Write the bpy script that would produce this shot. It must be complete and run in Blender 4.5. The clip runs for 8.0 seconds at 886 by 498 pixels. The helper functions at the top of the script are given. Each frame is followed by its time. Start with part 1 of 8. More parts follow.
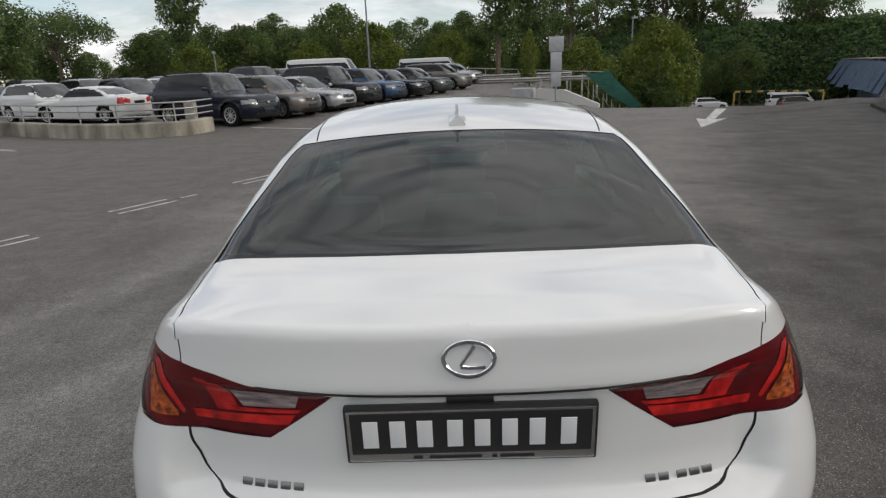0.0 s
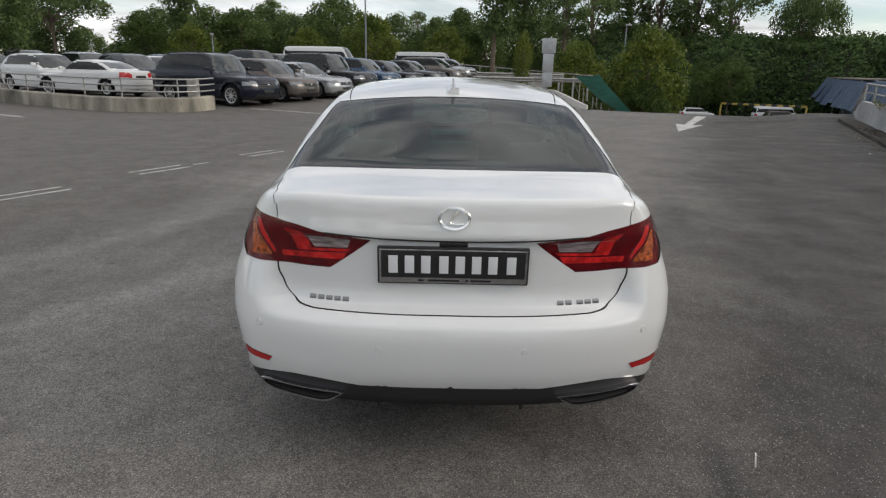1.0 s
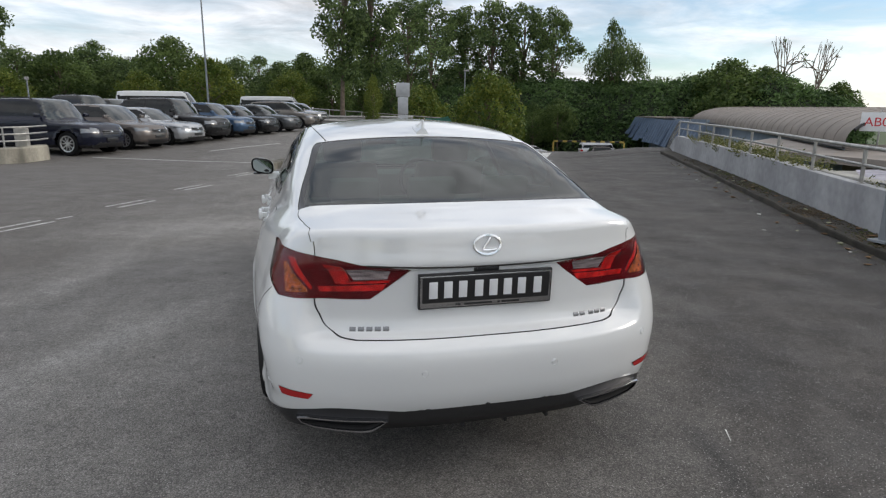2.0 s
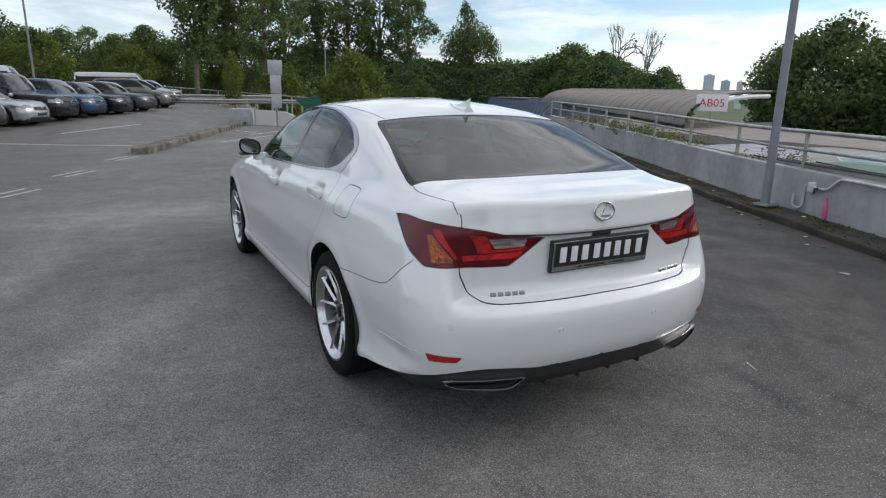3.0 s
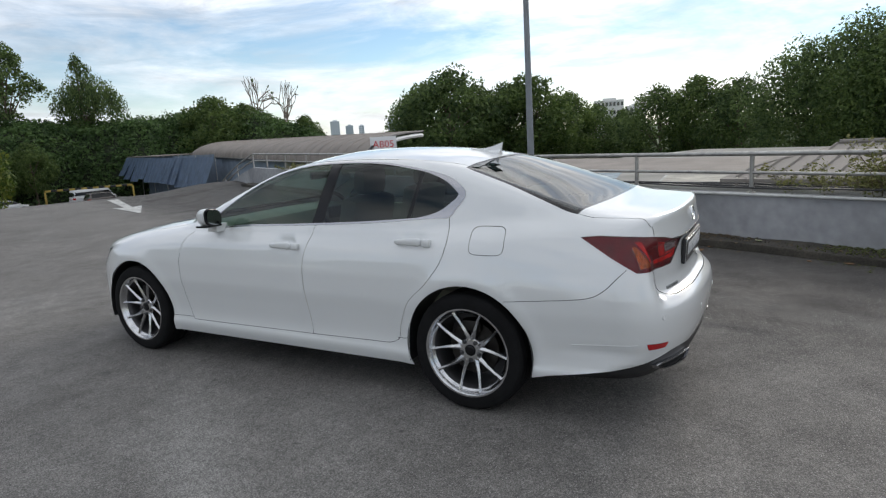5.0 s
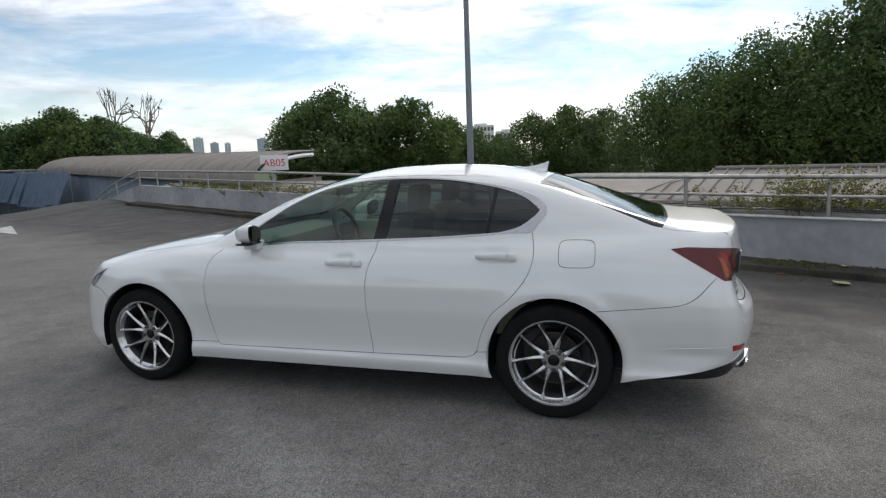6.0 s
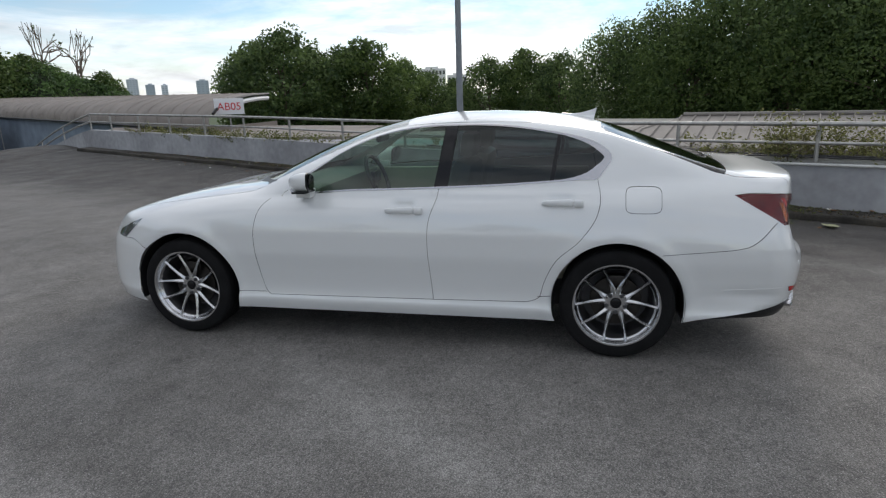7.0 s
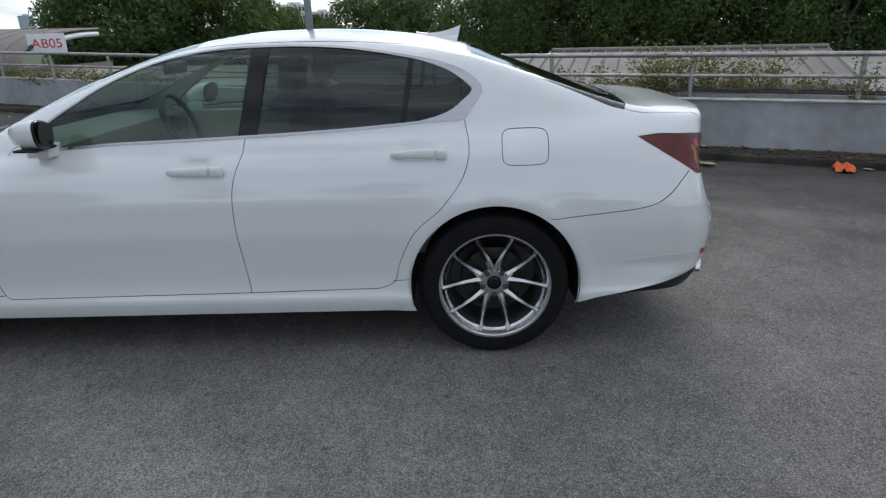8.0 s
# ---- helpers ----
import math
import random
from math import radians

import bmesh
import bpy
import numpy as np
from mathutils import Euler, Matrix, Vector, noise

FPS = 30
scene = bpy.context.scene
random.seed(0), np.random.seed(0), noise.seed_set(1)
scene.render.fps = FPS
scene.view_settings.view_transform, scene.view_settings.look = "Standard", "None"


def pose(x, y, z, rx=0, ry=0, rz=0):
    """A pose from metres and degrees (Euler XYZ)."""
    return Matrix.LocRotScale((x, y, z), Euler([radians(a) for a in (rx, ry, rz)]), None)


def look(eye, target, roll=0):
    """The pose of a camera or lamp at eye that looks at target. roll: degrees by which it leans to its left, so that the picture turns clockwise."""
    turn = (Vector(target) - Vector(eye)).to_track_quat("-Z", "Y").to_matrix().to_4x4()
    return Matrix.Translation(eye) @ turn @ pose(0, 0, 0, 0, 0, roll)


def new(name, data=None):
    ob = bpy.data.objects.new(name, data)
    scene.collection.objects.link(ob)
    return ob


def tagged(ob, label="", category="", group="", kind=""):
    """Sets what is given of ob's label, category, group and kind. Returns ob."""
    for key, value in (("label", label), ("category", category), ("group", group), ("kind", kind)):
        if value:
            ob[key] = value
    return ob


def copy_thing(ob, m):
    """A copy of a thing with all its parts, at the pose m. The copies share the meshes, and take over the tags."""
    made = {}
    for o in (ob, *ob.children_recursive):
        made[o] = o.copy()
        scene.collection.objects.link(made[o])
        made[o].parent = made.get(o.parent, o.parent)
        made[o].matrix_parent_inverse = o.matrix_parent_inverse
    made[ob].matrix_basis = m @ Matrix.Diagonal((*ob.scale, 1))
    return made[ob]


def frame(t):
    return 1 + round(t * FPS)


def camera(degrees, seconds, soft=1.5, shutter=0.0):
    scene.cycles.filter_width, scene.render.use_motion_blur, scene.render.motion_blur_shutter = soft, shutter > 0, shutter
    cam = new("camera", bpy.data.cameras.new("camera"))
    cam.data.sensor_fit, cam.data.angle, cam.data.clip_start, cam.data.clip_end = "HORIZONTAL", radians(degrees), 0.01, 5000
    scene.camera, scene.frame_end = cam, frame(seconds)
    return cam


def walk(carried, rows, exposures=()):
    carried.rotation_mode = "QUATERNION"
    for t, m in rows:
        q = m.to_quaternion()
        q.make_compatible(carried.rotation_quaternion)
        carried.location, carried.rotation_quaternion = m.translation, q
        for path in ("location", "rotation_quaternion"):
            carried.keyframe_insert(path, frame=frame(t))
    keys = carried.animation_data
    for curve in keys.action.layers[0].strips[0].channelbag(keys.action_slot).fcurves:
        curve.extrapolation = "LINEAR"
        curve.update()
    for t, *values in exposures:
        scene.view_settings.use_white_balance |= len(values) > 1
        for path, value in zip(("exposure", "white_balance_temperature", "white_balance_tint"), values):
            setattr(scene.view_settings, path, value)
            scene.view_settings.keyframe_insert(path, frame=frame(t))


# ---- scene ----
cam = camera(72.2, 8.0, soft=1.25)
PATH = [
    (0, (-0.019, -2.166, 1.564), (-0.062, -0.246, 1.005), -2.2),
    (0.5, (0.042, -2.678, 1.542), (0.0, -0.748, 1.02), -0.8),
    (1, (-0.043, -3.086, 1.498), (-0.038, -1.17, 0.927), 1.2),
    (1.5, (-0.276, -3.21, 1.487), (-0.044, -1.293, 0.967), 2.7),
    (1.7, (-0.439, -3.196, 1.487), (-0.094, -1.28, 1.029), 1.8),
    (2.8, (-1.577, -3.044, 1.45), (-0.774, -1.267, 1.006), 0.1),
    (3, (-1.793, -2.958, 1.463), (-0.886, -1.244, 0.972), 0.9),
    (3.5, (-2.341, -2.715, 1.482), (-1.256, -1.129, 0.932), -0.1),
    (4, (-2.824, -2.351, 1.488), (-1.502, -0.949, 0.955), 1.1),
    (4.5, (-3.323, -1.98, 1.5), (-1.777, -0.789, 1.062), -0.4),
    (4.7, (-3.462, -1.806, 1.493), (-1.837, -0.697, 1.133), -2.1),
    (5.8, (-4.159, -0.623, 1.559), (-2.323, 0.057, 1.152), -2.6),
    (6, (-4.197, -0.434, 1.535), (-2.316, 0.168, 1.219), -2.2),
    (6.5, (-4.375, -0.003, 1.533), (-2.467, 0.445, 1.135), -0.2),
    (7, (-4.399, 0.215, 1.568), (-2.511, 0.655, 1.074), -1.8),
    (7.5, (-3.992, 0.174, 1.497), (-2.069, 0.405, 0.998), -0.8),
    (8, (-3.407, 0.163, 1.428), (-1.527, 0.212, 0.748), -1.6),
]
walk(cam, [(t, look(eye, target, roll)) for t, eye, target, roll in PATH],
     exposures=[(0.0, 0.15, 7300, 12), (0.5, 0.12, 7300, 12), (1.0, 0.24, 7250, 12), (1.5, 0.36, 7150, 12), (3.0, 0.34, 6650, 10), (4.5, 0.28, 6700, 10), (5.8, 0.19, 6850, 11), (6.5, 0.15, 6750, 11), (7.5, 0.18, 6600, 11), (8.0, 0.2, 6400, 10)])

# ---- world, sun ----
SUN_AZ, SUN_EL = 98.0, 24.0          # degrees clockwise from +y, and above the horizon
world = bpy.data.worlds.new("sky")
scene.world = world
world.use_nodes = True
wt = world.node_tree
wt.nodes.clear()


def wn(kind, **kw):
    n = wt.nodes.new(kind)
    for k, v in kw.items():
        n.inputs[k].default_value = v
    return n


sky = wn("ShaderNodeTexSky")
sky.sky_type, sky.sun_disc = "NISHITA", False
sky.sun_elevation, sky.sun_rotation = radians(SUN_EL), radians(SUN_AZ)
sky.air_density, sky.dust_density, sky.ozone_density = 1.0, 0.0, 3.0
wco = wn("ShaderNodeTexCoord")
wmap = wn("ShaderNodeMapping")
wmap.inputs["Scale"].default_value = (1.0, 1.0, 4.5)
wt.links.new(wco.outputs["Generated"], wmap.inputs["Vector"])
wnoise = wn("ShaderNodeTexNoise", Scale=2.6, Detail=9.0, Roughness=0.6, Distortion=0.35)
wt.links.new(wmap.outputs["Vector"], wnoise.inputs["Vector"])
wramp = wn("ShaderNodeValToRGB")
wramp.color_ramp.elements[0].position, wramp.color_ramp.elements[1].position = 0.34, 0.61
# the cloud closes towards the zenith
wsep = wn("ShaderNodeSeparateXYZ")
wt.links.new(wco.outputs["Generated"], wsep.inputs[0])
wup = wn("ShaderNodeMath")
wup.operation = "MULTIPLY_ADD"
wup.inputs[1].default_value = 0.10
wt.links.new(wsep.outputs["Z"], wup.inputs[0])
wt.links.new(wnoise.outputs["Fac"], wup.inputs[2])
wt.links.new(wup.outputs[0], wramp.inputs["Fac"])
# thin cloud: white, brighter towards the sun
wdot = wn("ShaderNodeVectorMath")
wdot.operation = "DOT_PRODUCT"
wdot.inputs[1].default_value = (math.sin(radians(SUN_AZ)) * math.cos(radians(SUN_EL)), math.cos(radians(SUN_AZ)) * math.cos(radians(SUN_EL)), math.sin(radians(SUN_EL)))
wt.links.new(wco.outputs["Generated"], wdot.inputs[0])
wglow = wn("ShaderNodeMapRange")
wglow.inputs["From Min"].default_value, wglow.inputs["From Max"].default_value = 0.2, 1.0
wglow.inputs["To Min"].default_value, wglow.inputs["To Max"].default_value = 0.0, 1.0
wt.links.new(wdot.outputs["Value"], wglow.inputs["Value"])
wpow = wn("ShaderNodeMath")
wpow.operation = "POWER"
wpow.inputs[1].default_value = 2.5
wt.links.new(wglow.outputs["Result"], wpow.inputs[0])
wcl = wn("ShaderNodeMix")
wcl.data_type = "RGBA"
wcl.inputs[6].default_value, wcl.inputs[7].default_value = (7.0, 7.5, 8.3, 1), (12.6, 12.9, 13.2, 1)
wt.links.new(wpow.outputs[0], wcl.inputs[0])
wmix = wn("ShaderNodeMix")
wmix.data_type = "RGBA"
wt.links.new(wramp.outputs["Color"], wmix.inputs[0])
wt.links.new(sky.outputs["Color"], wmix.inputs[6])
# thicker and thinner drifts in the cloud
wdrift = wn("ShaderNodeTexNoise", Scale=5.5, Detail=7.0, Roughness=0.62, Distortion=0.6)
wt.links.new(wmap.outputs["Vector"], wdrift.inputs["Vector"])
wthick = wn("ShaderNodeMapRange")
wthick.inputs["From Min"].default_value, wthick.inputs["From Max"].default_value = 0.34, 0.62
wthick.inputs["To Min"].default_value, wthick.inputs["To Max"].default_value = 0.66, 1.16
wt.links.new(wdrift.outputs["Fac"], wthick.inputs["Value"])
wtone = wn("ShaderNodeVectorMath")
wtone.operation = "SCALE"
wt.links.new(wcl.outputs[2], wtone.inputs[0])
wt.links.new(wthick.outputs["Result"], wtone.inputs["Scale"])
wt.links.new(wtone.outputs["Vector"], wmix.inputs[7])
wbg = wn("ShaderNodeBackground", Strength=0.112)
wt.links.new(wmix.outputs[2], wbg.inputs["Color"])
wout = wn("ShaderNodeOutputWorld")
wt.links.new(wbg.outputs[0], wout.inputs["Surface"])

sun = new("sun", bpy.data.lights.new("sun", "SUN"))
sun.data.energy, sun.data.angle, sun.data.color = 0.8, radians(19), (1.0, 0.95, 0.88)
sun.matrix_world = look((0, 0, 30), (-math.sin(radians(SUN_AZ)) * 30, -math.cos(radians(SUN_AZ)) * 30, 30 - 30 * math.tan(radians(SUN_EL))))

# ---- materials ----
def material(name, color, rough=0.6, metal=0.0, coat=0.0, spec=0.5, var=0.0, scale=8.0, fine=0.0, fscale=120.0, bump=0.0, bscale=200.0, rvar=0.0, streak=None):
    """A Principled material with colour varied at two scales and a fine relief, in object metres."""
    m = bpy.data.materials.new(name)
    m.use_nodes = True
    nt = m.node_tree
    b = nt.nodes["Principled BSDF"]
    b.inputs["Roughness"].default_value, b.inputs["Metallic"].default_value = rough, metal
    b.inputs["Coat Weight"].default_value, b.inputs["Coat Roughness"].default_value = coat, 0.03
    b.inputs["Specular IOR Level"].default_value = spec
    b.inputs["Base Color"].default_value = (*color, 1)
    geo = nt.nodes.new("ShaderNodeNewGeometry")
    last = None

    def noisy(sc, detail=5.0):
        n = nt.nodes.new("ShaderNodeTexNoise")
        n.inputs["Scale"].default_value, n.inputs["Detail"].default_value = sc, detail
        if streak and sc == scale:
            mp = nt.nodes.new("ShaderNodeMapping")
            mp.inputs["Scale"].default_value = streak
            nt.links.new(geo.outputs["Position"], mp.inputs["Vector"])
            nt.links.new(mp.outputs["Vector"], n.inputs["Vector"])
        else:
            nt.links.new(geo.outputs["Position"], n.inputs["Vector"])
        return n.outputs["Fac"]

    def spread(fac, amount, source):
        r = nt.nodes.new("ShaderNodeMapRange")
        r.inputs["From Min"].default_value, r.inputs["From Max"].default_value = 0.3, 0.7
        r.inputs["To Min"].default_value, r.inputs["To Max"].default_value = 1 - amount, 1 + amount
        nt.links.new(fac, r.inputs["Value"])
        x = nt.nodes.new("ShaderNodeVectorMath")
        x.operation = "SCALE"
        if source is None:
            x.inputs[0].default_value = color
        else:
            nt.links.new(source, x.inputs[0])
        nt.links.new(r.outputs["Result"], x.inputs["Scale"])
        return x.outputs["Vector"]

    if var:
        last = spread(noisy(scale), var, last)
    if fine:
        last = spread(noisy(fscale, 2.0), fine, last)
    if last is not None:
        nt.links.new(last, b.inputs["Base Color"])
    if rvar:
        r = nt.nodes.new("ShaderNodeMapRange")
        r.inputs["To Min"].default_value, r.inputs["To Max"].default_value = max(0.0, rough - rvar), min(1.0, rough + rvar)
        nt.links.new(noisy(scale * 2.3), r.inputs["Value"])
        nt.links.new(r.outputs["Result"], b.inputs["Roughness"])
    if bump:
        bn = nt.nodes.new("ShaderNodeBump")
        bn.inputs["Strength"].default_value, bn.inputs["Distance"].default_value = bump, 0.01
        nt.links.new(noisy(bscale, 3.0), bn.inputs["Height"])
        nt.links.new(bn.outputs["Normal"], b.inputs["Normal"])
    return m


def glass(name, tint, f0=0.045, gloss_rough=0.0):
    """A thin pane: tinted straight through, with a mirror gloss that grows towards grazing, alike from both sides."""
    m = bpy.data.materials.new(name)
    m.use_nodes = True
    nt = m.node_tree
    nt.nodes.clear()
    tr, gl, mx, lw, pw, ma, out = (nt.nodes.new(k) for k in ("ShaderNodeBsdfTransparent", "ShaderNodeBsdfGlossy", "ShaderNodeMixShader", "ShaderNodeLayerWeight", "ShaderNodeMath", "ShaderNodeMath", "ShaderNodeOutputMaterial"))
    tr.inputs["Color"].default_value = (*tint, 1)
    gl.inputs["Roughness"].default_value = gloss_rough
    lw.inputs["Blend"].default_value = 0.5
    pw.operation, pw.inputs[1].default_value = "POWER", 5.0
    ma.operation, ma.inputs[1].default_value, ma.inputs[2].default_value = "MULTIPLY_ADD", 1.0 - f0, f0
    nt.links.new(lw.outputs["Facing"], pw.inputs[0])
    nt.links.new(pw.outputs[0], ma.inputs[0])
    nt.links.new(ma.outputs[0], mx.inputs[0])
    nt.links.new(tr.outputs[0], mx.inputs[1])
    nt.links.new(gl.outputs[0], mx.inputs[2])
    nt.links.new(mx.outputs[0], out.inputs["Surface"])
    return m


def foliage(name, color, second, trans=0.35):
    """Leaves: two greens mixed clump by clump and leaf by leaf, with some light passing through."""
    m = bpy.data.materials.new(name)
    m.use_nodes = True
    nt = m.node_tree
    b, out = nt.nodes["Principled BSDF"], nt.nodes["Material Output"]
    b.inputs["Roughness"].default_value = 0.55
    b.inputs["Specular IOR Level"].default_value = 0.3
    geo = nt.nodes.new("ShaderNodeNewGeometry")
    n = nt.nodes.new("ShaderNodeTexNoise")
    n.inputs["Scale"].default_value = 0.45
    nt.links.new(geo.outputs["Position"], n.inputs["Vector"])
    add = nt.nodes.new("ShaderNodeMath")
    add.operation = "MULTIPLY_ADD"
    add.inputs[1].default_value, add.inputs[2].default_value = 0.5, -0.25
    nt.links.new(geo.outputs["Random Per Island"], add.inputs[0])
    s = nt.nodes.new("ShaderNodeMath")
    s.operation = "ADD"
    nt.links.new(n.outputs["Fac"], s.inputs[0])
    nt.links.new(add.outputs[0], s.inputs[1])
    ramp = nt.nodes.new("ShaderNodeValToRGB")
    ramp.color_ramp.elements[0].position, ramp.color_ramp.elements[1].position = 0.3, 0.75
    ramp.color_ramp.elements[0].color, ramp.color_ramp.elements[1].color = (*color, 1), (*second, 1)
    nt.links.new(s.outputs[0], ramp.inputs["Fac"])
    nt.links.new(ramp.outputs["Color"], b.inputs["Base Color"])
    t = nt.nodes.new("ShaderNodeBsdfTranslucent")
    nt.links.new(ramp.outputs["Color"], t.inputs["Color"])
    mx = nt.nodes.new("ShaderNodeMixShader")
    mx.inputs[0].default_value = trans
    nt.links.new(b.outputs[0], mx.inputs[1])
    nt.links.new(t.outputs[0], mx.inputs[2])
    nt.links.new(mx.outputs[0], out.inputs["Surface"])
    return m


WHITE = material("pearl_white_paint", (0.73, 0.74, 0.735), rough=0.30, coat=1.0, fine=0.015, fscale=900.0)
WHITE.node_tree.nodes["Principled BSDF"].inputs["Coat IOR"].default_value = 1.75
GAP = material("panel_gap_black", (0.030, 0.030, 0.031), rough=0.8)
BLACK = material("black_plastic", (0.018, 0.018, 0.019), rough=0.45, bump=0.05, bscale=600.0)
GLOSSBLACK = material("gloss_black_trim", (0.008, 0.008, 0.009), rough=0.12, spec=0.25, coat=0.1)
# Rim alloy darkened: the shade behind the spokes is put into its colour.
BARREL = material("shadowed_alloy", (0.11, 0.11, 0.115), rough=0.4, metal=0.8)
RUBBER = material("tyre_rubber", (0.009, 0.009, 0.0095), rough=0.8, spec=0.15, var=0.25, scale=14.0, fine=0.1, bump=0.15, bscale=350.0)
CHROME = material("chrome", (0.82, 0.83, 0.85), rough=0.08, metal=1.0)
SATIN = material("satin_metal", (0.27, 0.27, 0.275), rough=0.32, metal=1.0)
SILVER = material("machined_silver", (0.60, 0.605, 0.615), rough=0.20, metal=1.0, var=0.06, scale=30.0)
TRIM = material("satin_window_trim", (0.44, 0.44, 0.46), rough=0.22, metal=1.0)
MIRROR = material("tinted_mirror", (0.30, 0.33, 0.32), rough=0.03, metal=1.0)
DISC = material("brake_disc_steel", (0.055, 0.050, 0.046), rough=0.5, metal=1.0, var=0.2, scale=25.0)
GLASS_REAR = glass("dark_tinted_glass", (0.19, 0.25, 0.26), 0.055)
GLASS_FRONT = glass("green_tinted_glass", (0.50, 0.63, 0.56), 0.06)
GLASS_BACK = glass("rear_screen_glass", (0.15, 0.25, 0.235), 0.092)
LAMP_COVER = glass("clear_lamp_cover", (0.93, 0.84, 0.84), 0.032)
BEIGE = material("ivory_leather", (0.42, 0.39, 0.31), rough=0.5, var=0.08, scale=9.0, bump=0.1, bscale=300.0)
DASH = material("dark_dashboard_vinyl", (0.03, 0.03, 0.032), rough=0.6, bump=0.1, bscale=500.0)
LENS_DARK = material("dark_red_lens", (0.120, 0.004, 0.008), rough=0.25, spec=0.3, var=0.3, scale=18.0, bump=0.15, bscale=160.0)
LENS_RED = material("red_lens", (0.60, 0.016, 0.016), rough=0.22, spec=0.4, var=0.5, scale=28.0, bump=0.4, bscale=190.0)
LENS_AMBER = material("amber_lens", (0.42, 0.095, 0.013), rough=0.2, spec=0.4, var=0.75, scale=75.0, bump=0.6, bscale=120.0)
HEADLAMP = material("clear_headlamp_over_dark_housing", (0.20, 0.21, 0.22), rough=0.1, metal=0.5, coat=0.8, var=0.7, scale=22.0)
REFLECTOR = material("dark_red_reflector", (0.42, 0.010, 0.012), rough=0.2, coat=0.3)
LENS_CLEAR = material("clear_lamp_reflector", (0.50, 0.51, 0.52), rough=0.25, metal=0.6, var=0.6, scale=14.0, streak=(1.0, 1.0, 9.0), bump=0.5, bscale=110.0)
PLATE_BLACK = material("number_plate_black", (0.015, 0.015, 0.016), rough=0.35, coat=0.4)
PLATE_WHITE = material("number_plate_white", (0.72, 0.73, 0.74), rough=0.4)
def asphalt():
    """Worn asphalt: coarse grey aggregate, dusty pale drifts, and a darker, browner old strip along the parapet."""
    mt = bpy.data.materials.new("worn_asphalt")
    mt.use_nodes = True
    nt = mt.node_tree
    b = nt.nodes["Principled BSDF"]
    L = nt.links.new
    geo = nt.nodes.new("ShaderNodeNewGeometry")

    def noisy(sc, detail=4.0, rough=0.6, stretch=None, dist=0.0):
        n = nt.nodes.new("ShaderNodeTexNoise")
        n.inputs["Scale"].default_value, n.inputs["Detail"].default_value, n.inputs["Roughness"].default_value, n.inputs["Distortion"].default_value = sc, detail, rough, dist
        if stretch:
            mp = nt.nodes.new("ShaderNodeMapping")
            mp.inputs["Scale"].default_value, mp.inputs["Rotation"].default_value = stretch, (0, 0, radians(22))
            L(geo.outputs["Position"], mp.inputs["Vector"])
            L(mp.outputs["Vector"], n.inputs["Vector"])
        else:
            L(geo.outputs["Position"], n.inputs["Vector"])
        return n.outputs["Fac"]

    def ranged(src, a, b_, c, d):
        r = nt.nodes.new("ShaderNodeMapRange")
        for k, v in zip(("From Min", "From Max", "To Min", "To Max"), (a, b_, c, d)):
            r.inputs[k].default_value = v
        L(src, r.inputs["Value"])
        return r.outputs["Result"]

    def mixed(fac, c0, c1):
        x = nt.nodes.new("ShaderNodeMix")
        x.data_type = "RGBA"
        L(fac, x.inputs[0])
        for sock, c in ((x.inputs[6], c0), (x.inputs[7], c1)):
            if isinstance(c, tuple):
                sock.default_value = (*c, 1)
            else:
                L(c, sock)
        return x.outputs[2]

    def times(a, b_):
        x = nt.nodes.new("ShaderNodeMath")
        x.operation = "MULTIPLY"
        for sock, v in ((x.inputs[0], a), (x.inputs[1], b_)):
            if isinstance(v, float):
                sock.default_value = v
            else:
                L(v, sock)
        return x.outputs[0]

    base = mixed(ranged(noisy(0.55, 6.0, 0.62), 0.36, 0.64, 0, 1), (0.152, 0.142, 0.130), (0.205, 0.193, 0.178))
    # a darker, browner tone across the open lane, with a wandering edge
    sx = nt.nodes.new("ShaderNodeSeparateXYZ")
    L(geo.outputs["Position"], sx.inputs[0])
    lane = nt.nodes.new("ShaderNodeMath")
    lane.operation = "MULTIPLY_ADD"
    lane.inputs[1].default_value = 2.2
    L(noisy(0.55, 6.0, 0.65), lane.inputs[0])
    L(sx.outputs["X"], lane.inputs[2])
    base = mixed(ranged(lane.outputs[0], -2.4, -0.6, 0.72, 0.0), base, (0.112, 0.102, 0.092))
    # a broad paler patch left of the car, broken up by noise
    off = nt.nodes.new("ShaderNodeVectorMath")
    off.operation = "MULTIPLY_ADD"
    off.inputs[1].default_value, off.inputs[2].default_value = (0.55, 0.30, 0.0), (1.05, -0.24, 0.0)
    L(geo.outputs["Position"], off.inputs[0])
    far = nt.nodes.new("ShaderNodeVectorMath")
    far.operation = "LENGTH"
    L(off.outputs["Vector"], far.inputs[0])
    worn = times(ranged(far.outputs["Value"], 0.35, 1.05, 0.34, 0.0), ranged(noisy(1.1, 7.0, 0.7), 0.36, 0.64, 0.25, 1.0))
    base = mixed(worn, base, (0.300, 0.289, 0.273))
    # the old strip: nearness to the parapet, with a wandering edge
    dot = nt.nodes.new("ShaderNodeVectorMath")
    dot.operation = "DOT_PRODUCT"
    dot.inputs[1].default_value = (0.928, -0.371, 0.0)
    L(geo.outputs["Position"], dot.inputs[0])
    edge = nt.nodes.new("ShaderNodeMath")
    edge.operation = "MULTIPLY_ADD"
    edge.inputs[1].default_value = 2.6
    L(noisy(0.8, 7.0, 0.68), edge.inputs[0])
    L(dot.outputs["Value"], edge.inputs[2])
    old = ranged(edge.outputs[0], 1.75, 3.3, 0, 1)
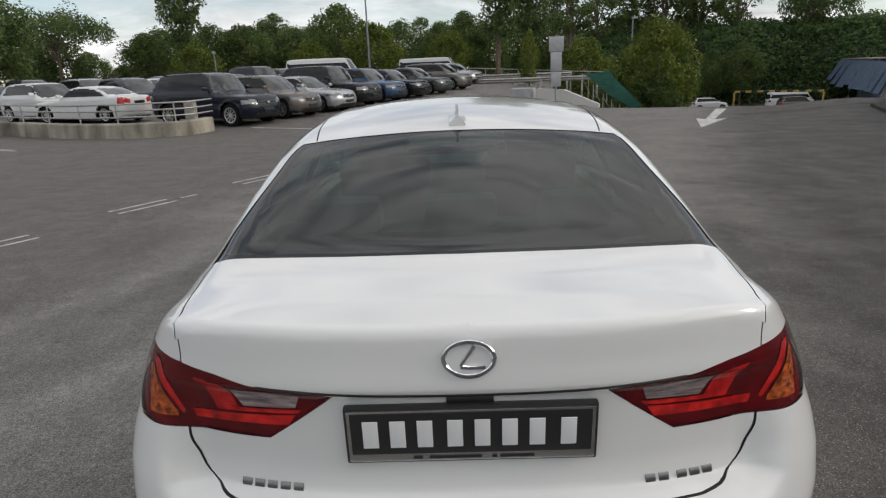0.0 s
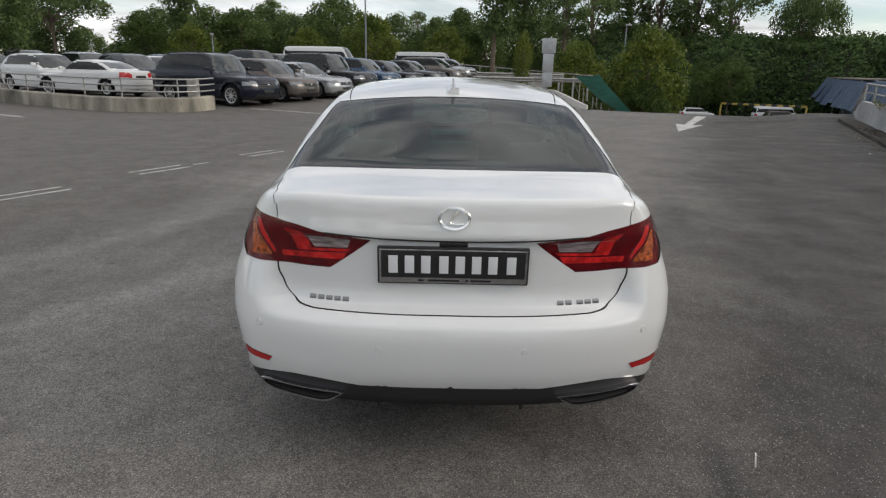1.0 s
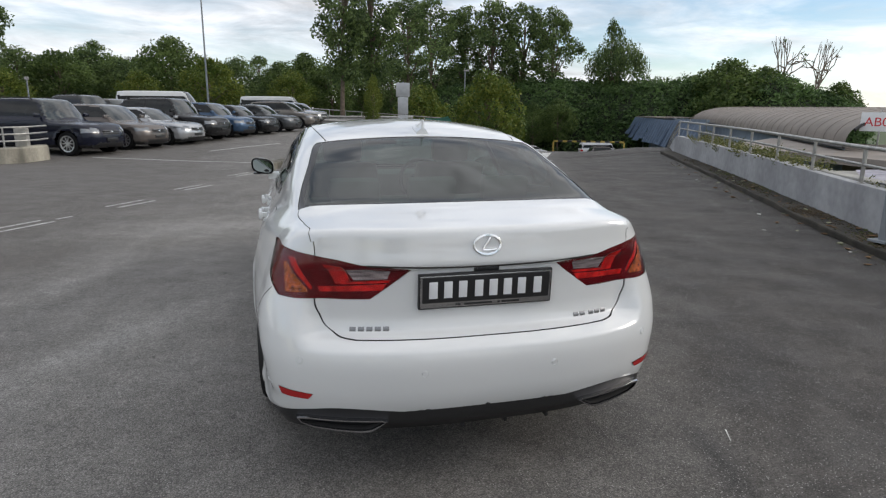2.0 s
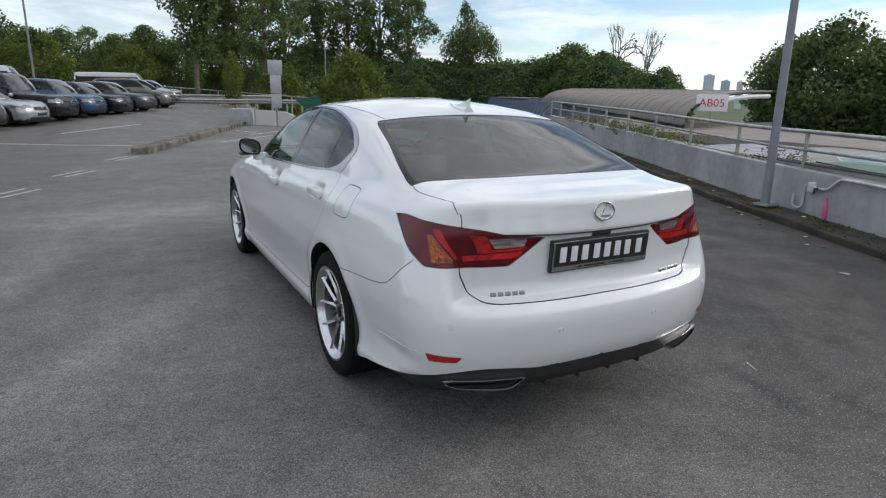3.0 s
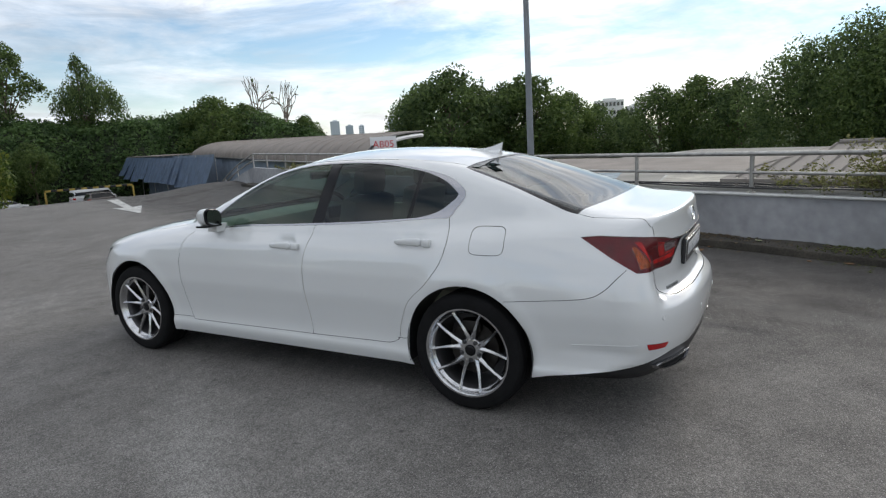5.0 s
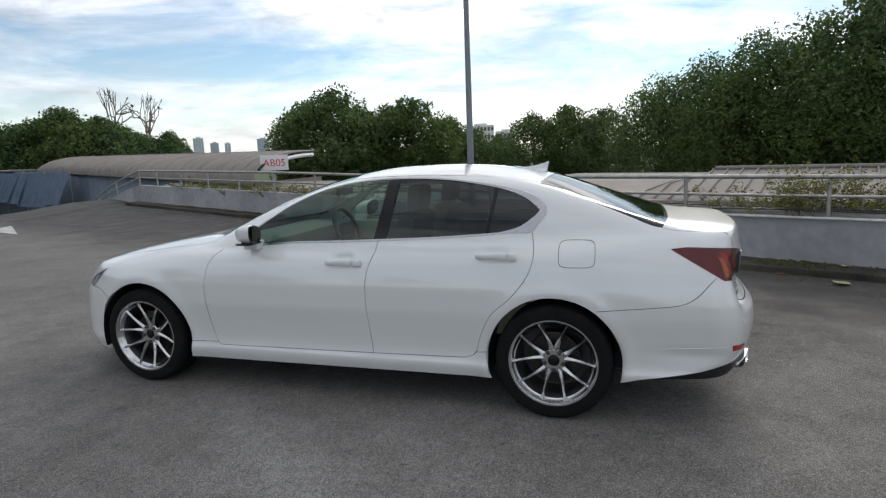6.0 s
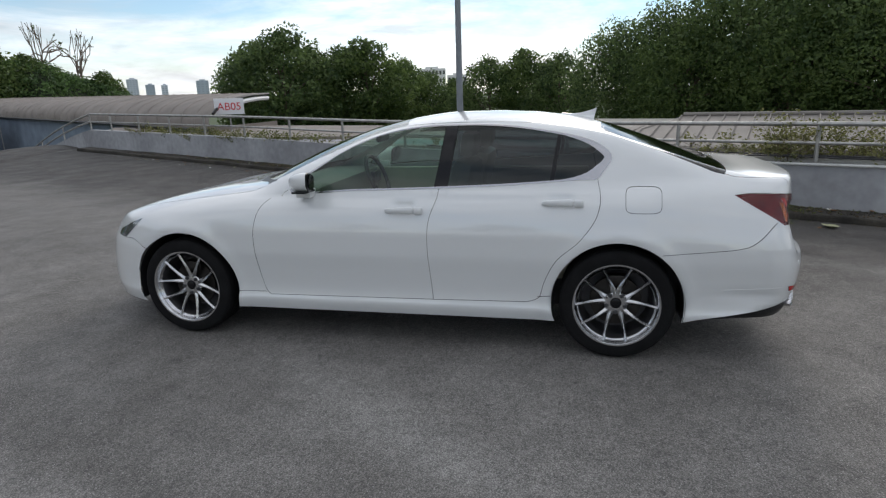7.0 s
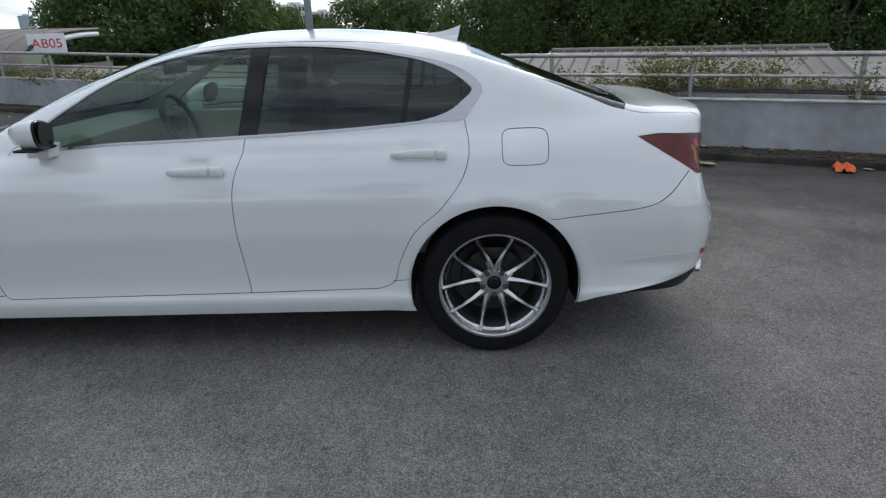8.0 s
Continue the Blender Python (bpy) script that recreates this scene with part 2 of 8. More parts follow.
    base = mixed(old, base, mixed(ranged(noisy(1.1, 6.0, 0.7), 0.35, 0.7, 0, 1), (0.038, 0.034, 0.031), (0.084, 0.075, 0.067)))
    # drifts of pale dust, dark spills and broad darker patches, all with ragged outlines
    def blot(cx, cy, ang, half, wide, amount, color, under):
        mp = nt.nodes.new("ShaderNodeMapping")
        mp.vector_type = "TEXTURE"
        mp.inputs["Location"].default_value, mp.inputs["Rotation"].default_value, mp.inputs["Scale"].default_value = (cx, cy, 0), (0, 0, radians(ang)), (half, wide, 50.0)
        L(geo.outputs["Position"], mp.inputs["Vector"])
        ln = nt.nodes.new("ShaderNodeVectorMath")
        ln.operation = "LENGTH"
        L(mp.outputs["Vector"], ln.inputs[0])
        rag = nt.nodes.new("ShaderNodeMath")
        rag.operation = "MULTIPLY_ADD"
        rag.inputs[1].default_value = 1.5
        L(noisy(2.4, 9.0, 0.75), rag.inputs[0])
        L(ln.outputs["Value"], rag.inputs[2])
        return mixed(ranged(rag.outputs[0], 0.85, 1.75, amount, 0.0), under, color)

    dust, spill, darker_patch = (0.330, 0.317, 0.298), (0.040, 0.038, 0.037), (0.085, 0.081, 0.077)
    for cx, cy, ang, half, wide, amount, color in ((-2.0, 0.9, 55, 1.7, 0.30, 0.65, dust), (-1.6, 5.3, 10, 2.2, 0.9, 0.6, dust), (-2.1, -1.9, 40, 1.9, 1.0, 0.22, darker_patch), (-4.3, -1.4, 60, 2.2, 1.2, 0.35, darker_patch), (-0.9, -2.2, 20, 0.9, 0.5, 0.3, darker_patch), (1.6, 17.0, 35, 3.0, 0.9, 0.5, dust), (-2.6, 3.2, 80, 1.6, 0.4, 0.4, dust), (-3.4, 1.2, 62, 2.6, 0.34, 0.38, dust), (1.2, -2.4, 64, 2.2, 0.30, 0.22, dust), (2.4, 14.0, 68, 4.5, 0.7, 0.55, dust),
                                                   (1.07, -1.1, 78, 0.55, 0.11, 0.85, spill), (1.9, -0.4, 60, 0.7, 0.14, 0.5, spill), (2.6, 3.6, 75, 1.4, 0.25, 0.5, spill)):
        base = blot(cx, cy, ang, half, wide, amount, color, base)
    # small round oil drips and worn blotches
    base = mixed(ranged(noisy(3.2, 4.0, 0.6), 0.66, 0.74, 0, 0.5), base, (0.050, 0.049, 0.048))
    base = mixed(ranged(noisy(11.0, 3.0, 0.55), 0.68, 0.73, 0, 0.55), base, (0.045, 0.044, 0.043))
    # aggregate: stones of differing grey set in darker binder
    cell = nt.nodes.new("ShaderNodeTexVoronoi")
    cell.inputs["Scale"].default_value = 150.0
    L(geo.outputs["Position"], cell.inputs["Vector"])
    rgb = nt.nodes.new("ShaderNodeSeparateColor")
    L(cell.outputs["Color"], rgb.inputs[0])
    stone = ranged(rgb.outputs[0], 0.0, 1.0, 0.70, 1.22)
    bind = ranged(cell.outputs["Distance"], 0.25, 0.75, 1.15, 0.55)
    mott = times(ranged(noisy(26.0, 4.0, 0.65), 0.3, 0.7, 0.80, 1.20), ranged(noisy(5.0, 6.0, 0.7), 0.3, 0.7, 0.78, 1.22))
    v = nt.nodes.new("ShaderNodeVectorMath")
    v.operation = "SCALE"
    L(base, v.inputs[0])
    L(times(times(stone, bind), mott), v.inputs["Scale"])
    pale = times(ranged(rgb.outputs[1], 0.90, 0.94, 0, 0.75), ranged(cell.outputs["Distance"], 0.30, 0.50, 1, 0))
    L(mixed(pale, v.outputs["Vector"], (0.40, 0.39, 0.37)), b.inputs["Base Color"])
    L(ranged(noisy(2.0), 0.3, 0.7, 0.66, 0.90), b.inputs["Roughness"])
    bn = nt.nodes.new("ShaderNodeBump")
    bn.inputs["Strength"].default_value, bn.inputs["Distance"].default_value = 0.7, 0.004
    L(bind, bn.inputs["Height"])
    L(bn.outputs["Normal"], b.inputs["Normal"])
    return mt


ASPHALT = asphalt()
CONCRETE = material("weathered_concrete", (0.34, 0.33, 0.30), rough=0.85, var=0.3, scale=1.6, fine=0.12, fscale=60.0, bump=0.25, bscale=90.0)
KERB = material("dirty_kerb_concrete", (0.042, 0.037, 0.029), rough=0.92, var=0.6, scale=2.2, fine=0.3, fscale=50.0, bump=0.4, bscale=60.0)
PAINTWALL = material("grey_painted_parapet", (0.335, 0.338, 0.348), rough=0.75, var=0.20, scale=1.0, fine=0.12, fscale=7.0, bump=0.15, bscale=60.0, streak=(1.0, 1.0, 0.6))
STEEL = material("galvanised_steel", (0.40, 0.39, 0.37), rough=0.45, metal=0.8, var=0.25, scale=9.0)
POLEGREY = material("grey_pole_paint", (0.22, 0.24, 0.26), rough=0.45, var=0.1, scale=6.0)
LINE = material("worn_white_road_paint", (0.46, 0.46, 0.44), rough=0.8, var=0.45, scale=9.0, fine=0.35, fscale=70.0)
BARK = material("bark", (0.13, 0.10, 0.075), rough=0.9, var=0.3, scale=5.0, bump=0.6, bscale=30.0)
# The next three leaf greens are lightened to stand for haze.
LEAF_DARK = foliage("dark_green_leaves", (0.055, 0.092, 0.036), (0.160, 0.225, 0.075), 0.5)
LEAF_MID = foliage("green_leaves", (0.055, 0.094, 0.028), (0.150, 0.210, 0.062), 0.5)
LEAF_HEDGE = foliage("creeper_leaves", (0.050, 0.092, 0.034), (0.130, 0.215, 0.070), 0.45)
LEAF_LIGHT = foliage("yellow_green_leaves", (0.06, 0.105, 0.018), (0.19, 0.22, 0.04), 0.42)

# ---- helpers ----
def link_mesh(name, verts, faces, mat, parent=None, smooth=False, label=""):
    me = bpy.data.meshes.new(name)
    me.from_pydata([tuple(v) for v in verts], [], [tuple(f) for f in faces])
    me.materials.append(mat)
    if smooth:
        me.polygons.foreach_set("use_smooth", [True] * len(me.polygons))
    ob = new(name, me)
    if parent is not None:
        ob.parent = parent
    if label:
        ob["label"] = label
    return ob


def part(name, bm, mat, parent=None, label="", smooth=True, angle=40.0):
    """Links a bmesh as one mesh object under a thing or a part."""
    me = bpy.data.meshes.new(name)
    bmesh.ops.recalc_face_normals(bm, faces=bm.faces)
    bm.to_mesh(me)
    bm.free()
    me.materials.append(mat)
    if smooth:
        me.polygons.foreach_set("use_smooth", [True] * len(me.polygons))
        me.set_sharp_from_angle(angle=radians(angle))
    ob = new(name, me)
    if parent is not None:
        ob.parent = parent
    if label:
        ob["label"] = label
    return ob


def box_bm(x0, x1, y0, y1, z0, z1, bevel=0.0, bm=None, m=None):
    bm = bm or bmesh.new()
    vs = [bm.verts.new((x, y, z)) for x in (x0, x1) for y in (y0, y1) for z in (z0, z1)]
    fs = [bm.faces.new([vs[i] for i in f]) for f in ((0, 1, 3, 2), (4, 6, 7, 5), (0, 4, 5, 1), (2, 3, 7, 6), (0, 2, 6, 4), (1, 5, 7, 3))]
    if bevel:
        es = list({e for f in fs for e in f.edges})
        got = bmesh.ops.bevel(bm, geom=es, offset=bevel, segments=2, affect="EDGES", profile=0.6)
        vs = list({v for f in got["faces"] for v in f.verts} | {v for v in vs if v.is_valid})
    if m is not None:
        bmesh.ops.transform(bm, matrix=m, verts=vs)
    return bm


def tube_bm(path, radius, sides=10, bm=None, cap=True):
    """A round bar along a path; radius a number or one per point."""
    bm = bm or bmesh.new()
    path = [Vector(p) for p in path]
    rad = radius if hasattr(radius, "__len__") else [radius] * len(path)
    rings, up = [], None
    for i, p in enumerate(path):
        d = (path[min(i + 1, len(path) - 1)] - path[max(i - 1, 0)]).normalized()
        if up is None:
            up = Vector((0, 0, 1)) if abs(d.z) < 0.9 else Vector((1, 0, 0))
        a = d.cross(up).normalized()
        b = a.cross(d).normalized()
        up = b
        rings.append([bm.verts.new(p + (a * math.cos(t) + b * math.sin(t)) * rad[i]) for t in (2 * math.pi * k / sides for k in range(sides))])
    for r0, r1 in zip(rings, rings[1:]):
        for k in range(sides):
            bm.faces.new((r0[k], r0[(k + 1) % sides], r1[(k + 1) % sides], r1[k]))
    if cap:
        bm.faces.new(rings[0][::-1])
        bm.faces.new(rings[-1])
    return bm


def lathe_bm(profile, sides=48, axis="x", bm=None):
    """Profile of (radius, along) turned about an axis through the origin."""
    bm = bm or bmesh.new()
    rings = []
    for r, a in profile:
        ring = []
        for k in range(sides):
            t = 2 * math.pi * k / sides
            c, s = r * math.cos(t), r * math.sin(t)
            ring.append(bm.verts.new((a, c, s) if axis == "x" else (c, s, a)))
        rings.append(ring)
    for r0, r1 in zip(rings, rings[1:]):
        for k in range(sides):
            bm.faces.new((r0[k], r0[(k + 1) % sides], r1[(k + 1) % sides], r1[k]))
    return bm


def thing(name, label, category, group="", at=(0, 0, 0), turn=0.0):
    ob = new(name)
    ob.matrix_basis = pose(*at, 0, 0, turn)
    return tagged(ob, label, category, group)


# ---- deck and ground ----
WALL_A, WALL_B = 5.22, 0.46
WALL_ANG = math.atan(WALL_B)
WALL_END = 15.6


def wall_x(y):
    """The parapet's inner face."""
    return WALL_A + WALL_B * y


def wall_rise(y):
    """The height of the deck's edge along the parapet: a slight fall beside the car, rising away from it."""
    u = max(0.0, min(1.0, (9.0 - y) / 6.0))
    return 0.014 * max(0.0, y - 3.0) - 0.045 * u * u * (3 - 2 * u)


def deck_z(x, y):
    """The deck: level under the car, rising gently to the bays past the kerb and along the parapet, and falling away down a ramp."""
    soft = lambda t: (lambda u: u * u * (3 - 2 * u))(max(0.0, min(1.0, t)))
    rise = wall_rise(y) * soft((x - wall_x(y) + 3.4) / 3.0)
    rise += 0.030 * min(24.0, max(0.0, y - 16.5)) * soft(((y - 13.0) * 0.33 - (x + 1.5) * 0.944) / 4.5)
    d = max(0.0, (x - 8.0) * 0.35 + (y - 20.65) * 0.94)
    return rise - soft((x - (5.5 + 0.12 * (y - 24))) / 1.2) * (d * d / (d + 3.0) * 0.16)


def deck():
    ys = np.concatenate([np.linspace(-45, 10, 50), np.linspace(10.5, 40, 60), np.linspace(42, 112, 20)])
    vs, fs, n = [], [], 60
    for y in ys:
        right = wall_x(y) + 0.05 + (3.0 if y > WALL_END + 1 else 0.0)
        for i in range(n):
            f = i / (n - 1)
            x = right - (right + 90) * (1 - f) ** 2.4
            vs.append((x, y, deck_z(x, y)))
    for j in range(len(ys) - 1):
        for i in range(n - 1):
            a = j * n + i
            fs.append((a, a + 1, a + n + 1, a + n))
    return tagged(link_mesh("pavement", vs, fs, ASPHALT, smooth=True), "worn grey asphalt deck of an open-air car park", "pavement", kind="structure")


deck()
GRASS = material("rough_grass_ground", (0.06, 0.085, 0.03), rough=0.95, var=0.4, scale=0.2)
g = link_mesh("ground", [(-3000, -3000, -4.4), (3000, -3000, -4.4), (3000, 3000, -4.4), (-3000, 3000, -4.4)], [(0, 1, 2, 3)], GRASS)
tagged(g, "rough grassy ground below the raised car park", "ground", kind="structure")
g = link_mesh("road", [(12, 46, -4.36), (62, 38, -4.36), (92, 100, -4.36), (22, 108, -4.36)], [(0, 1, 2, 3)], ASPHALT)
tagged(g, "grey asphalt yard at the foot of the ramp", "road", kind="structure")


def cut_bm(bm, n, length):
    for k in range(1, n):
        bmesh.ops.bisect_plane(bm, geom=bm.verts[:] + bm.edges[:] + bm.faces[:], plane_co=(0, length * k / n, 0), plane_no=(0, 1, 0))
    return bm


def parapet():
    y0, y1 = -16.0, WALL_END
    p0 = Vector((wall_x(y0), y0, 0))
    length = (y1 - y0) / math.cos(WALL_ANG)
    m = pose(p0.x, p0.y, 0, 0, 0, -math.degrees(WALL_ANG))
    w = part("wall_east", cut_bm(box_bm(0, 0.17, 0, length, -4.5, 0.63, 0.012), 24, length), PAINTWALL, smooth=False)
    w.matrix_basis = m
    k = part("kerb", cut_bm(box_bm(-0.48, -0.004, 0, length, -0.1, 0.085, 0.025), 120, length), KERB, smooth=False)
    for v in k.data.vertices:
        if v.co.z > 0.02:
            q = noise.noise(Vector((v.co.x * 3, v.co.y * 1.3, 3)))
            v.co.z += 0.022 * q
            v.co.x += 0.03 * noise.noise(Vector((v.co.y * 0.9, 7, v.co.x))) if v.co.x < -0.3 else 0
    k.matrix_basis = m
    bpy.context.view_layer.update()
    for ob in (w, k):
        ob.matrix_world = m
        for v in ob.data.vertices:
            v.co.z += wall_rise((m @ v.co).y)
    tagged(w, "low pale grey painted concrete parapet wall", "wall", kind="structure")
    tagged(k, "dirty mossy broken concrete kerb along the parapet", "kerb", kind="structure")
    rail = thing("railing", "galvanised steel pipe railing on the parapet wall", "railing")
    rail.matrix_basis = m
    n = 40
    zs = lambda s: wall_rise(y0 + s * math.cos(WALL_ANG))
    part("top_rail", tube_bm([(0.085, length * i / n, 1.115 + zs(length * i / n)) for i in range(n + 1)], 0.030), STEEL, rail)
    part("middle_rail", tube_bm([(0.085, length * i / n, 0.880 + zs(length * i / n)) for i in range(n + 1)], 0.021), STEEL, rail)
    s0 = (2.03 - y0) / math.cos(WALL_ANG)
    proto = None
    for i in range(-12, 12):
        s = s0 + 1.70 * i
        if 0.1 < s < length - 0.05:
            if proto is None:
                bm = tube_bm([(0, 0, 0.62), (0, 0, 1.10)], 0.027)
                tube_bm([(0, 0, 0.615), (0, 0, 0.640)], 0.055, 12, bm)
                proto = part("post", bm, STEEL, rail)
                proto.location = (0.085, s, zs(s))
            else:
                q = new("post", proto.data)
                q.parent, q.location = rail, (0.085, s, zs(s))
    # lower rail and low wall running on down the ramp
    e = Vector((wall_x(WALL_END), WALL_END, 0))
    d = Vector((math.sin(WALL_ANG + 0.12), math.cos(WALL_ANG + 0.12), 0))
    z0 = 0.014 * (WALL_END - 3)
    vs, fs = [], []
    for i in range(9):
        q = e + d * (i * 1.6)
        z = z0 + 0.63 - 0.20 * i * (0.9 + 0.10 * i)
        vs += [(q.x, q.y, z), (q.x + 0.16, q.y, z), (q.x, q.y, -4.5), (q.x + 0.16, q.y, -4.5)]
    for i in range(8):
        a = 4 * i
        fs += [(a, a + 1, a + 5, a + 4), (a, a + 4, a + 6, a + 2), (a + 1, a + 3, a + 7, a + 5)]
    rw = link_mesh("wall_ramp", vs, fs, PAINTWALL)
    tagged(rw, "pale painted side wall running down the ramp", "wall", kind="structure")
    r2 = thing("railing", "galvanised steel railing going down beside the ramp", "railing")
    for h, name in ((0.48, "top_rail"), (0.25, "middle_rail")):
        part(name, tube_bm([e + d * (i * 1.6) + Vector((0.08, 0, z0 + 0.63 + h - 0.20 * i * (0.9 + 0.10 * i))) for i in range(9)], 0.028), STEEL, r2)
    for i in range(0, 9, 2):
        q = e + d * (i * 1.6) + Vector((0.08, 0, z0 + 0.6 - 0.20 * i * (0.9 + 0.10 * i)))
        part("post", tube_bm([q, q + Vector((0, 0, 0.5))], 0.026), STEEL, r2)


parapet()


def paint_strip(name, pts, w, label, parent=None, lift=0.004):
    """A strip of road paint along pts, laid on the deck."""
    vs, fs = [], []
    pts = [Vector((*p, 0)) for p in pts]
    fine = []
    for a, b in zip(pts, pts[1:]):
        n = max(1, int((b - a).length / 0.5))
        fine += [a.lerp(b, k / n) for k in range(n)]
    fine.append(pts[-1])
    for i, p in enumerate(fine):
        d = (fine[min(i + 1, len(fine) - 1)] - fine[max(i - 1, 0)]).normalized()
        u = Vector((-d.y, d.x, 0)) * w / 2
        for q in (p - u, p + u):
            vs.append((q.x, q.y, deck_z(q.x, q.y) + lift))
    for i in range(len(fine) - 1):
        fs.append((2 * i, 2 * i + 1, 2 * i + 3, 2 * i + 2))
    ob = link_mesh(name, vs, fs, LINE, parent)
    return ob if parent else tagged(ob, label, "road marking", kind="structure")


def markings():
    d, off = Vector((0.49, 0.872)), Vector((0.20, -0.13))
    for x, y, w in ((-5.22, 3.42, 0.98), (-4.45, 5.38, 0.85), (-3.52, 7.30, 0.82), (-2.88, 9.42, 0.86), (-2.12, 11.93, 0.90)):
        for p in (Vector((x, y)), Vector((x, y)) + off):
            paint_strip("bay_dash", [p, p + d * w], 0.055, "worn white double dash painted on asphalt")
    paint_strip("bay_dash", [(-3.86, 6.18), (-3.73, 6.42)], 0.05, "short worn end of a painted dash")
    for p in ((-12.7, 14.35), (-12.4, 14.05)):
        paint_strip("bay_dash", [p, (p[0] + 1.05, p[1] - 0.5)], 0.08, "worn white double dash painted on asphalt")
    for pts, w in (([(-6.6, 18.0), (-1.5, 15.75)], 0.10), ([(-3.4, 19.9), (-1.0, 24.0)], 0.10), ([(0.87, 16.4), (2.94, 19.0)], 0.09),
                   ([(2.3, 22.2), (2.85, 20.0)], 0.09), ([(2.3, 19.4), (5.1, 23.2)], 0.09)):
        paint_strip("bay_line", pts, w, "worn white bay line painted on asphalt")
    tip, end = Vector((6.15, 13.2)), Vector((9.2, 19.25))
    d = (end - tip).normalized()
    u = Vector((-d.y, d.x))
    pts = [tip, tip + d * 2.75 + u * 0.40, tip + d * 2.5 + u * 0.11, end + u * 0.17, end - u * 0.17, tip + d * 2.5 - u * 0.11, tip + d * 2.75 - u * 0.40]
    vs = [(p.x, p.y, deck_z(p.x, p.y) + 0.012) for p in pts]
    ar = link_mesh("arrow_marking", vs, [(0, 1, 2), (0, 2, 5), (0, 5, 6), (2, 3, 4, 5)], LINE)
    tagged(ar, "white painted direction arrow on the asphalt", "road marking", kind="structure")
    # a few thin scratches of paint near the car
    for p, q in (((1.22, -1.02), (1.27, -0.92)), ((1.385, -2.67), (1.40, -2.60))):
        paint_strip("paint_scratch", [p, q], 0.006, "thin pale scratch on the asphalt")


markings()

# ---- the white saloon: body surface ----
from mathutils.geometry import delaunay_2d_cdt


def curve(*pts):
    """A smooth function through (x, value) points."""
    xs, vs = (np.array(a, float) for a in zip(*pts))
    h = np.diff(xs)
    sl = np.diff(vs) / h
    m = np.concatenate([[sl[0]], np.where(sl[:-1] * sl[1:] > 0, 2 * sl[:-1] * sl[1:] / np.where(sl[:-1] + sl[1:] == 0, 1, sl[:-1] + sl[1:]), 0), [sl[-1]]])

    def f(x):
        x = np.clip(np.asarray(x, float), xs[0], xs[-1])
        i = np.clip(np.searchsorted(xs, x) - 1, 0, len(h) - 1)
        t = (x - xs[i]) / h[i]
        return (vs[i] * (2 * t**3 - 3 * t**2 + 1) + h[i] * m[i] * (t**3 - 2 * t**2 + t) + vs[i + 1] * (3 * t**2 - 2 * t**3) + h[i] * m[i + 1] * (t**3 - t**2))
    return f


SIDE_PLAN = curve((-1.2, 0.825), (-0.8, 0.862), (-0.4, 0.894), (0, 0.908), (0.6, 0.902), (1.4, 0.906), (2.2, 0.91), (2.85, 0.908), (3.2, 0.885), (3.5, 0.835), (3.8, 0.74))
SIDE_TUCK = curve((0.15, 0.07), (0.22, 0.035), (0.28, 0.018), (0.315, 0.026), (0.36, 0.030), (0.48, 0.018), (0.62, 0.0), (0.72, 0.0), (0.82, 0.014), (0.90, 0.034), (0.97, 0.058), (1.03, 0.085), (1.2, 0.2))
DECK_LINE = curve((-1.12, 1.050), (-1.0, 1.062), (-0.85, 1.076), (-0.62, 1.088), (-0.3, 1.08), (0.3, 1.05), (1.2, 1.035), (2.0, 1.02), (2.35, 1.01), (2.7, 0.975), (3.0, 0.93), (3.3, 0.865), (3.55, 0.78), (3.7, 0.69), (3.85, 0.52))
REAR_LINE = curve((0.15, -0.93), (0.30, -1.0), (0.36, -1.08), (0.45, -1.112), (0.55, -1.122), (0.61, -1.112), (0.645, -1.075), (0.675, -1.028), (0.74, -1.015), (0.86, -1.016), (0.90, -1.020), (0.925, -1.034), (0.98, -1.026), (1.03, -1.020), (1.055, -1.016), (1.1, -1.016))
CORNER_LINE = curve((0.15, -0.93), (0.30, -1.0), (0.36, -1.08), (0.45, -1.112), (0.55, -1.120), (0.65, -1.102), (0.75, -1.070), (0.86, -1.036), (0.925, -1.024), (0.98, -1.014), (1.045, -1.006), (1.1, -1.006))
FRONT_LINE = curve((0.15, 3.80), (0.35, 3.85), (0.6, 3.81), (0.75, 3.72), (1.0, 3.6))
CABIN_PLAN = curve((-0.75, 0.67), (-0.6, 0.712), (-0.3, 0.757), (0.1, 0.787), (0.5, 0.799), (1.0, 0.80), (1.5, 0.798), (2.0, 0.775), (2.4, 0.735), (2.7, 0.70))
ROOF_LINE = curve((-0.95, 0.94), (-0.78, 1.03), (-0.61, 1.10), (-0.40, 1.180), (-0.15, 1.274), (0.11, 1.361), (0.34, 1.408), (0.6, 1.437), (0.85, 1.447), (1.1, 1.444), (1.35, 1.418), (1.6, 1.37), (1.9, 1.275), (2.2, 1.15), (2.55, 0.985), (2.8, 0.86))


def smax(a, b, k):
    h = np.maximum(k - np.abs(a - b), 0) / k
    return np.maximum(a, b) + h * h * k / 4


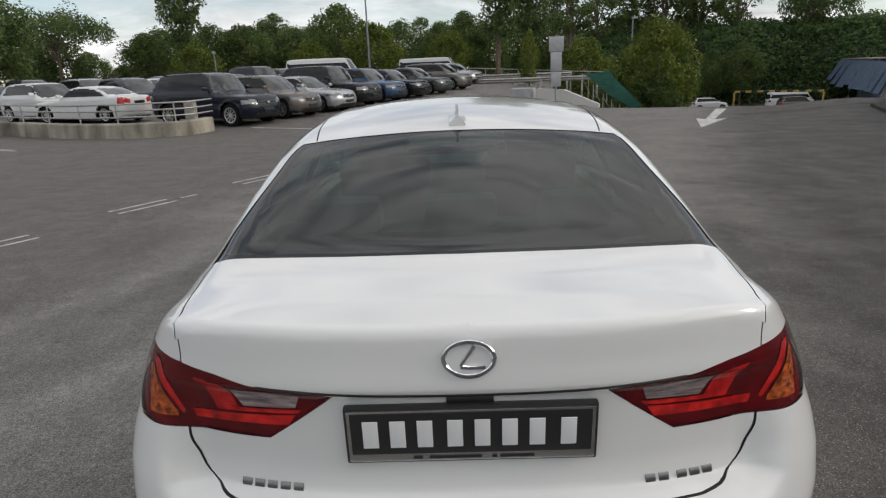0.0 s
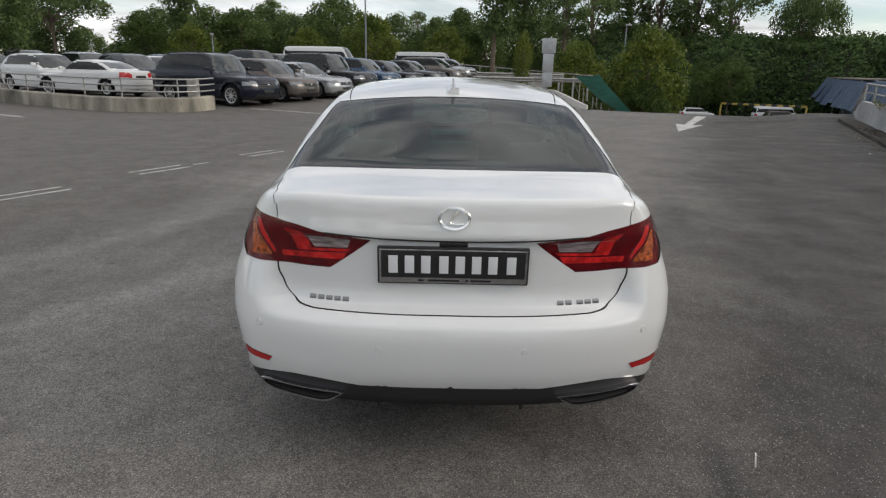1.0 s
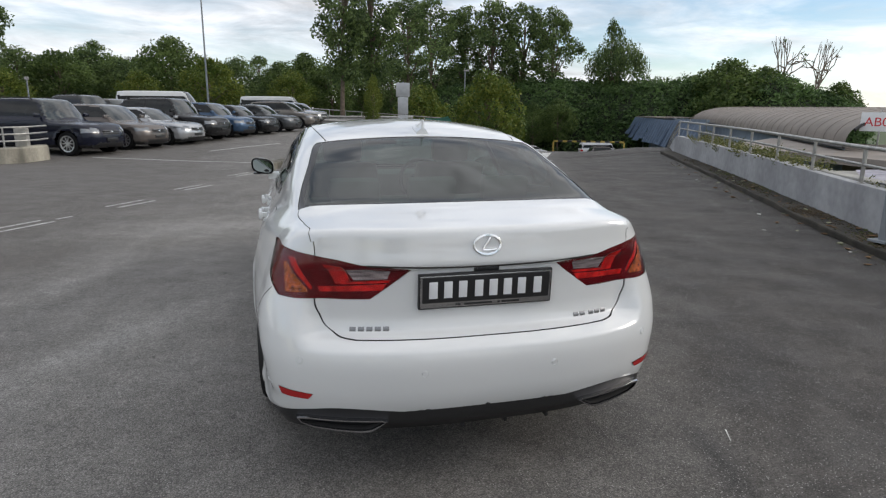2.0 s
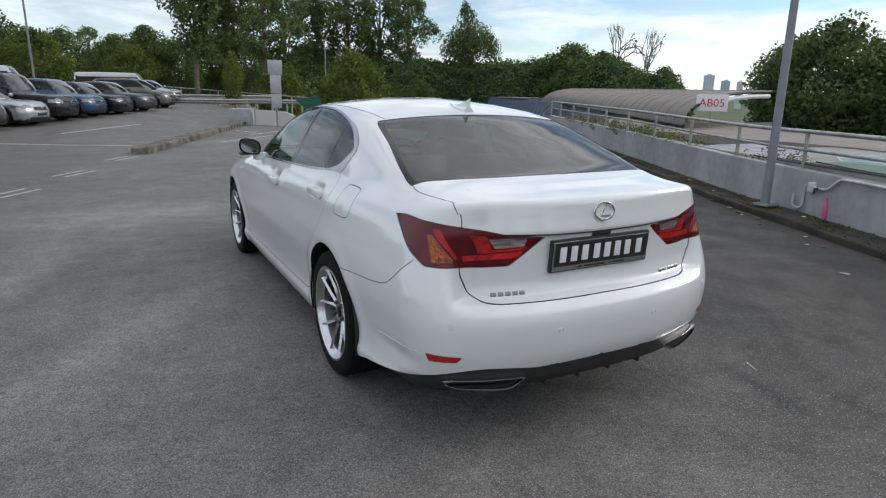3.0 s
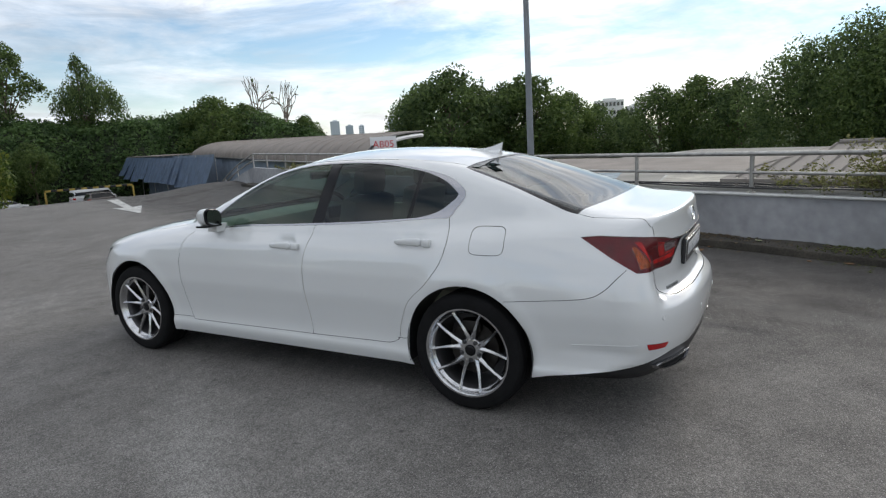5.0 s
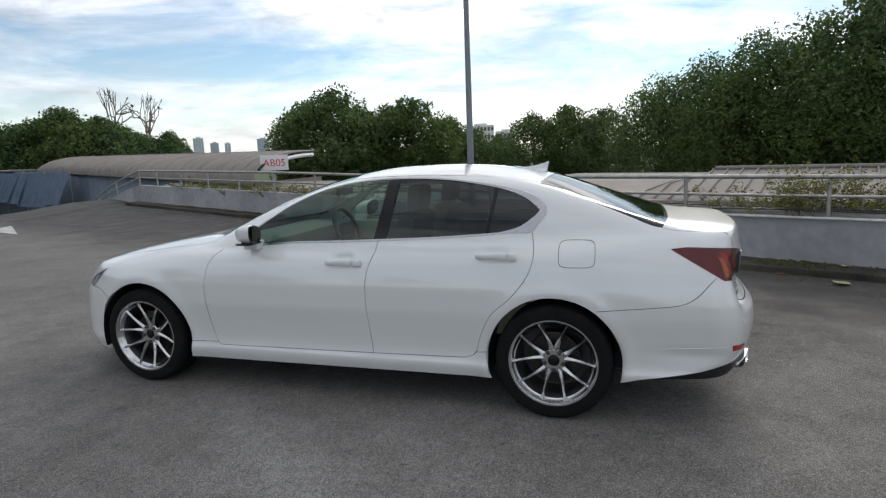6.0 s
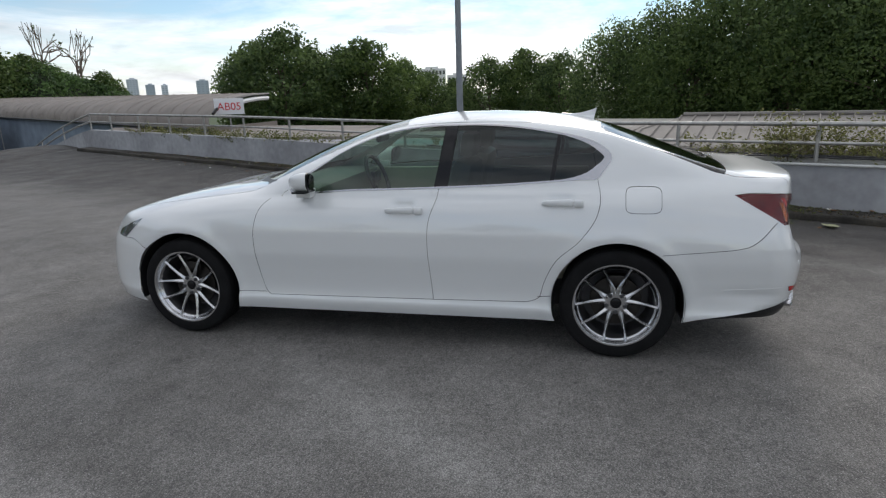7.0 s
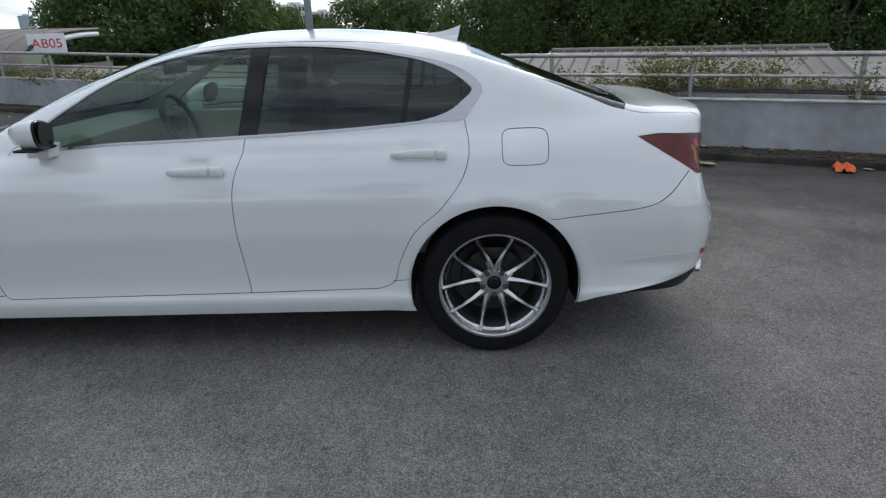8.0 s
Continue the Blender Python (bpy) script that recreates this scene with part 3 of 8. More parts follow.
def body_field(x, y, z):
    """Negative inside the saloon's outer skin."""
    x = np.abs(x)
    arch = sum(np.exp(-((np.hypot(y - c, z - 0.34) - 0.40) / 0.05) ** 2) for c in (0.0, 2.85)) * 0.010 * (z < 0.9)
    dent = 2.6 * sum(np.exp(-((y - a - 0.01) / 0.075) ** 4 - ((z - b - 0.016) / 0.034) ** 2) for a, b in ((1.275, 0.893), (0.32, 0.943))) * 0.012
    crease = 0.010 * np.exp(-((z - 0.40 - 0.04 * (y + 0.9)) / 0.035) ** 2) * np.clip((-0.45 - y) / 0.3, 0, 1)
    tailward = np.clip((-0.15 - y) / 0.5, 0, 1)
    taper = 1 + 0.35 * tailward * np.clip((z - 0.7) / 0.2, 0, 1)
    side = x - (SIDE_PLAN(y) - SIDE_TUCK(z) * taper - 0.018 * tailward * np.clip((z - 0.68) / 0.12, 0, 1) + arch - dent - crease)
    top = z - (DECK_LINE(y) - 0.075 * (x / 0.82) ** 6)
    out = np.clip((x - 0.60) / 0.14, 0, 1)
    out = out * out * (3 - 2 * out)
    rear = (REAR_LINE(z) * (1 - out) + CORNER_LINE(z) * out + 0.165 * (x / 0.80) ** 2.9) - y
    front = y - (FRONT_LINE(z) - 0.42 * (x / 0.85) ** 2.4)
    low = smax(smax(smax(side, rear, 0.10), front, 0.25), top, 0.022 + 0.030 * np.clip((y + 0.90) / 0.2, 0, 1))
    up = np.maximum(z - 1.03, -0.05)
    csides = x - (CABIN_PLAN(y) - 0.42 * up - 0.26 * up * np.abs(up))
    shift = 0.42 * x * x * np.clip((y - 0.8) / 1.0, 0, 1) + 0.04 * x * x * np.clip((0.5 - y) / 0.8, 0, 1) * -1
    ctop = z - (ROOF_LINE(y + shift) - 0.055 * (x / 0.6) ** 2 * np.clip((1.5 - np.abs(y - 0.8)) / 1.2, 0.1, 1))
    cab = np.maximum(smax(csides, ctop, 0.075), np.maximum(-0.86 - y, y - 2.78))
    return -smax(-low, -cab, 0.045)


def march(o, d, lo=0.15, hi=1.6):
    """Distance along each ray from inside to the skin."""
    lo, hi = np.zeros(len(o)) + lo, np.full(len(o), hi)
    for _ in range(26):
        mid = (lo + hi) / 2
        p = o + d * mid[:, None]
        out = body_field(p[:, 0], p[:, 1], p[:, 2]) > 0
        hi, lo = np.where(out, mid, hi), np.where(out, lo, mid)
    return o + d * ((lo + hi) / 2)[:, None]


def skin_normal(p, e=0.004):
    g = np.stack([body_field(*(p + e * np.eye(3)[i]).T) - body_field(*(p - e * np.eye(3)[i]).T) for i in range(3)], 1)
    return g / np.maximum(np.linalg.norm(g, axis=1), 1e-9)[:, None]


YR, YF, RF = -0.45, 3.05, 0.70
S_REAR, S_FRONT = YR - RF * math.pi / 2, YF + RF * math.pi / 2


def lower_point(sz):
    """The flank chart: (s, z) runs round the car at height z, s = y along the doors."""
    sz = np.asarray(sz, float)
    s, z = sz[:, 0], sz[:, 1]
    phi = np.where(s < YR, (YR - s) / RF, np.where(s > YF, (s - YF) / RF, 0))
    o = np.stack([0 * s, np.clip(s, YR, YF), z], 1)
    d = np.stack([-np.cos(phi), np.sin(phi) * np.where(s < YR, -1.0, 1.0), 0 * s], 1)
    return march(o, d)


def flank(*yz):
    """(y, z) seen from the side, to the flank chart."""
    yz = np.array(yz, float)
    o = np.stack([0 * yz[:, 0], yz[:, 0], yz[:, 1]], 1)
    p = march(o, np.tile([-1.0, 0, 0], (len(yz), 1)), 0.0)
    return [to_lower(q) for q in p]


def tail(*xz):
    """(x, z) seen from behind, left half, to the flank chart."""
    xz = np.array(xz, float)
    o = np.stack([-np.abs(xz[:, 0]), 0 * xz[:, 0] + YR, xz[:, 1]], 1)
    p = march(o, np.tile([0, -1.0, 0], (len(xz), 1)), 0.0)
    return [to_lower(q) for q in p]


def to_lower(q):
    x, y, z = -q[0], q[1], q[2]
    if y < YR:
        return (YR - RF * math.atan2(YR - y, x), z)
    if y > YF:
        return (YF + RF * math.atan2(y - YF, x), z)
    return (y, z)


TH = 0.95


def upper_point(yt):
    """The upper chart: (y, v), v an angle about an axis low in the car."""
    yt = np.asarray(yt, float)
    a = yt[:, 1] / TH
    o = np.stack([0 * a, yt[:, 0], 0 * a + 0.3], 1)
    first = np.where(yt[:, 0] < -0.80, 0.685 / np.maximum(np.sin(a), 0.3), 0.15)
    return march(o, np.stack([-np.cos(a), 0 * a, np.sin(a)], 1), first)


def to_upper(q):
    return (q[1], TH * math.atan2(q[2] - 0.3, -q[0]))


def glasshouse(*yz):
    yz = np.array(yz, float)
    o = np.stack([0 * yz[:, 0], yz[:, 0], yz[:, 1]], 1)
    return [to_upper(q) for q in march(o, np.tile([-1.0, 0, 0], (len(yz), 1)), 0.0)]


def above(*xy):
    xy = np.array(xy, float)
    o = np.stack([-np.abs(xy[:, 0]), xy[:, 1], np.where(xy[:, 1] < -0.8, 0.97, 0.55)], 1)
    return [to_upper(q) for q in march(o, np.tile([0, 0, 1.0], (len(xy), 1)), 0.0)]


def smooth_line(pts, step=0.02, closed=False, soft=True):
    """Points along a line through pts: a spline when soft, else straight runs."""
    p = np.array(pts, float)
    if closed:
        p = np.vstack([p, p[:1]])
    if soft and len(p) > 2:
        ext = np.vstack([p[-2] if closed else 2 * p[0] - p[1], p, p[1] if closed else 2 * p[-1] - p[-2]])
    out = []
    for i in range(len(p) - 1):
        n = max(1, int(np.linalg.norm(p[i + 1] - p[i]) / step))
        for k in range(n):
            t = k / n
            if soft and len(p) > 2:
                a, b, c, d = ext[i:i + 4]
                out.append(0.5 * (2 * b + (c - a) * t + (2 * a - 5 * b + 4 * c - d) * t * t + (3 * b - a - 3 * c + d) * t**3))
            else:
                out.append(p[i] * (1 - t) + p[i + 1] * t)
    if not closed:
        out.append(p[-1])
    return np.array(out)


def inside(pts, poly):
    x, y = pts[:, 0], pts[:, 1]
    ins = np.zeros(len(pts), bool)
    q = np.roll(poly, 1, 0)
    for (x0, y0), (x1, y1) in zip(poly, q):
        if y0 != y1:
            ins ^= ((y0 > y) != (y1 > y)) & (x < (x1 - x0) * (y - y0) / (y1 - y0) + x0)
    return ins


def near(pts, line, w):
    got = np.zeros(len(pts), bool)
    for a, b in zip(line[:-1], line[1:]):
        ab = b - a
        t = np.clip(((pts - a) @ ab) / max(ab @ ab, 1e-12), 0, 1)
        got |= np.linalg.norm(pts - a - t[:, None] * ab, axis=1) < w
    return got


def chart_mesh(outline, areas, lines, grid, zones=()):
    """Triangles of a chart: bounded by outline, split along the areas' edges and the lines' two sides."""
    verts, edges = [], []

    def chain(pts, closed):
        i0 = len(verts)
        verts.extend(Vector(p) for p in pts)
        n = len(pts)
        edges.extend((i0 + k, i0 + (k + 1) % n) for k in range(n if closed else n - 1))

    chain(outline, True)
    for a in areas:
        chain(a, True)
    for ln, w in lines:
        t = np.gradient(ln, axis=0)
        t /= np.maximum(np.linalg.norm(t, axis=1), 1e-9)[:, None]
        nrm = np.stack([-t[:, 1], t[:, 0]], 1) * w
        chain(ln + nrm, False)
        chain(ln - nrm, False)
    lo, hi = outline.min(0), outline.max(0)
    gx, gy = np.meshgrid(np.arange(lo[0], hi[0], grid), np.arange(lo[1], hi[1], grid))
    gp = np.stack([gx.ravel() + np.where(np.arange(gx.size) // gx.shape[1] % 2, grid / 2, 0), gy.ravel()], 1)
    for (x0, x1, y0, y1), st in zones:
        gp = gp[~((gp[:, 0] > x0) & (gp[:, 0] < x1) & (gp[:, 1] > y0) & (gp[:, 1] < y1))]
        zx, zy = np.meshgrid(np.arange(x0, x1, st), np.arange(y0, y1, st))
        gp = np.vstack([gp, np.stack([zx.ravel() + np.where(np.arange(zx.size) // zx.shape[1] % 2, st / 2, 0), zy.ravel()], 1)])
    gp = gp[inside(gp, outline)]
    verts.extend(Vector(p) for p in gp)
    v, e, f, *_ = delaunay_2d_cdt(verts, edges, [], 0, 1e-5)
    v = np.array([tuple(p) for p in v])
    f = np.array([t for t in f if len(t) == 3])
    c = v[f].mean(1)
    keep = inside(c, outline)
    return v, f[keep], c[keep]


JOINED = ("boot_lid", "rear_bumper", "front_bumper", "bonnet", "roof", "windscreen", "rear_screen", "screen_border", "cowl")


class Skin:
    """Collects triangles of the body skin by part, from both charts and both sides."""

    def __init__(self):
        self.parts = {}

    def add(self, name, p, n, f, mirror=True):
        for sgn in ((1, -1) if mirror else (1,)):
            q, m = p * (sgn, 1, 1), n * (sgn, 1, 1)
            key = name if name in JOINED else name + ("" if sgn == 1 else "#right")
            self.parts.setdefault(key, []).append((q, m, f if sgn == 1 else f[:, ::-1]))

    def build(self, name, mat, parent, label="", object_name=None, lift=0.0):
        P, N, F, off = [], [], [], 0
        for p, n, f in self.parts[name]:
            used, f2 = np.unique(f, return_inverse=True)
            P.append(p[used] + n[used] * lift)
            N.append(n[used])
            F.append(f2.reshape(-1, 3) + off)
            off += len(used)
        P, N, F = np.vstack(P), np.vstack(N), np.vstack(F)
        key = np.round(P / 0.0004).astype(np.int64)
        _, first, inv = np.unique(key, axis=0, return_index=True, return_inverse=True)
        P, N, F = P[first], N[first], inv.ravel()[F]
        F = F[(F[:, 0] != F[:, 1]) & (F[:, 1] != F[:, 2]) & (F[:, 0] != F[:, 2])]
        a, b, c = P[F[:, 0]], P[F[:, 1]], P[F[:, 2]]
        flip = (np.cross(b - a, c - a) * N[F[:, 0]]).sum(1) < 0
        F[flip] = F[flip][:, ::-1]
        me = bpy.data.meshes.new(name)
        me.from_pydata(P.tolist(), [], F.tolist())
        me.polygons.foreach_set("use_smooth", [True] * len(me.polygons))
        me.normals_split_custom_set_from_vertices(N.tolist())
        me.materials.append(mat)
        ob = new(object_name or name, me)
        ob.parent = parent
        if label:
            ob["label"] = label
        return ob


def lower_chart(skin):
    seam = curve((-1.55, 1.040), (-1.2, 1.036), (-0.95, 1.008), (-0.72, 1.000), (-0.5, 1.01), (-0.25, 1.040), (0.0, 1.040), (0.2, 0.985), (0.5, 0.968), (1.5, 0.962), (2.3, 0.94), (2.75, 0.885), (3.1, 0.815), (3.35, 0.72), (3.6, 0.62), (4.15, 0.55))
    foot = curve((-1.55, 0.345), (-1.3, 0.352), (-1.0, 0.385), (-0.9, 0.37), (-0.7, 0.315), (-0.38, 0.245), (-0.3, 0.225), (0.3, 0.213), (2.4, 0.205), (3.2, 0.2), (4.15, 0.2))
    ss = np.arange(S_REAR, S_FRONT + 0.001, 0.02)
    ss[-1] = S_FRONT
    zs = np.linspace(0.985, 1.062, 78)
    zt = seam(ss)
    for i, q in enumerate(ss):
        if q < -0.86:
            nz = skin_normal(lower_point(np.stack([0 * zs + q, zs], 1)))[:, 2]
            lip = zs[np.argmax(nz > 0.62)] if (nz > 0.62).any() else zs[-1]
            f_ = min(1.0, (-0.86 - q) / 0.16)
            zt[i] = zt[i] * (1 - f_) + lip * f_
    top = np.stack([ss, zt], 1)
    bot = np.stack([ss, foot(ss)], 1)
    outline = np.vstack([bot, top[::-1]])
    arc = np.linspace(0, 2 * math.pi, 90, endpoint=False)
    arch_r = np.stack([0.378 * np.cos(arc), 0.337 + 0.378 * np.sin(arc)], 1)
    arch_f = np.stack([2.835 + 0.382 * np.cos(arc), 0.337 + 0.382 * np.sin(arc)], 1)
    lamp = smooth_line(flank((-0.615, 0.976), (-0.70, 0.984), (-0.78, 0.982)) + tail((0.735, 0.978), (0.645, 0.964), (0.557, 0.949), (0.482, 0.931), (0.398, 0.9215), (0.292, 0.909), (0.365, 0.852), (0.447, 0.794), (0.54, 0.794), (0.648, 0.797)) + flank((-0.885, 0.807), (-0.80, 0.864), (-0.70, 0.924)), 0.012, True, False)
    clear = smooth_line(tail((0.533, 0.905), (0.46, 0.906), (0.371, 0.900), (0.382, 0.871), (0.505, 0.867)), 0.01, True, False)
    bar_a = smooth_line(tail((0.617, 0.932), (0.552, 0.921), (0.517, 0.862), (0.368, 0.867), (0.378, 0.857), (0.572, 0.851)), 0.01, True, False)
    bar_b = smooth_line(tail((0.740, 0.952), (0.716, 0.950), (0.670, 0.862), (0.655, 0.838), (0.662, 0.830), (0.685, 0.860)), 0.01, True, False)
    bar_c = smooth_line(tail((0.636, 0.843), (0.524, 0.846), (0.384, 0.853), (0.402, 0.827), (0.630, 0.822)), 0.01, True, False)
    amber = smooth_line(tail((0.756, 0.928), (0.744, 0.930), (0.702, 0.866), (0.676, 0.834), (0.674, 0.823), (0.757, 0.823)), 0.01, True, False)
    refl = smooth_line(tail((0.795, 0.462), (0.670, 0.446), (0.688, 0.424), (0.782, 0.430)), 0.01, True, False)
    head = smooth_line(flank((3.15, 0.815), (3.28, 0.80), (3.42, 0.745), (3.47, 0.66), (3.36, 0.655), (3.27, 0.72)), 0.012, True, False)
    boot = smooth_line(tail((0.646, 1.046), (0.643, 1.0), (0.646, 0.93), (0.649, 0.80), (0.632, 0.735), (0.610, 0.690), (0.572, 0.662), (0.52, 0.652), (0.46, 0.650), (0.2, 0.648)) + [(S_REAR, 0.648)], 0.015)
    shuts = {
        "boot": boot,
        "door_f": smooth_line(flank((2.12, 0.985), (2.20, 0.94), (2.265, 0.86), (2.30, 0.70), (2.285, 0.48), (2.255, 0.34), (2.22, 0.308))),
        "door_b": smooth_line(flank((2.22, 0.308), (1.11, 0.318), (0.52, 0.328)), soft=False),
        "split": smooth_line(flank((1.069, 0.99), (1.0745, 0.955), (1.100, 0.89), (1.125, 0.80), (1.130, 0.65), (1.118, 0.45), (1.108, 0.316))),
        "door_r": smooth_line(flank((0.115, 1.03), (0.108, 0.97), (0.108, 0.93), (0.14, 0.83), (0.23, 0.71), (0.35, 0.60), (0.42, 0.46), (0.45, 0.36), (0.52, 0.328))),
        "bumper": smooth_line(flank((-0.24, 0.648), (-0.45, 0.665), (-0.66, 0.688), (-0.74, 0.725), (-0.80, 0.785), (-0.842, 0.826))),
        "fender": smooth_line(flank((3.13, 0.60), (3.25, 0.655), (3.36, 0.655))),
        "sill": smooth_line(flank((2.46, 0.322), (2.25, 0.325)), soft=False),
        "sill_r": smooth_line(flank((0.385, 0.372), (0.46, 0.365)), soft=False),
    }
    flap = np.array(flank(*[(-0.130 - 0.098 * math.copysign(abs(math.cos(a)) ** 0.4, math.cos(a)), 0.952 + 0.071 * math.copysign(abs(math.sin(a)) ** 0.4, math.sin(a))) for a in np.linspace(0, 2 * math.pi, 64, endpoint=False) + 0.01]))
    flap_line = np.vstack([flap, flap[:1]])
    w = 0.0016
    lines = [(ln, w) for ln in shuts.values()] + [(flap_line, w)]
    v, f, c = chart_mesh(outline, [arch_r, arch_f, lamp, clear, bar_a, bar_b, bar_c, amber, refl, head], lines, 0.032, (((S_REAR, -0.70, 0.595, 0.705), 0.009), ((S_REAR, -0.72, 0.705, 0.885), 0.02), ((S_REAR, -0.72, 0.885, 0.945), 0.009), ((S_REAR, -0.72, 0.945, 1.06), 0.011), ((1.12, 1.43, 0.83, 0.95), 0.012), ((0.17, 0.47, 0.88, 1.0), 0.012)))
    p = lower_point(v)
    n = skin_normal(p)
    left = np.ones(len(f), bool)

    def take(name, mask, mirror=True):
        m = mask & left
        left[m] = False
        if m.any():
            skin.add(name, p, n, f[m], mirror)

    left &= ~(inside(c, arch_r) | inside(c, arch_f))
    skin.add("lamp_cover", p, n, f[inside(c, lamp)])
    take("reverse_lamp", inside(c, clear))
    for k, bar in enumerate((bar_a, bar_b, bar_c)):
        take("light_bar#%d" % k, inside(c, bar))
    take("indicator", inside(c, amber))
    take("lens", inside(c, lamp))
    take("reflector", inside(c, refl))
    take("headlamp", inside(c, head))
    gap = np.zeros(len(c), bool)
    for ln, wd in lines:
        gap |= near(c, ln, wd * 1.02)
    take("shut_line", gap)
    fl = inside(c, flap) & left
    skin.add("fuel_flap", p, n, f[fl], False)
    skin.add("quarter_panel", p, n, f[fl])
    skin.parts["quarter_panel"].pop()
    left[fl] = False
    big = 9.0
    boot_poly = np.vstack([boot, [(S_REAR - 1, 0.648), (S_REAR - 1, big), (boot[0][0], big)]])
    take("boot_lid", inside(c, boot_poly))
    fd = np.vstack([shuts["door_f"], shuts["door_b"][np.searchsorted(-shuts["door_b"][:, 0], -1.108):0:-1][::-1][:0], shuts["split"][::-1], [(1.075, big), (2.12, big)]])
    take("front_door", inside(c, fd))
    rd = np.vstack([shuts["split"], shuts["door_r"][::-1], [(0.108, big), (1.075, big)]])
    take("rear_door", inside(c, rd))
    take("rocker", (c[:, 1] < 0.345) & (c[:, 0] > 0.2) & (c[:, 0] < 2.5))
    bl = shuts["bumper"]
    bump = np.vstack([bl, [(S_REAR - 1, 0.83), (S_REAR - 1, -1), (-0.24, -1)]])
    take("rear_bumper", inside(c, bump))
    fr = np.vstack([shuts["fender"], [(9, 0.655), (9, -1), (3.13, -1)]])
    take("front_bumper", inside(c, fr))
    take("quarter_panel", c[:, 0] < 1.0)
    take("front_wing", c[:, 0] > 1.0)
    return p[: len(outline)], top


def upper_chart(skin, seam_pts):
    edge = np.array([to_upper(q) for q in seam_pts])
    mid = TH * math.pi / 2
    ends = np.array([(edge[-1][0], mid), (edge[0][0], mid)])
    ctr = np.stack([np.linspace(ends[0][0], ends[1][0], 160), np.full(160, mid)], 1)
    outline = np.vstack([edge, ctr])
    glass_line = smooth_line(glasshouse((2.06, 0.982), (1.60, 0.993), (1.10, 1.008), (0.60, 1.030), (0.24, 1.056), (0.132, 1.062), (0.090, 1.110), (0.046, 1.175), (0.072, 1.226), (0.18, 1.284), (0.36, 1.326), (0.66, 1.370), (1.0, 1.381), (1.32, 1.359), (1.58, 1.292), (1.82, 1.174)), 0.02, True, True)
    soft_line = smooth_line(glasshouse((2.06, 0.982), (1.60, 0.993), (1.10, 1.008), (0.60, 1.030), (0.24, 1.060), (0.105, 1.122), (0.064, 1.178), (0.085, 1.224), (0.18, 1.282), (0.36, 1.326), (0.66, 1.370), (1.0, 1.381), (1.32, 1.359), (1.58, 1.292), (1.82, 1.174)), 0.02, True, True)

    def shrink(line, d):
        t = np.gradient(np.vstack([line[-1:], line, line[:1]]), axis=0)[1:-1]
        t /= np.maximum(np.linalg.norm(t, axis=1), 1e-9)[:, None]
        nrm = np.stack([-t[:, 1], t[:, 0]], 1)
        s = 1 if inside(line[10:11] + nrm[10:11] * 0.01, line)[0] else -1
        return line + nrm * d * s

    inner = shrink(soft_line, (0.011 + 0.016 * np.clip((0.32 - soft_line[:, 0]) / 0.2, 0, 1))[:, None])
    pillar = np.array(glasshouse((1.105, 0.97), (1.018, 0.97), (0.965, 1.40), (1.045, 1.40)))
    bar = np.array(glasshouse((0.405, 1.02), (0.38, 1.02), (0.325, 1.36), (0.35, 1.36)))
    screen = smooth_line(above((0, 2.50), (0.35, 2.44), (0.60, 2.28), (0.68, 2.16), (0.64, 1.90), (0.56, 1.42), (0.53, 1.33), (0.35, 1.36), (0, 1.38)), 0.02, False, True)
    back = smooth_line(above((0, 0.10), (0.30, 0.104), (0.535, 0.108), (0.588, 0.075)) + above((0.632, -0.18), (0.676, -0.42), (0.690, -0.548), (0.655, -0.588), (0.35, -0.620), (0, -0.628)), 0.02, False, True)
    frit = np.stack([-0.26 + (back[:, 0] + 0.26) * 0.945, mid + (back[:, 1] - mid) * 0.955], 1)
    screen_lip = screen[:45]
    close = lambda ln: np.vstack([ln, [(ln[-1][0], mid + 0.5), (ln[0][0], mid + 0.5)]])
    at_lip = min((q for q in seam_pts if q[1] < -0.8), key=lambda q: abs(abs(q[0]) - 0.6445))
    lid = smooth_line(above((0.684, -0.566), (0.692, -0.64), (0.676, -0.76), (0.663, -0.84), (0.654, -0.885)) + [to_upper(at_lip)], 0.02)
    bonnet = smooth_line(above((0, 2.55), (0.40, 2.48), (0.66, 2.28), (0.72, 2.34), (0.735, 2.6), (0.72, 2.95), (0.66, 3.25), (0.55, 3.44)), 0.02)
    groove = smooth_line(above((0.525, 0.12), (0.555, 0.40), (0.57, 0.8), (0.565, 1.15), (0.545, 1.32)), 0.02)
    belt = [smooth_line(glasshouse((2.12, 0.955), (2.10, 0.985), (2.06, 1.0)), soft=False), smooth_line(glasshouse((1.075, 0.955), (1.062, 1.03)), soft=False), smooth_line(glasshouse((0.108, 0.95), (0.112, 1.0), (0.125, 1.065)), soft=False)]
    lines = [(lid, 0.0016), (bonnet, 0.0016), (groove, 0.0022)] + [(b, 0.0016) for b in belt]
    v, f, c = chart_mesh(outline, [glass_line, inner, pillar, bar, close(screen), close(back), close(frit)], lines, 0.034, (((-1.2, -0.80, 0, 3), 0.010), ((-0.80, -0.62, 0, 3), 0.02)))
    p = upper_point(v)
    n = skin_normal(p)
    left = np.ones(len(f), bool)

    def take(name, mask, mirror=True):
        m = mask & left
        left[m] = False
        if m.any():
            skin.add(name, p, n, f[m], mirror)

    ins = inside(c, inner)
    take("centre_pillar", ins & inside(c, pillar))
    take("glazing_bar", ins & inside(c, bar))
    take("side_window_front", ins & (c[:, 0] > 1.03))
    take("side_window_rear", ins & (c[:, 0] > 0.36))
    take("quarter_light", ins)
    take("window_trim", inside(c, glass_line))
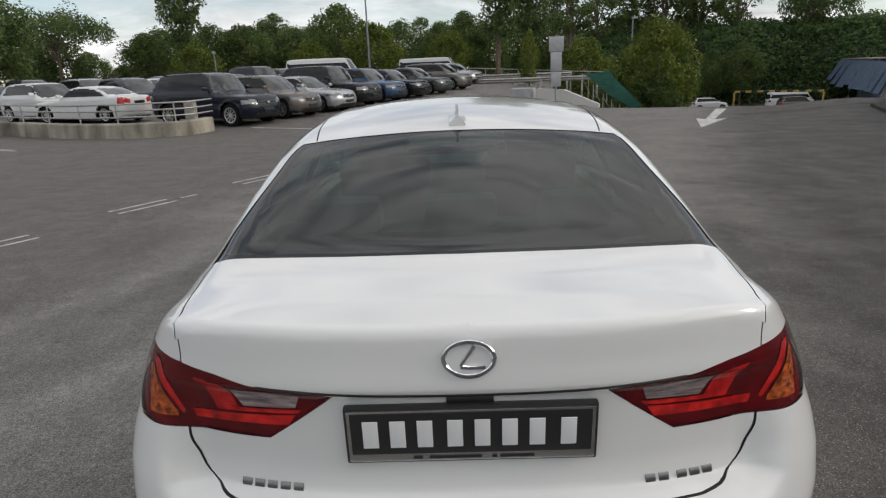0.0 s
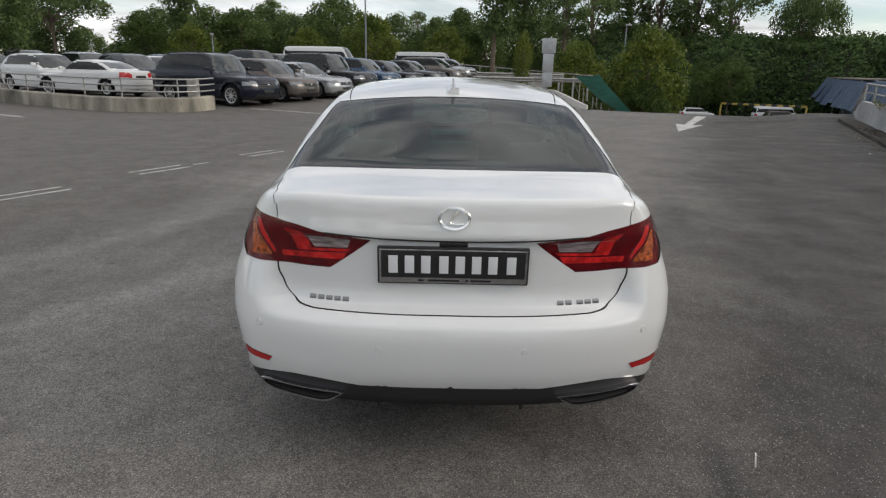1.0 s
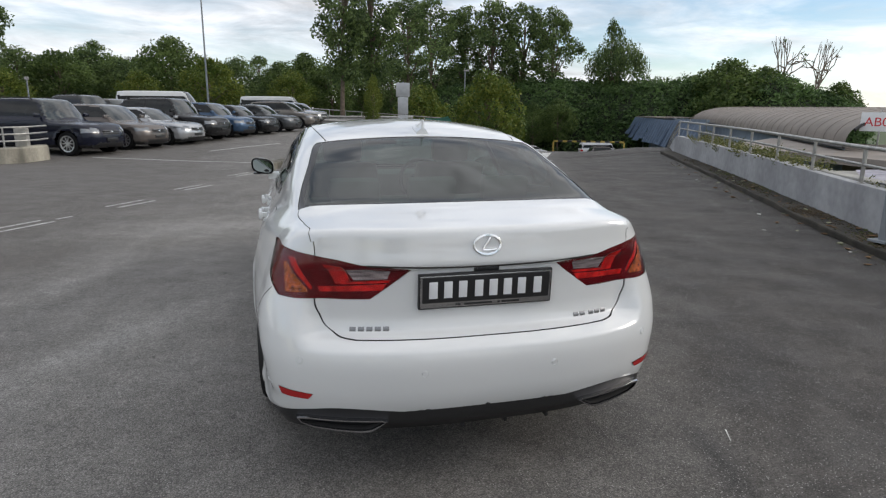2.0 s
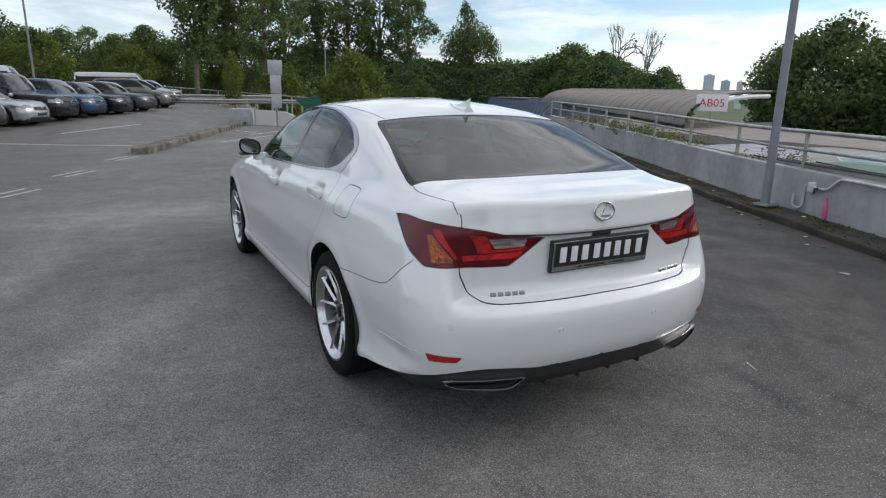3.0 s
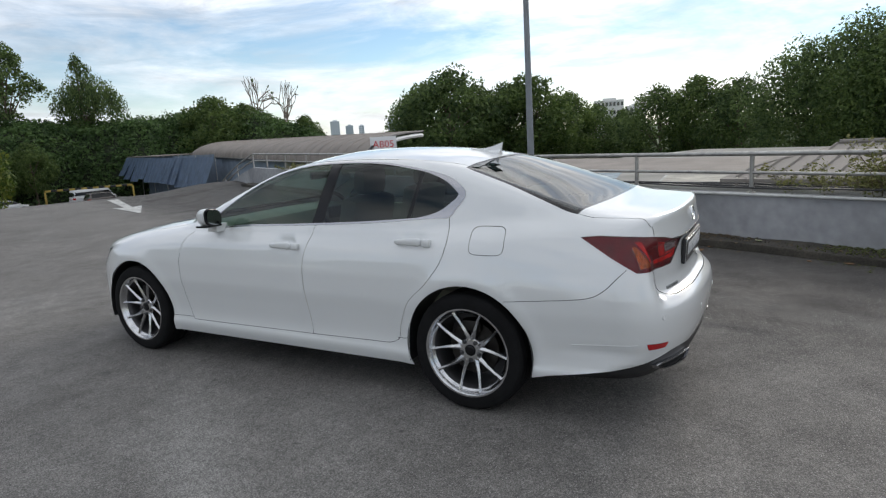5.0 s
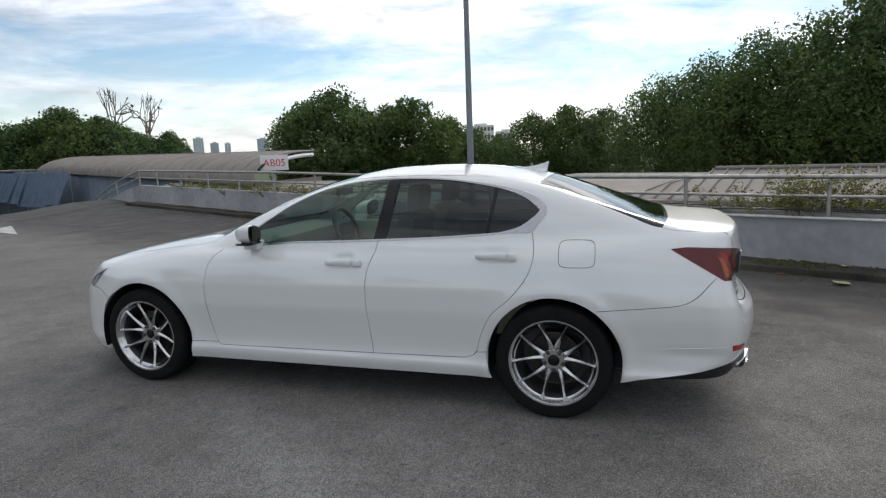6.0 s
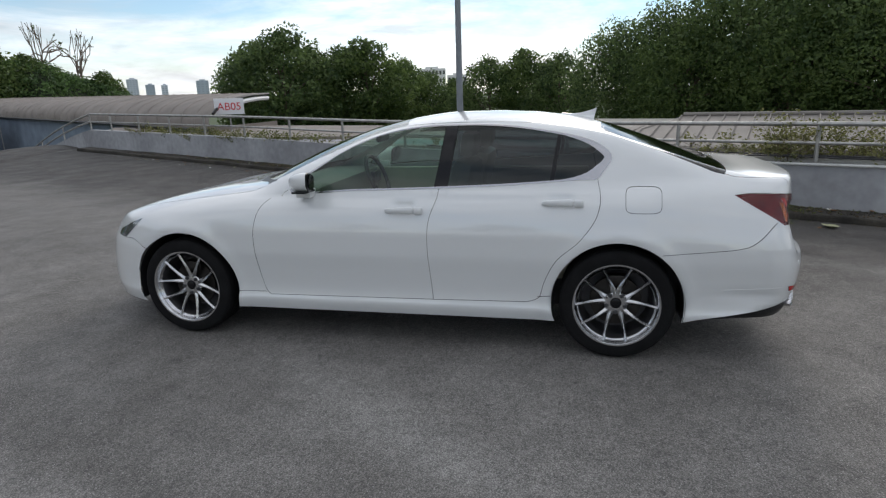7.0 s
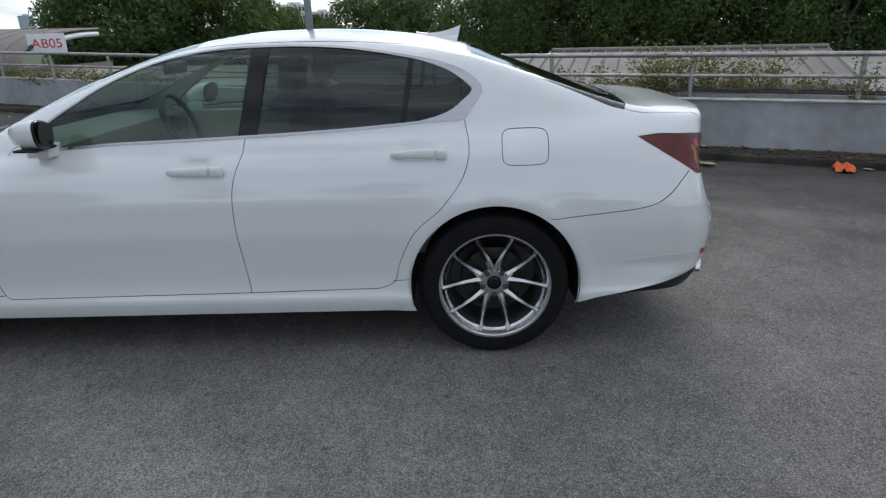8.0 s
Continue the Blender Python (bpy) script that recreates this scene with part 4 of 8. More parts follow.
    take("windscreen", inside(c, close(screen)))
    take("rear_screen", inside(c, close(frit)))
    take("screen_border", inside(c, close(back)))
    gap = np.zeros(len(c), bool)
    for ln, wd in lines:
        gap |= near(c, ln, wd * 1.02)
    take("shut_line", gap)
    lid_poly = np.vstack([lid, [(lid[-1][0] - 0.5, lid[-1][1]), (-3, mid + 1), (-0.6, mid + 1)]])
    take("boot_lid", inside(c, lid_poly) & (c[:, 0] < -0.5))
    take("cowl", inside(c, np.vstack([screen_lip, bonnet[:45][::-1]])) & (c[:, 0] > 2.1))
    take("bonnet", inside(c, np.vstack([bonnet, [(5, bonnet[-1][1]), (5, mid + 1), (2.55, mid + 1)]])))
    zc = p[f].mean(1)[:, 2]
    take("front_door", (c[:, 0] > 1.07) & (c[:, 0] < 2.1) & (zc < 1.035))
    take("rear_door", (c[:, 0] > 0.11) & (c[:, 0] <= 1.07) & (zc < 1.065))
    take("front_wing", (zc < 1.06) & (c[:, 0] > 2.0))
    take("roof", np.ones(len(c), bool))


def skin_at(x, z, front=False):
    """The place and normal on the tail (or nose) at x, z."""
    o = np.array([[x, 0.0, z]])
    p = march(o, np.array([[0, -1.0, 0]]), 0.0, 1.6)
    return Vector(p[0]), Vector(skin_normal(p)[0])


def flank_at(y, z):
    p = march(np.array([[0.0, y, z]]), np.array([[-1.0, 0, 0]]), 0.0)
    return Vector(p[0]), Vector(skin_normal(p)[0])


def bar_bm(points, w, h, bm=None):
    """A flat bar of width w and depth h with softened edges, along points given as (place, normal)."""
    bm = bm or bmesh.new()
    rings = []
    for i, (p, n) in enumerate(points):
        d = (points[min(i + 1, len(points) - 1)][0] - points[max(i - 1, 0)][0]).normalized()
        u = n.cross(d).normalized()
        rings.append([bm.verts.new(p + u * (a * w / 2) + n * (b * h)) for a, b in ((-1, -0.3), (-1, 0.6), (-0.6, 1), (0.6, 1), (1, 0.6), (1, -0.3))])
    for r0, r1 in zip(rings, rings[1:]):
        for k in range(6):
            bm.faces.new((r0[k], r0[(k + 1) % 6], r1[(k + 1) % 6], r1[k]))
    bm.faces.new(rings[0])
    bm.faces.new(rings[-1][::-1])
    return bm


def wheel_meshes():
    """Meshes of one wheel, axle along x, outer face towards -x."""
    m = {}
    m["tyre"] = (lathe_bm([(0.244, -0.108), (0.252, -0.117), (0.266, -0.1205), (0.290, -0.121), (0.312, -0.116), (0.326, -0.104), (0.3335, -0.086), (0.334, -0.062), (0.328, -0.060), (0.328, -0.052), (0.334, -0.050), (0.334, -0.005),
                           (0.328, -0.004), (0.328, 0.004), (0.334, 0.005), (0.334, 0.05), (0.328, 0.052), (0.328, 0.060), (0.334, 0.062), (0.3335, 0.086), (0.322, 0.108), (0.29, 0.12), (0.25, 0.115), (0.23, 0.10)], 64), RUBBER, "")
    m["rim"] = (lathe_bm([(0.240, -0.104), (0.250, -0.110), (0.254, -0.114), (0.252, -0.119), (0.243, -0.118), (0.237, -0.110), (0.233, -0.100), (0.227, -0.088), (0.219, -0.080), (0.222, -0.076)], 64), SILVER, "polished silver alloy rim")
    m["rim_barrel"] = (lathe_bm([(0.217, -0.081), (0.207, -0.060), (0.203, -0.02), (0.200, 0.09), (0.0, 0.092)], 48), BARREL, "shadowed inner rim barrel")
    m["hub"] = (lathe_bm([(0.0, -0.060), (0.030, -0.060), (0.033, -0.066), (0.040, -0.067), (0.056, -0.066), (0.066, -0.064), (0.072, -0.056), (0.070, -0.02), (0.0, -0.02)], 40), SILVER, "")
    m["centre_cap"] = (lathe_bm([(0.0, -0.074), (0.022, -0.074), (0.029, -0.071), (0.031, -0.062), (0.0, -0.060)], 24), GLOSSBLACK, "black centre cap")
    m["brake_disc"] = (lathe_bm([(0.06, -0.012), (0.150, -0.012), (0.153, -0.004), (0.153, 0.008), (0.06, 0.008), (0.06, -0.012)], 40), DISC, "dull steel brake disc")
    bm = bmesh.new()
    box_bm(-0.045, 0.03, -0.06, 0.06, 0.105, 0.165, 0.012, bm)
    m["brake_caliper"] = (bm, DISC, "grey brake caliper")
    bm = lathe_bm([(0.0, -0.080), (0.0075, -0.080), (0.0095, -0.077), (0.0100, -0.0690), (0.0130, -0.0690), (0.0130, -0.064), (0.0, -0.06)], 12)
    m["wheel_nut"] = (bm, CHROME, "")
    return m


def spoke_bm(root, tip):
    """One tapered spoke in the wheel's plane, from angle root at the hub to angle tip at the rim (degrees from straight down)."""
    bm = bmesh.new()
    rows = []
    for t in (0.0, 0.15, 0.4, 0.7, 0.92, 1.0):
        r = 0.052 + t * (0.234 - 0.052)
        a = radians(root + (tip - root) * min(1.0, t * 1.05) ** 0.75)
        x = -0.066 - 0.030 * t - 0.010 * t * t
        w = 0.022 * (1 - t) ** 2 + 0.0150 + 0.006 * max(0.0, t - 0.8) * 5
        c = Vector((x, r * math.sin(a), -r * math.cos(a)))
        u = Vector((0, math.cos(a), math.sin(a)))
        dep = 0.040 - 0.012 * t
        rows.append([bm.verts.new(c + u * (k * w / 2) + Vector((d, 0, 0))) for k, d in ((-1, dep), (-1, 0.011), (-0.14, 0.0), (0.14, 0.0), (1, 0.011), (1, dep))])
    for r0, r1 in zip(rows, rows[1:]):
        for k in range(6):
            bm.faces.new((r0[k], r0[(k + 1) % 6], r1[(k + 1) % 6], r1[k]))
    bm.faces.new(rows[0])
    bm.faces.new(rows[-1][::-1])
    return bm


def add_wheels(car):
    meshes = wheel_meshes()
    first = None
    for x, y in ((-0.782, 0.0), (-0.782, 2.85), (0.782, 0.0), (0.782, 2.85)):
        wheel = new("wheel")
        wheel.parent = car
        wheel.matrix_basis = pose(x, y, 0.334, (0, 8, 0, 60)[[0.0, 2.85].index(y) + (2 if x > 0 else 0)], 0, 0 if x < 0 else 180)
        wheel["label"] = "silver five-twin-spoke alloy wheel with a black tyre"
        if first is None:
            first = wheel
            for name in ("tyre", "rim", "rim_barrel", "hub", "centre_cap", "brake_disc", "brake_caliper"):
                bm, mat, label = meshes[name]
                part(name, bm, mat, wheel, label, angle=24)
            nut = None
            for k in range(5):
                a = 72 * k
                v = Vector((0, 0.056 * math.sin(radians(a)), -0.056 * math.cos(radians(a))))
                if nut is None:
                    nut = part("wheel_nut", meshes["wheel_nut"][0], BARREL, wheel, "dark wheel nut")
                    nut.location = v
                    sp = [part("spoke", spoke_bm(36 + s * 9.0, 36 + s * 20.5), SILVER, wheel, angle=22) for s in (-1, 1)]
                else:
                    q = new("wheel_nut", nut.data)
                    q.parent, q.location = wheel, v
                    for s in sp:
                        q = new("spoke", s.data)
                        q.parent, q.rotation_euler = wheel, (radians(a), 0, 0)
        else:
            for o in first.children:
                q = o.copy()
                scene.collection.objects.link(q)
                q.parent = wheel


def add_underside(car):
    for y in (0.0, 2.85):
        for sx in (-1, 1):
            bm = bmesh.new()
            ring = []
            for k in range(41):
                a = math.pi * (1.16 * k / 40 - 0.08)
                c = Vector((0, y - 0.01 * (y > 1) * 1.5 + 0.382 * math.cos(a), 0.337 + 0.382 * math.sin(a)))
                ring.append([bm.verts.new((sx * 0.895, c.y, c.z)), bm.verts.new((sx * 0.55, c.y, c.z)), bm.verts.new((sx * 0.55, y, 0.30))])
            for r0, r1 in zip(ring, ring[1:]):
                bm.faces.new((r0[0], r0[1], r1[1], r1[0]))
                bm.faces.new((r0[1], r0[2], r1[1]))
            part("wheel_arch_liner", bm, BLACK, car, "black wheel arch liner")
    bm = box_bm(-0.54, 0.54, -0.86, 3.45, 0.20, 0.34, 0.02)
    part("floor_pan", bm, BLACK, car, "dark underbody")
    for sx in (-1, 1):
        a, b = sorted((sx * 0.50, sx * 0.845))
        part("sill_underside", box_bm(a, b, 0.42, 2.43, 0.212, 0.33, 0.015), BLACK, car)
    # lower rear valance with its fins
    ss = np.linspace(S_REAR, -0.56, 40)
    lip = lower_point(np.stack([ss, 0.40 + 0 * ss], 1))
    low = lower_point(np.stack([ss, 0.30 + 0 * ss], 1))
    vs, fs = [], []
    for sgn in (1, -1):
        base = len(vs)
        for a, b, s in zip(lip, low, ss):
            up = max(0.0, (s + 0.95) / 0.4)
            vs += [(a[0] * sgn * 0.985, a[1] + 0.014, 0.44), (a[0] * sgn * 0.985, a[1] + 0.018, 0.335 - 0.05 * min(1.0, up)), (a[0] * sgn * 0.965, a[1] + 0.045, 0.280 - 0.03 * min(1.0, up)), (b[0] * sgn * 0.80, b[1] + 0.30, 0.25)]
        for i in range(len(ss) - 1):
            for k in range(3):
                q = base + 4 * i + k
                fs.append((q, q + 1, q + 5, q + 4))
    v = link_mesh("rear_valance", vs, fs, BLACK, car, True, "black plastic lower rear valance")
    for x in (-0.27, -0.09, 0.09, 0.27):
        bm = box_bm(x - 0.007, x + 0.007, -1.045, -0.82, 0.258, 0.315, 0.004)
        part("fin", bm, BLACK, v)
    # slanted exhaust trims: a long inner point at the top, the lower edge rising outwards
    shape = smooth_line([(0.395, 0.020), (0.42, 0.024), (0.56, 0.026), (0.70, 0.030), (0.735, 0.024), (0.722, 0.008), (0.68, -0.006), (0.56, -0.018), (0.485, -0.022), (0.452, -0.016), (0.420, 0.004)], 0.016, True, False)
    centre = np.array((0.575, 0.006))
    for sx in (-1, 1):
        def sweep(name, mat, steps, parent, label, closed):
            bm = bmesh.new()
            rings = []
            for gy, kx, kz in steps:
                ring = []
                for p in shape:
                    x, z = centre + (p[:2] - centre) * (kx, kz)
                    ring.append(bm.verts.new((sx * x, gy - 0.012 + 0.165 * (x / 0.8) ** 2.9, 0.310 + z * 1.15)))
                rings.append(ring)
            for r0, r1 in zip(rings, rings[1:]):
                for k in range(len(r0)):
                    bm.faces.new((r0[k], r0[(k + 1) % len(r0)], r1[(k + 1) % len(r0)], r1[k]))
            if closed:
                bm.faces.new(rings[-1])
            bmesh.ops.recalc_face_normals(bm, faces=bm.faces[:])
            return part(name, bm, mat, parent, label)
        ex = sweep("exhaust_tip", TRIM, ((-1.025, 1.0, 1.0), (-1.082, 1.0, 1.0), (-1.087, 0.985, 0.93), (-1.087, 0.945, 0.70), (-1.076, 0.93, 0.64)), car, "satin metal slanted exhaust trim", False)
        sweep("exhaust_opening", GAP, ((-1.077, 0.932, 0.645), (-1.00, 0.86, 0.54), (-0.94, 0.80, 0.5)), ex, "dark exhaust opening", True)


def add_fittings(car):
    # door handles
    for y0, y1, z in ((1.155, 1.395, 0.885), (0.20, 0.44, 0.935)):
        for sx in (-1, 1):
            x0, x1 = flank_at(y0 - 0.03, z)[0].x, flank_at(y1 + 0.03, z)[0].x
            for name, t0, t1 in (("door_handle", 0.24, 1.0), ("handle_cap", 0.0, 0.225)):
                bm = bmesh.new()
                rings = []
                for t in np.linspace(t0, t1, 12):
                    # blunt at the rear, drawn out to a soft point in front
                    e = min(1.0, (t - t0 + 0.004) / 0.03) ** 0.5 * min(1.0, (t1 - t + 0.004) / (0.03 if t1 < 1 else 0.10)) ** 0.5
                    hh = (0.0235 - 0.0085 * max(0.0, t - 0.3) / 0.7) * (0.5 + 0.5 * e)
                    out = 0.018 + 0.010 * math.sin(math.pi * t) ** 0.5
                    cx = x0 * (1 - t) + x1 * t - out
                    cz = z + 0.004 * math.sin(math.pi * t)
                    rings.append([bm.verts.new((-sx * (cx - 0.011 * e * math.copysign(abs(math.cos(a)) ** 0.7, math.cos(a))), y0 + (y1 - y0) * t, cz + hh * math.copysign(abs(math.sin(a)) ** 0.8, math.sin(a)))) for a in (2 * math.pi * k / 14 for k in range(14))])
                for r0, r1 in zip(rings, rings[1:]):
                    for k in range(14):
                        bm.faces.new((r0[k], r0[(k + 1) % 14], r1[(k + 1) % 14], r1[k]))
                bm.faces.new(rings[0])
                bm.faces.new(rings[-1][::-1])
                bmesh.ops.recalc_face_normals(bm, faces=bm.faces)
                h = part(name, bm, WHITE, car if name == "door_handle" else h, "white door handle" if name == "door_handle" else "", angle=50)
            for yy in (y0 + 0.022, y1 - 0.03):
                q = flank_at(yy, z)[0]
                a, b = sorted((sx * (abs(q.x) - 0.03), sx * (abs(q.x) + 0.02)))
                part("handle_foot", box_bm(a, b, yy - 0.014, yy + 0.014, z - 0.012, z + 0.014, 0.004), WHITE, h.parent)
    # door mirrors
    for sx in (-1, 1):
        bm = bmesh.new()
        bmesh.ops.create_uvsphere(bm, u_segments=28, v_segments=18, radius=1)
        for v in bm.verts:
            x, y, z = v.co
            x, z = math.copysign(abs(x) ** 0.75, x), math.copysign(abs(z) ** 0.75, z)
            y = y if y > 0 else max(y, -0.35)
            v.co = Vector((sx * (0.918 + x * 0.084 - 0.02 * y), 1.905 + y * 0.105 - 0.016 * x, 1.062 + z * 0.060 - 0.008 * y + 0.014 * x))
        shell = part("door_mirror", bm, WHITE, car, "white door mirror with a black rear edge", angle=50)
        bm = bmesh.new()
        bmesh.ops.create_uvsphere(bm, u_segments=28, v_segments=12, radius=1)
        for v in bm.verts:
            x, y, z = v.co
            x, z = math.copysign(abs(x) ** 0.7, x), math.copysign(abs(z) ** 0.7, z)
            v.co = Vector((sx * (0.918 + x * 0.0845), 1.866 + y * 0.012 - 0.016 * x, 1.062 + z * 0.0608 + 0.014 * x))
        part("mirror_rim", bm, GLOSSBLACK, shell, "gloss black mirror rim")
        bm = bmesh.new()
        bmesh.ops.create_circle(bm, cap_ends=True, segments=32, radius=1)
        for v in bm.verts:
            x, z = v.co.x, v.co.y
            x, z = math.copysign(abs(x) ** 0.65, x), math.copysign(abs(z) ** 0.65, z)
            v.co = Vector((sx * (0.918 + x * 0.070), 1.8515 - 0.016 * x - 0.005 * z, 1.062 + z * 0.048 + 0.014 * x))
        part("mirror_glass", bm, MIRROR, shell, "mirror glass", smooth=False)
        a, b = sorted((sx * 0.78, sx * 0.88))
        part("mirror_foot", box_bm(a, b, 1.885, 1.985, 0.955, 1.012, 0.012), WHITE, shell)
        a, b = sorted((sx * 0.85, sx * 0.99))
        part("mirror_base", box_bm(a, b, 1.862, 1.96, 0.999, 1.011, 0.005), GLOSSBLACK, shell)
    # the soft crease running out of each reflector
    for sx in (-1, 1):
        for s0, s1, z0, z1 in ((-0.56, -0.80, 0.440, 0.458),):
            ss = np.linspace(s0, s1, 9)
            pp = lower_point(np.stack([ss, np.linspace(z0, z1, 9)], 1))
            nn = skin_normal(pp)
            pts = [(Vector((-sx * a[0], a[1], a[2])), Vector((-sx * b[0], b[1], b[2]))) for a, b in zip(pp, nn)]
            part("bumper_crease", bar_bm(pts, 0.005, 0.0015), WHITE, car)
    # roof fin
    vs, fs, n = [], [], 14
    for i in range(n + 1):
        t = i / n
        y, h = 0.36 - 0.215 * t, 0.010 + 0.072 * t ** 2.2
        zr = float(ROOF_LINE(y)) - 0.004
        w = 0.036 * math.sin(math.pi * min(0.62, 0.06 + 0.62 * t))
        lean = -0.018 * t ** 3
        vs += [(-w, y, zr), (-w * 0.92, y, zr + min(h, 0.012)), (-0.006 - w * 0.2 * (1 - t), y + lean * 0.4, zr + max(0.012, h * 0.45)), (-0.0045, y + lean, zr + max(0.013, h)), (0.0045, y + lean, zr + max(0.013, h)), (0.006 + w * 0.2 * (1 - t), y + lean * 0.4, zr + max(0.012, h * 0.45)), (w * 0.92, y, zr + min(h, 0.012)), (w, y, zr)]
    for i in range(n):
        for k in range(7):
            q = 8 * i + k
            fs.append((q, q + 1, q + 9, q + 8))
    fs.append(tuple(range(8 * n, 8 * n + 8)))
    fin = link_mesh("roof_aerial", vs, fs, WHITE, car, True, "white shark-fin aerial")
    fin.data.set_sharp_from_angle(angle=radians(35))
    # number plate with plain bars
    p, nrm = skin_at(0, 0.815)
    m = Matrix.Translation((0, p.y - 0.012, 0.822)) @ pose(0, 0, 0, 4, 0, 0)
    plate = part("number_plate", box_bm(-0.270, 0.270, -0.006, 0.014, -0.070, 0.070, 0.006, None, m), BLACK, car, "black number plate in a silver holder")
    part("plate_rim", box_bm(-0.264, 0.264, -0.0095, -0.004, -0.064, 0.064, 0.004, None, m), SILVER, plate, "silver plate holder")
    part("plate_face", box_bm(-0.256, 0.256, -0.0115, -0.006, -0.043, 0.060, 0.002, None, m), PLATE_BLACK, plate, "glossy black plate face")
    for k in range(8):
        x = -0.2075 + 0.058 * k + (0.008 if k > 6 else 0) - (0.006 if k < 3 else 0)
        part("plate_character", box_bm(x - 0.0165, x + 0.0165, -0.0135, -0.010, -0.025, 0.041, 0.001, None, m), PLATE_WHITE, plate, "plain white bar")
    for x0, x1 in ((-0.125, -0.105), (-0.09, 0.022), (0.045, 0.055), (0.062, 0.135)):
        part("plate_strip", box_bm(x0, x1, -0.0105, -0.009, -0.057, -0.050, 0.0, None, m), BLACK, plate, "small dark bar")
    # chrome strip over the plate
    pts = [skin_at(x, 0.912 + 0.012 * (x / 0.4) ** 2) for x in np.linspace(-0.46, 0.46, 33)]
    part("chrome_strip", bar_bm(pts, 0.006, 0.003), DISC, car, "dull metal strip over the plate")
    pts = [skin_at(x, 0.899) for x in np.linspace(-0.05, 0.05, 5)]
    part("boot_release", bar_bm(pts, 0.018, 0.006), BLACK, car, "black boot release")
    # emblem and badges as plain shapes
    ring = []
    for k in range(49):
        a = 2 * math.pi * k / 48
        q, n_ = skin_at(0.0525 * math.cos(a), 0.995 + 0.0365 * math.sin(a))
        ring.append((q + n_ * 0.004, n_))
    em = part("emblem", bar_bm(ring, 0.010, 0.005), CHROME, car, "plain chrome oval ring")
    q = [skin_at(0.012 - 0.030 * t, 1.022 - 0.042 * t) for t in np.linspace(0, 1, 5)]
    part("emblem_bar", bar_bm(q, 0.010, 0.006), CHROME, em)
    q = [skin_at(-0.018 + 0.052 * t, 0.977 - 0.002 * math.sin(math.pi * t)) for t in np.linspace(0, 1, 7)]
    part("emblem_bar", bar_bm(q, 0.010, 0.006), CHROME, em)
    for x0, n_, w in ((-0.525, 5, 0.023), (0.385, 5, 0.023)):
        for k in range(n_):
            x = x0 + k * 0.031 + (0.012 if x0 > 0 and k > 1 else 0)
            pts = [skin_at(x + w * t, 0.680) for t in (0, 0.5, 1)]
            part("badge", bar_bm(pts, 0.018, 0.003), SATIN, car, "plain chrome bar")
    # parking sensors
    for x, z in ((-0.715, 0.58), (-0.262, 0.53), (0.262, 0.53), (0.715, 0.58)):
        p, n = skin_at(x, z)
        bm = lathe_bm([(0.0, 0.0022), (0.0095, 0.0022), (0.0105, 0.0), (0.0115, -0.001), (0.0125, 0.0016), (0.0140, 0.0014), (0.0145, -0.003)], 24, "z")
        s = part("parking_sensor", bm, WHITE, car)
        s.matrix_basis = Matrix.Translation(p) @ n.to_track_quat("Z", "Y").to_matrix().to_4x4()


def add_cabin(car):
    part("cabin_floor", box_bm(-0.54, 0.54, 0.0, 2.5, 0.34, 0.38), DASH, car)
    for sx in (-1, 1):
        a, b = sorted((sx * 0.70, sx * 0.775))
        part("door_lining", box_bm(a, b, 0.44, 2.25, 0.36, 0.965, 0.02), BEIGE, car, "ivory door lining")
        part("quarter_lining", box_bm(a, b, 0.16, 0.436, 0.78, 0.965, 0.02), BEIGE, car, "ivory quarter lining")
    for x in (-0.37, 0.37):
        seat = part("front_seat", box_bm(x - 0.25, x + 0.25, 1.05, 1.58, 0.40, 0.60, 0.06), BEIGE, car, "ivory leather front seat")
        part("seat_back", box_bm(-0.24, 0.24, -0.07, 0.07, 0.0, 0.62, 0.06, None, pose(x, 1.10, 0.55, 14)), BEIGE, seat)
        part("head_restraint", box_bm(-0.13, 0.13, -0.05, 0.05, 0.0, 0.17, 0.045, None, pose(x, 0.955, 1.16, 8)), BEIGE, seat)
    bench = part("rear_seat", box_bm(-0.66, 0.66, 0.10, 0.62, 0.40, 0.62, 0.06), BEIGE, car, "ivory leather rear bench")
    part("seat_back", box_bm(-0.66, 0.66, -0.08, 0.08, 0.0, 0.52, 0.06, None, pose(0, 0.12, 0.56, 22)), BEIGE, bench)
    for x in (-0.40, 0.0, 0.40):
        part("head_restraint", box_bm(-0.13, 0.13, -0.04, 0.05, 0.0, 0.13, 0.04, None, pose(x, -0.08, 1.03, 10)), BEIGE, bench)
    part("parcel_shelf", box_bm(-0.62, 0.62, -0.55, -0.04, 1.00, 1.03, 0.01), DASH, car)
    part("dashboard", box_bm(-0.70, 0.70, 1.95, 2.40, 0.62, 0.985, 0.06), material("grey_green_dashboard", (0.16, 0.16, 0.14), rough=0.55, bump=0.1, bscale=400.0), car, "grey dashboard")
    ring = [(Vector((0.37 + 0.18 * math.cos(a), 1.86 + 0.07 * math.sin(a), 0.93 + 0.165 * math.sin(a))), 0) for a in (2 * math.pi * k / 32 for k in range(33))]
    wheel = part("steering_wheel", tube_bm([p for p, _ in ring], 0.017, 10), DASH, car, "dark steering wheel")
    part("steering_boss", box_bm(0.29, 0.45, 1.85, 1.90, 0.88, 0.98, 0.02), DASH, wheel)
    part("rear_view_mirror", box_bm(-0.12, 0.12, 1.66, 1.69, 1.24, 1.30, 0.012), BLACK, car)
    part("headlining", box_bm(-0.50, 0.50, 0.30, 1.25, 1.335, 1.345), BEIGE, car)


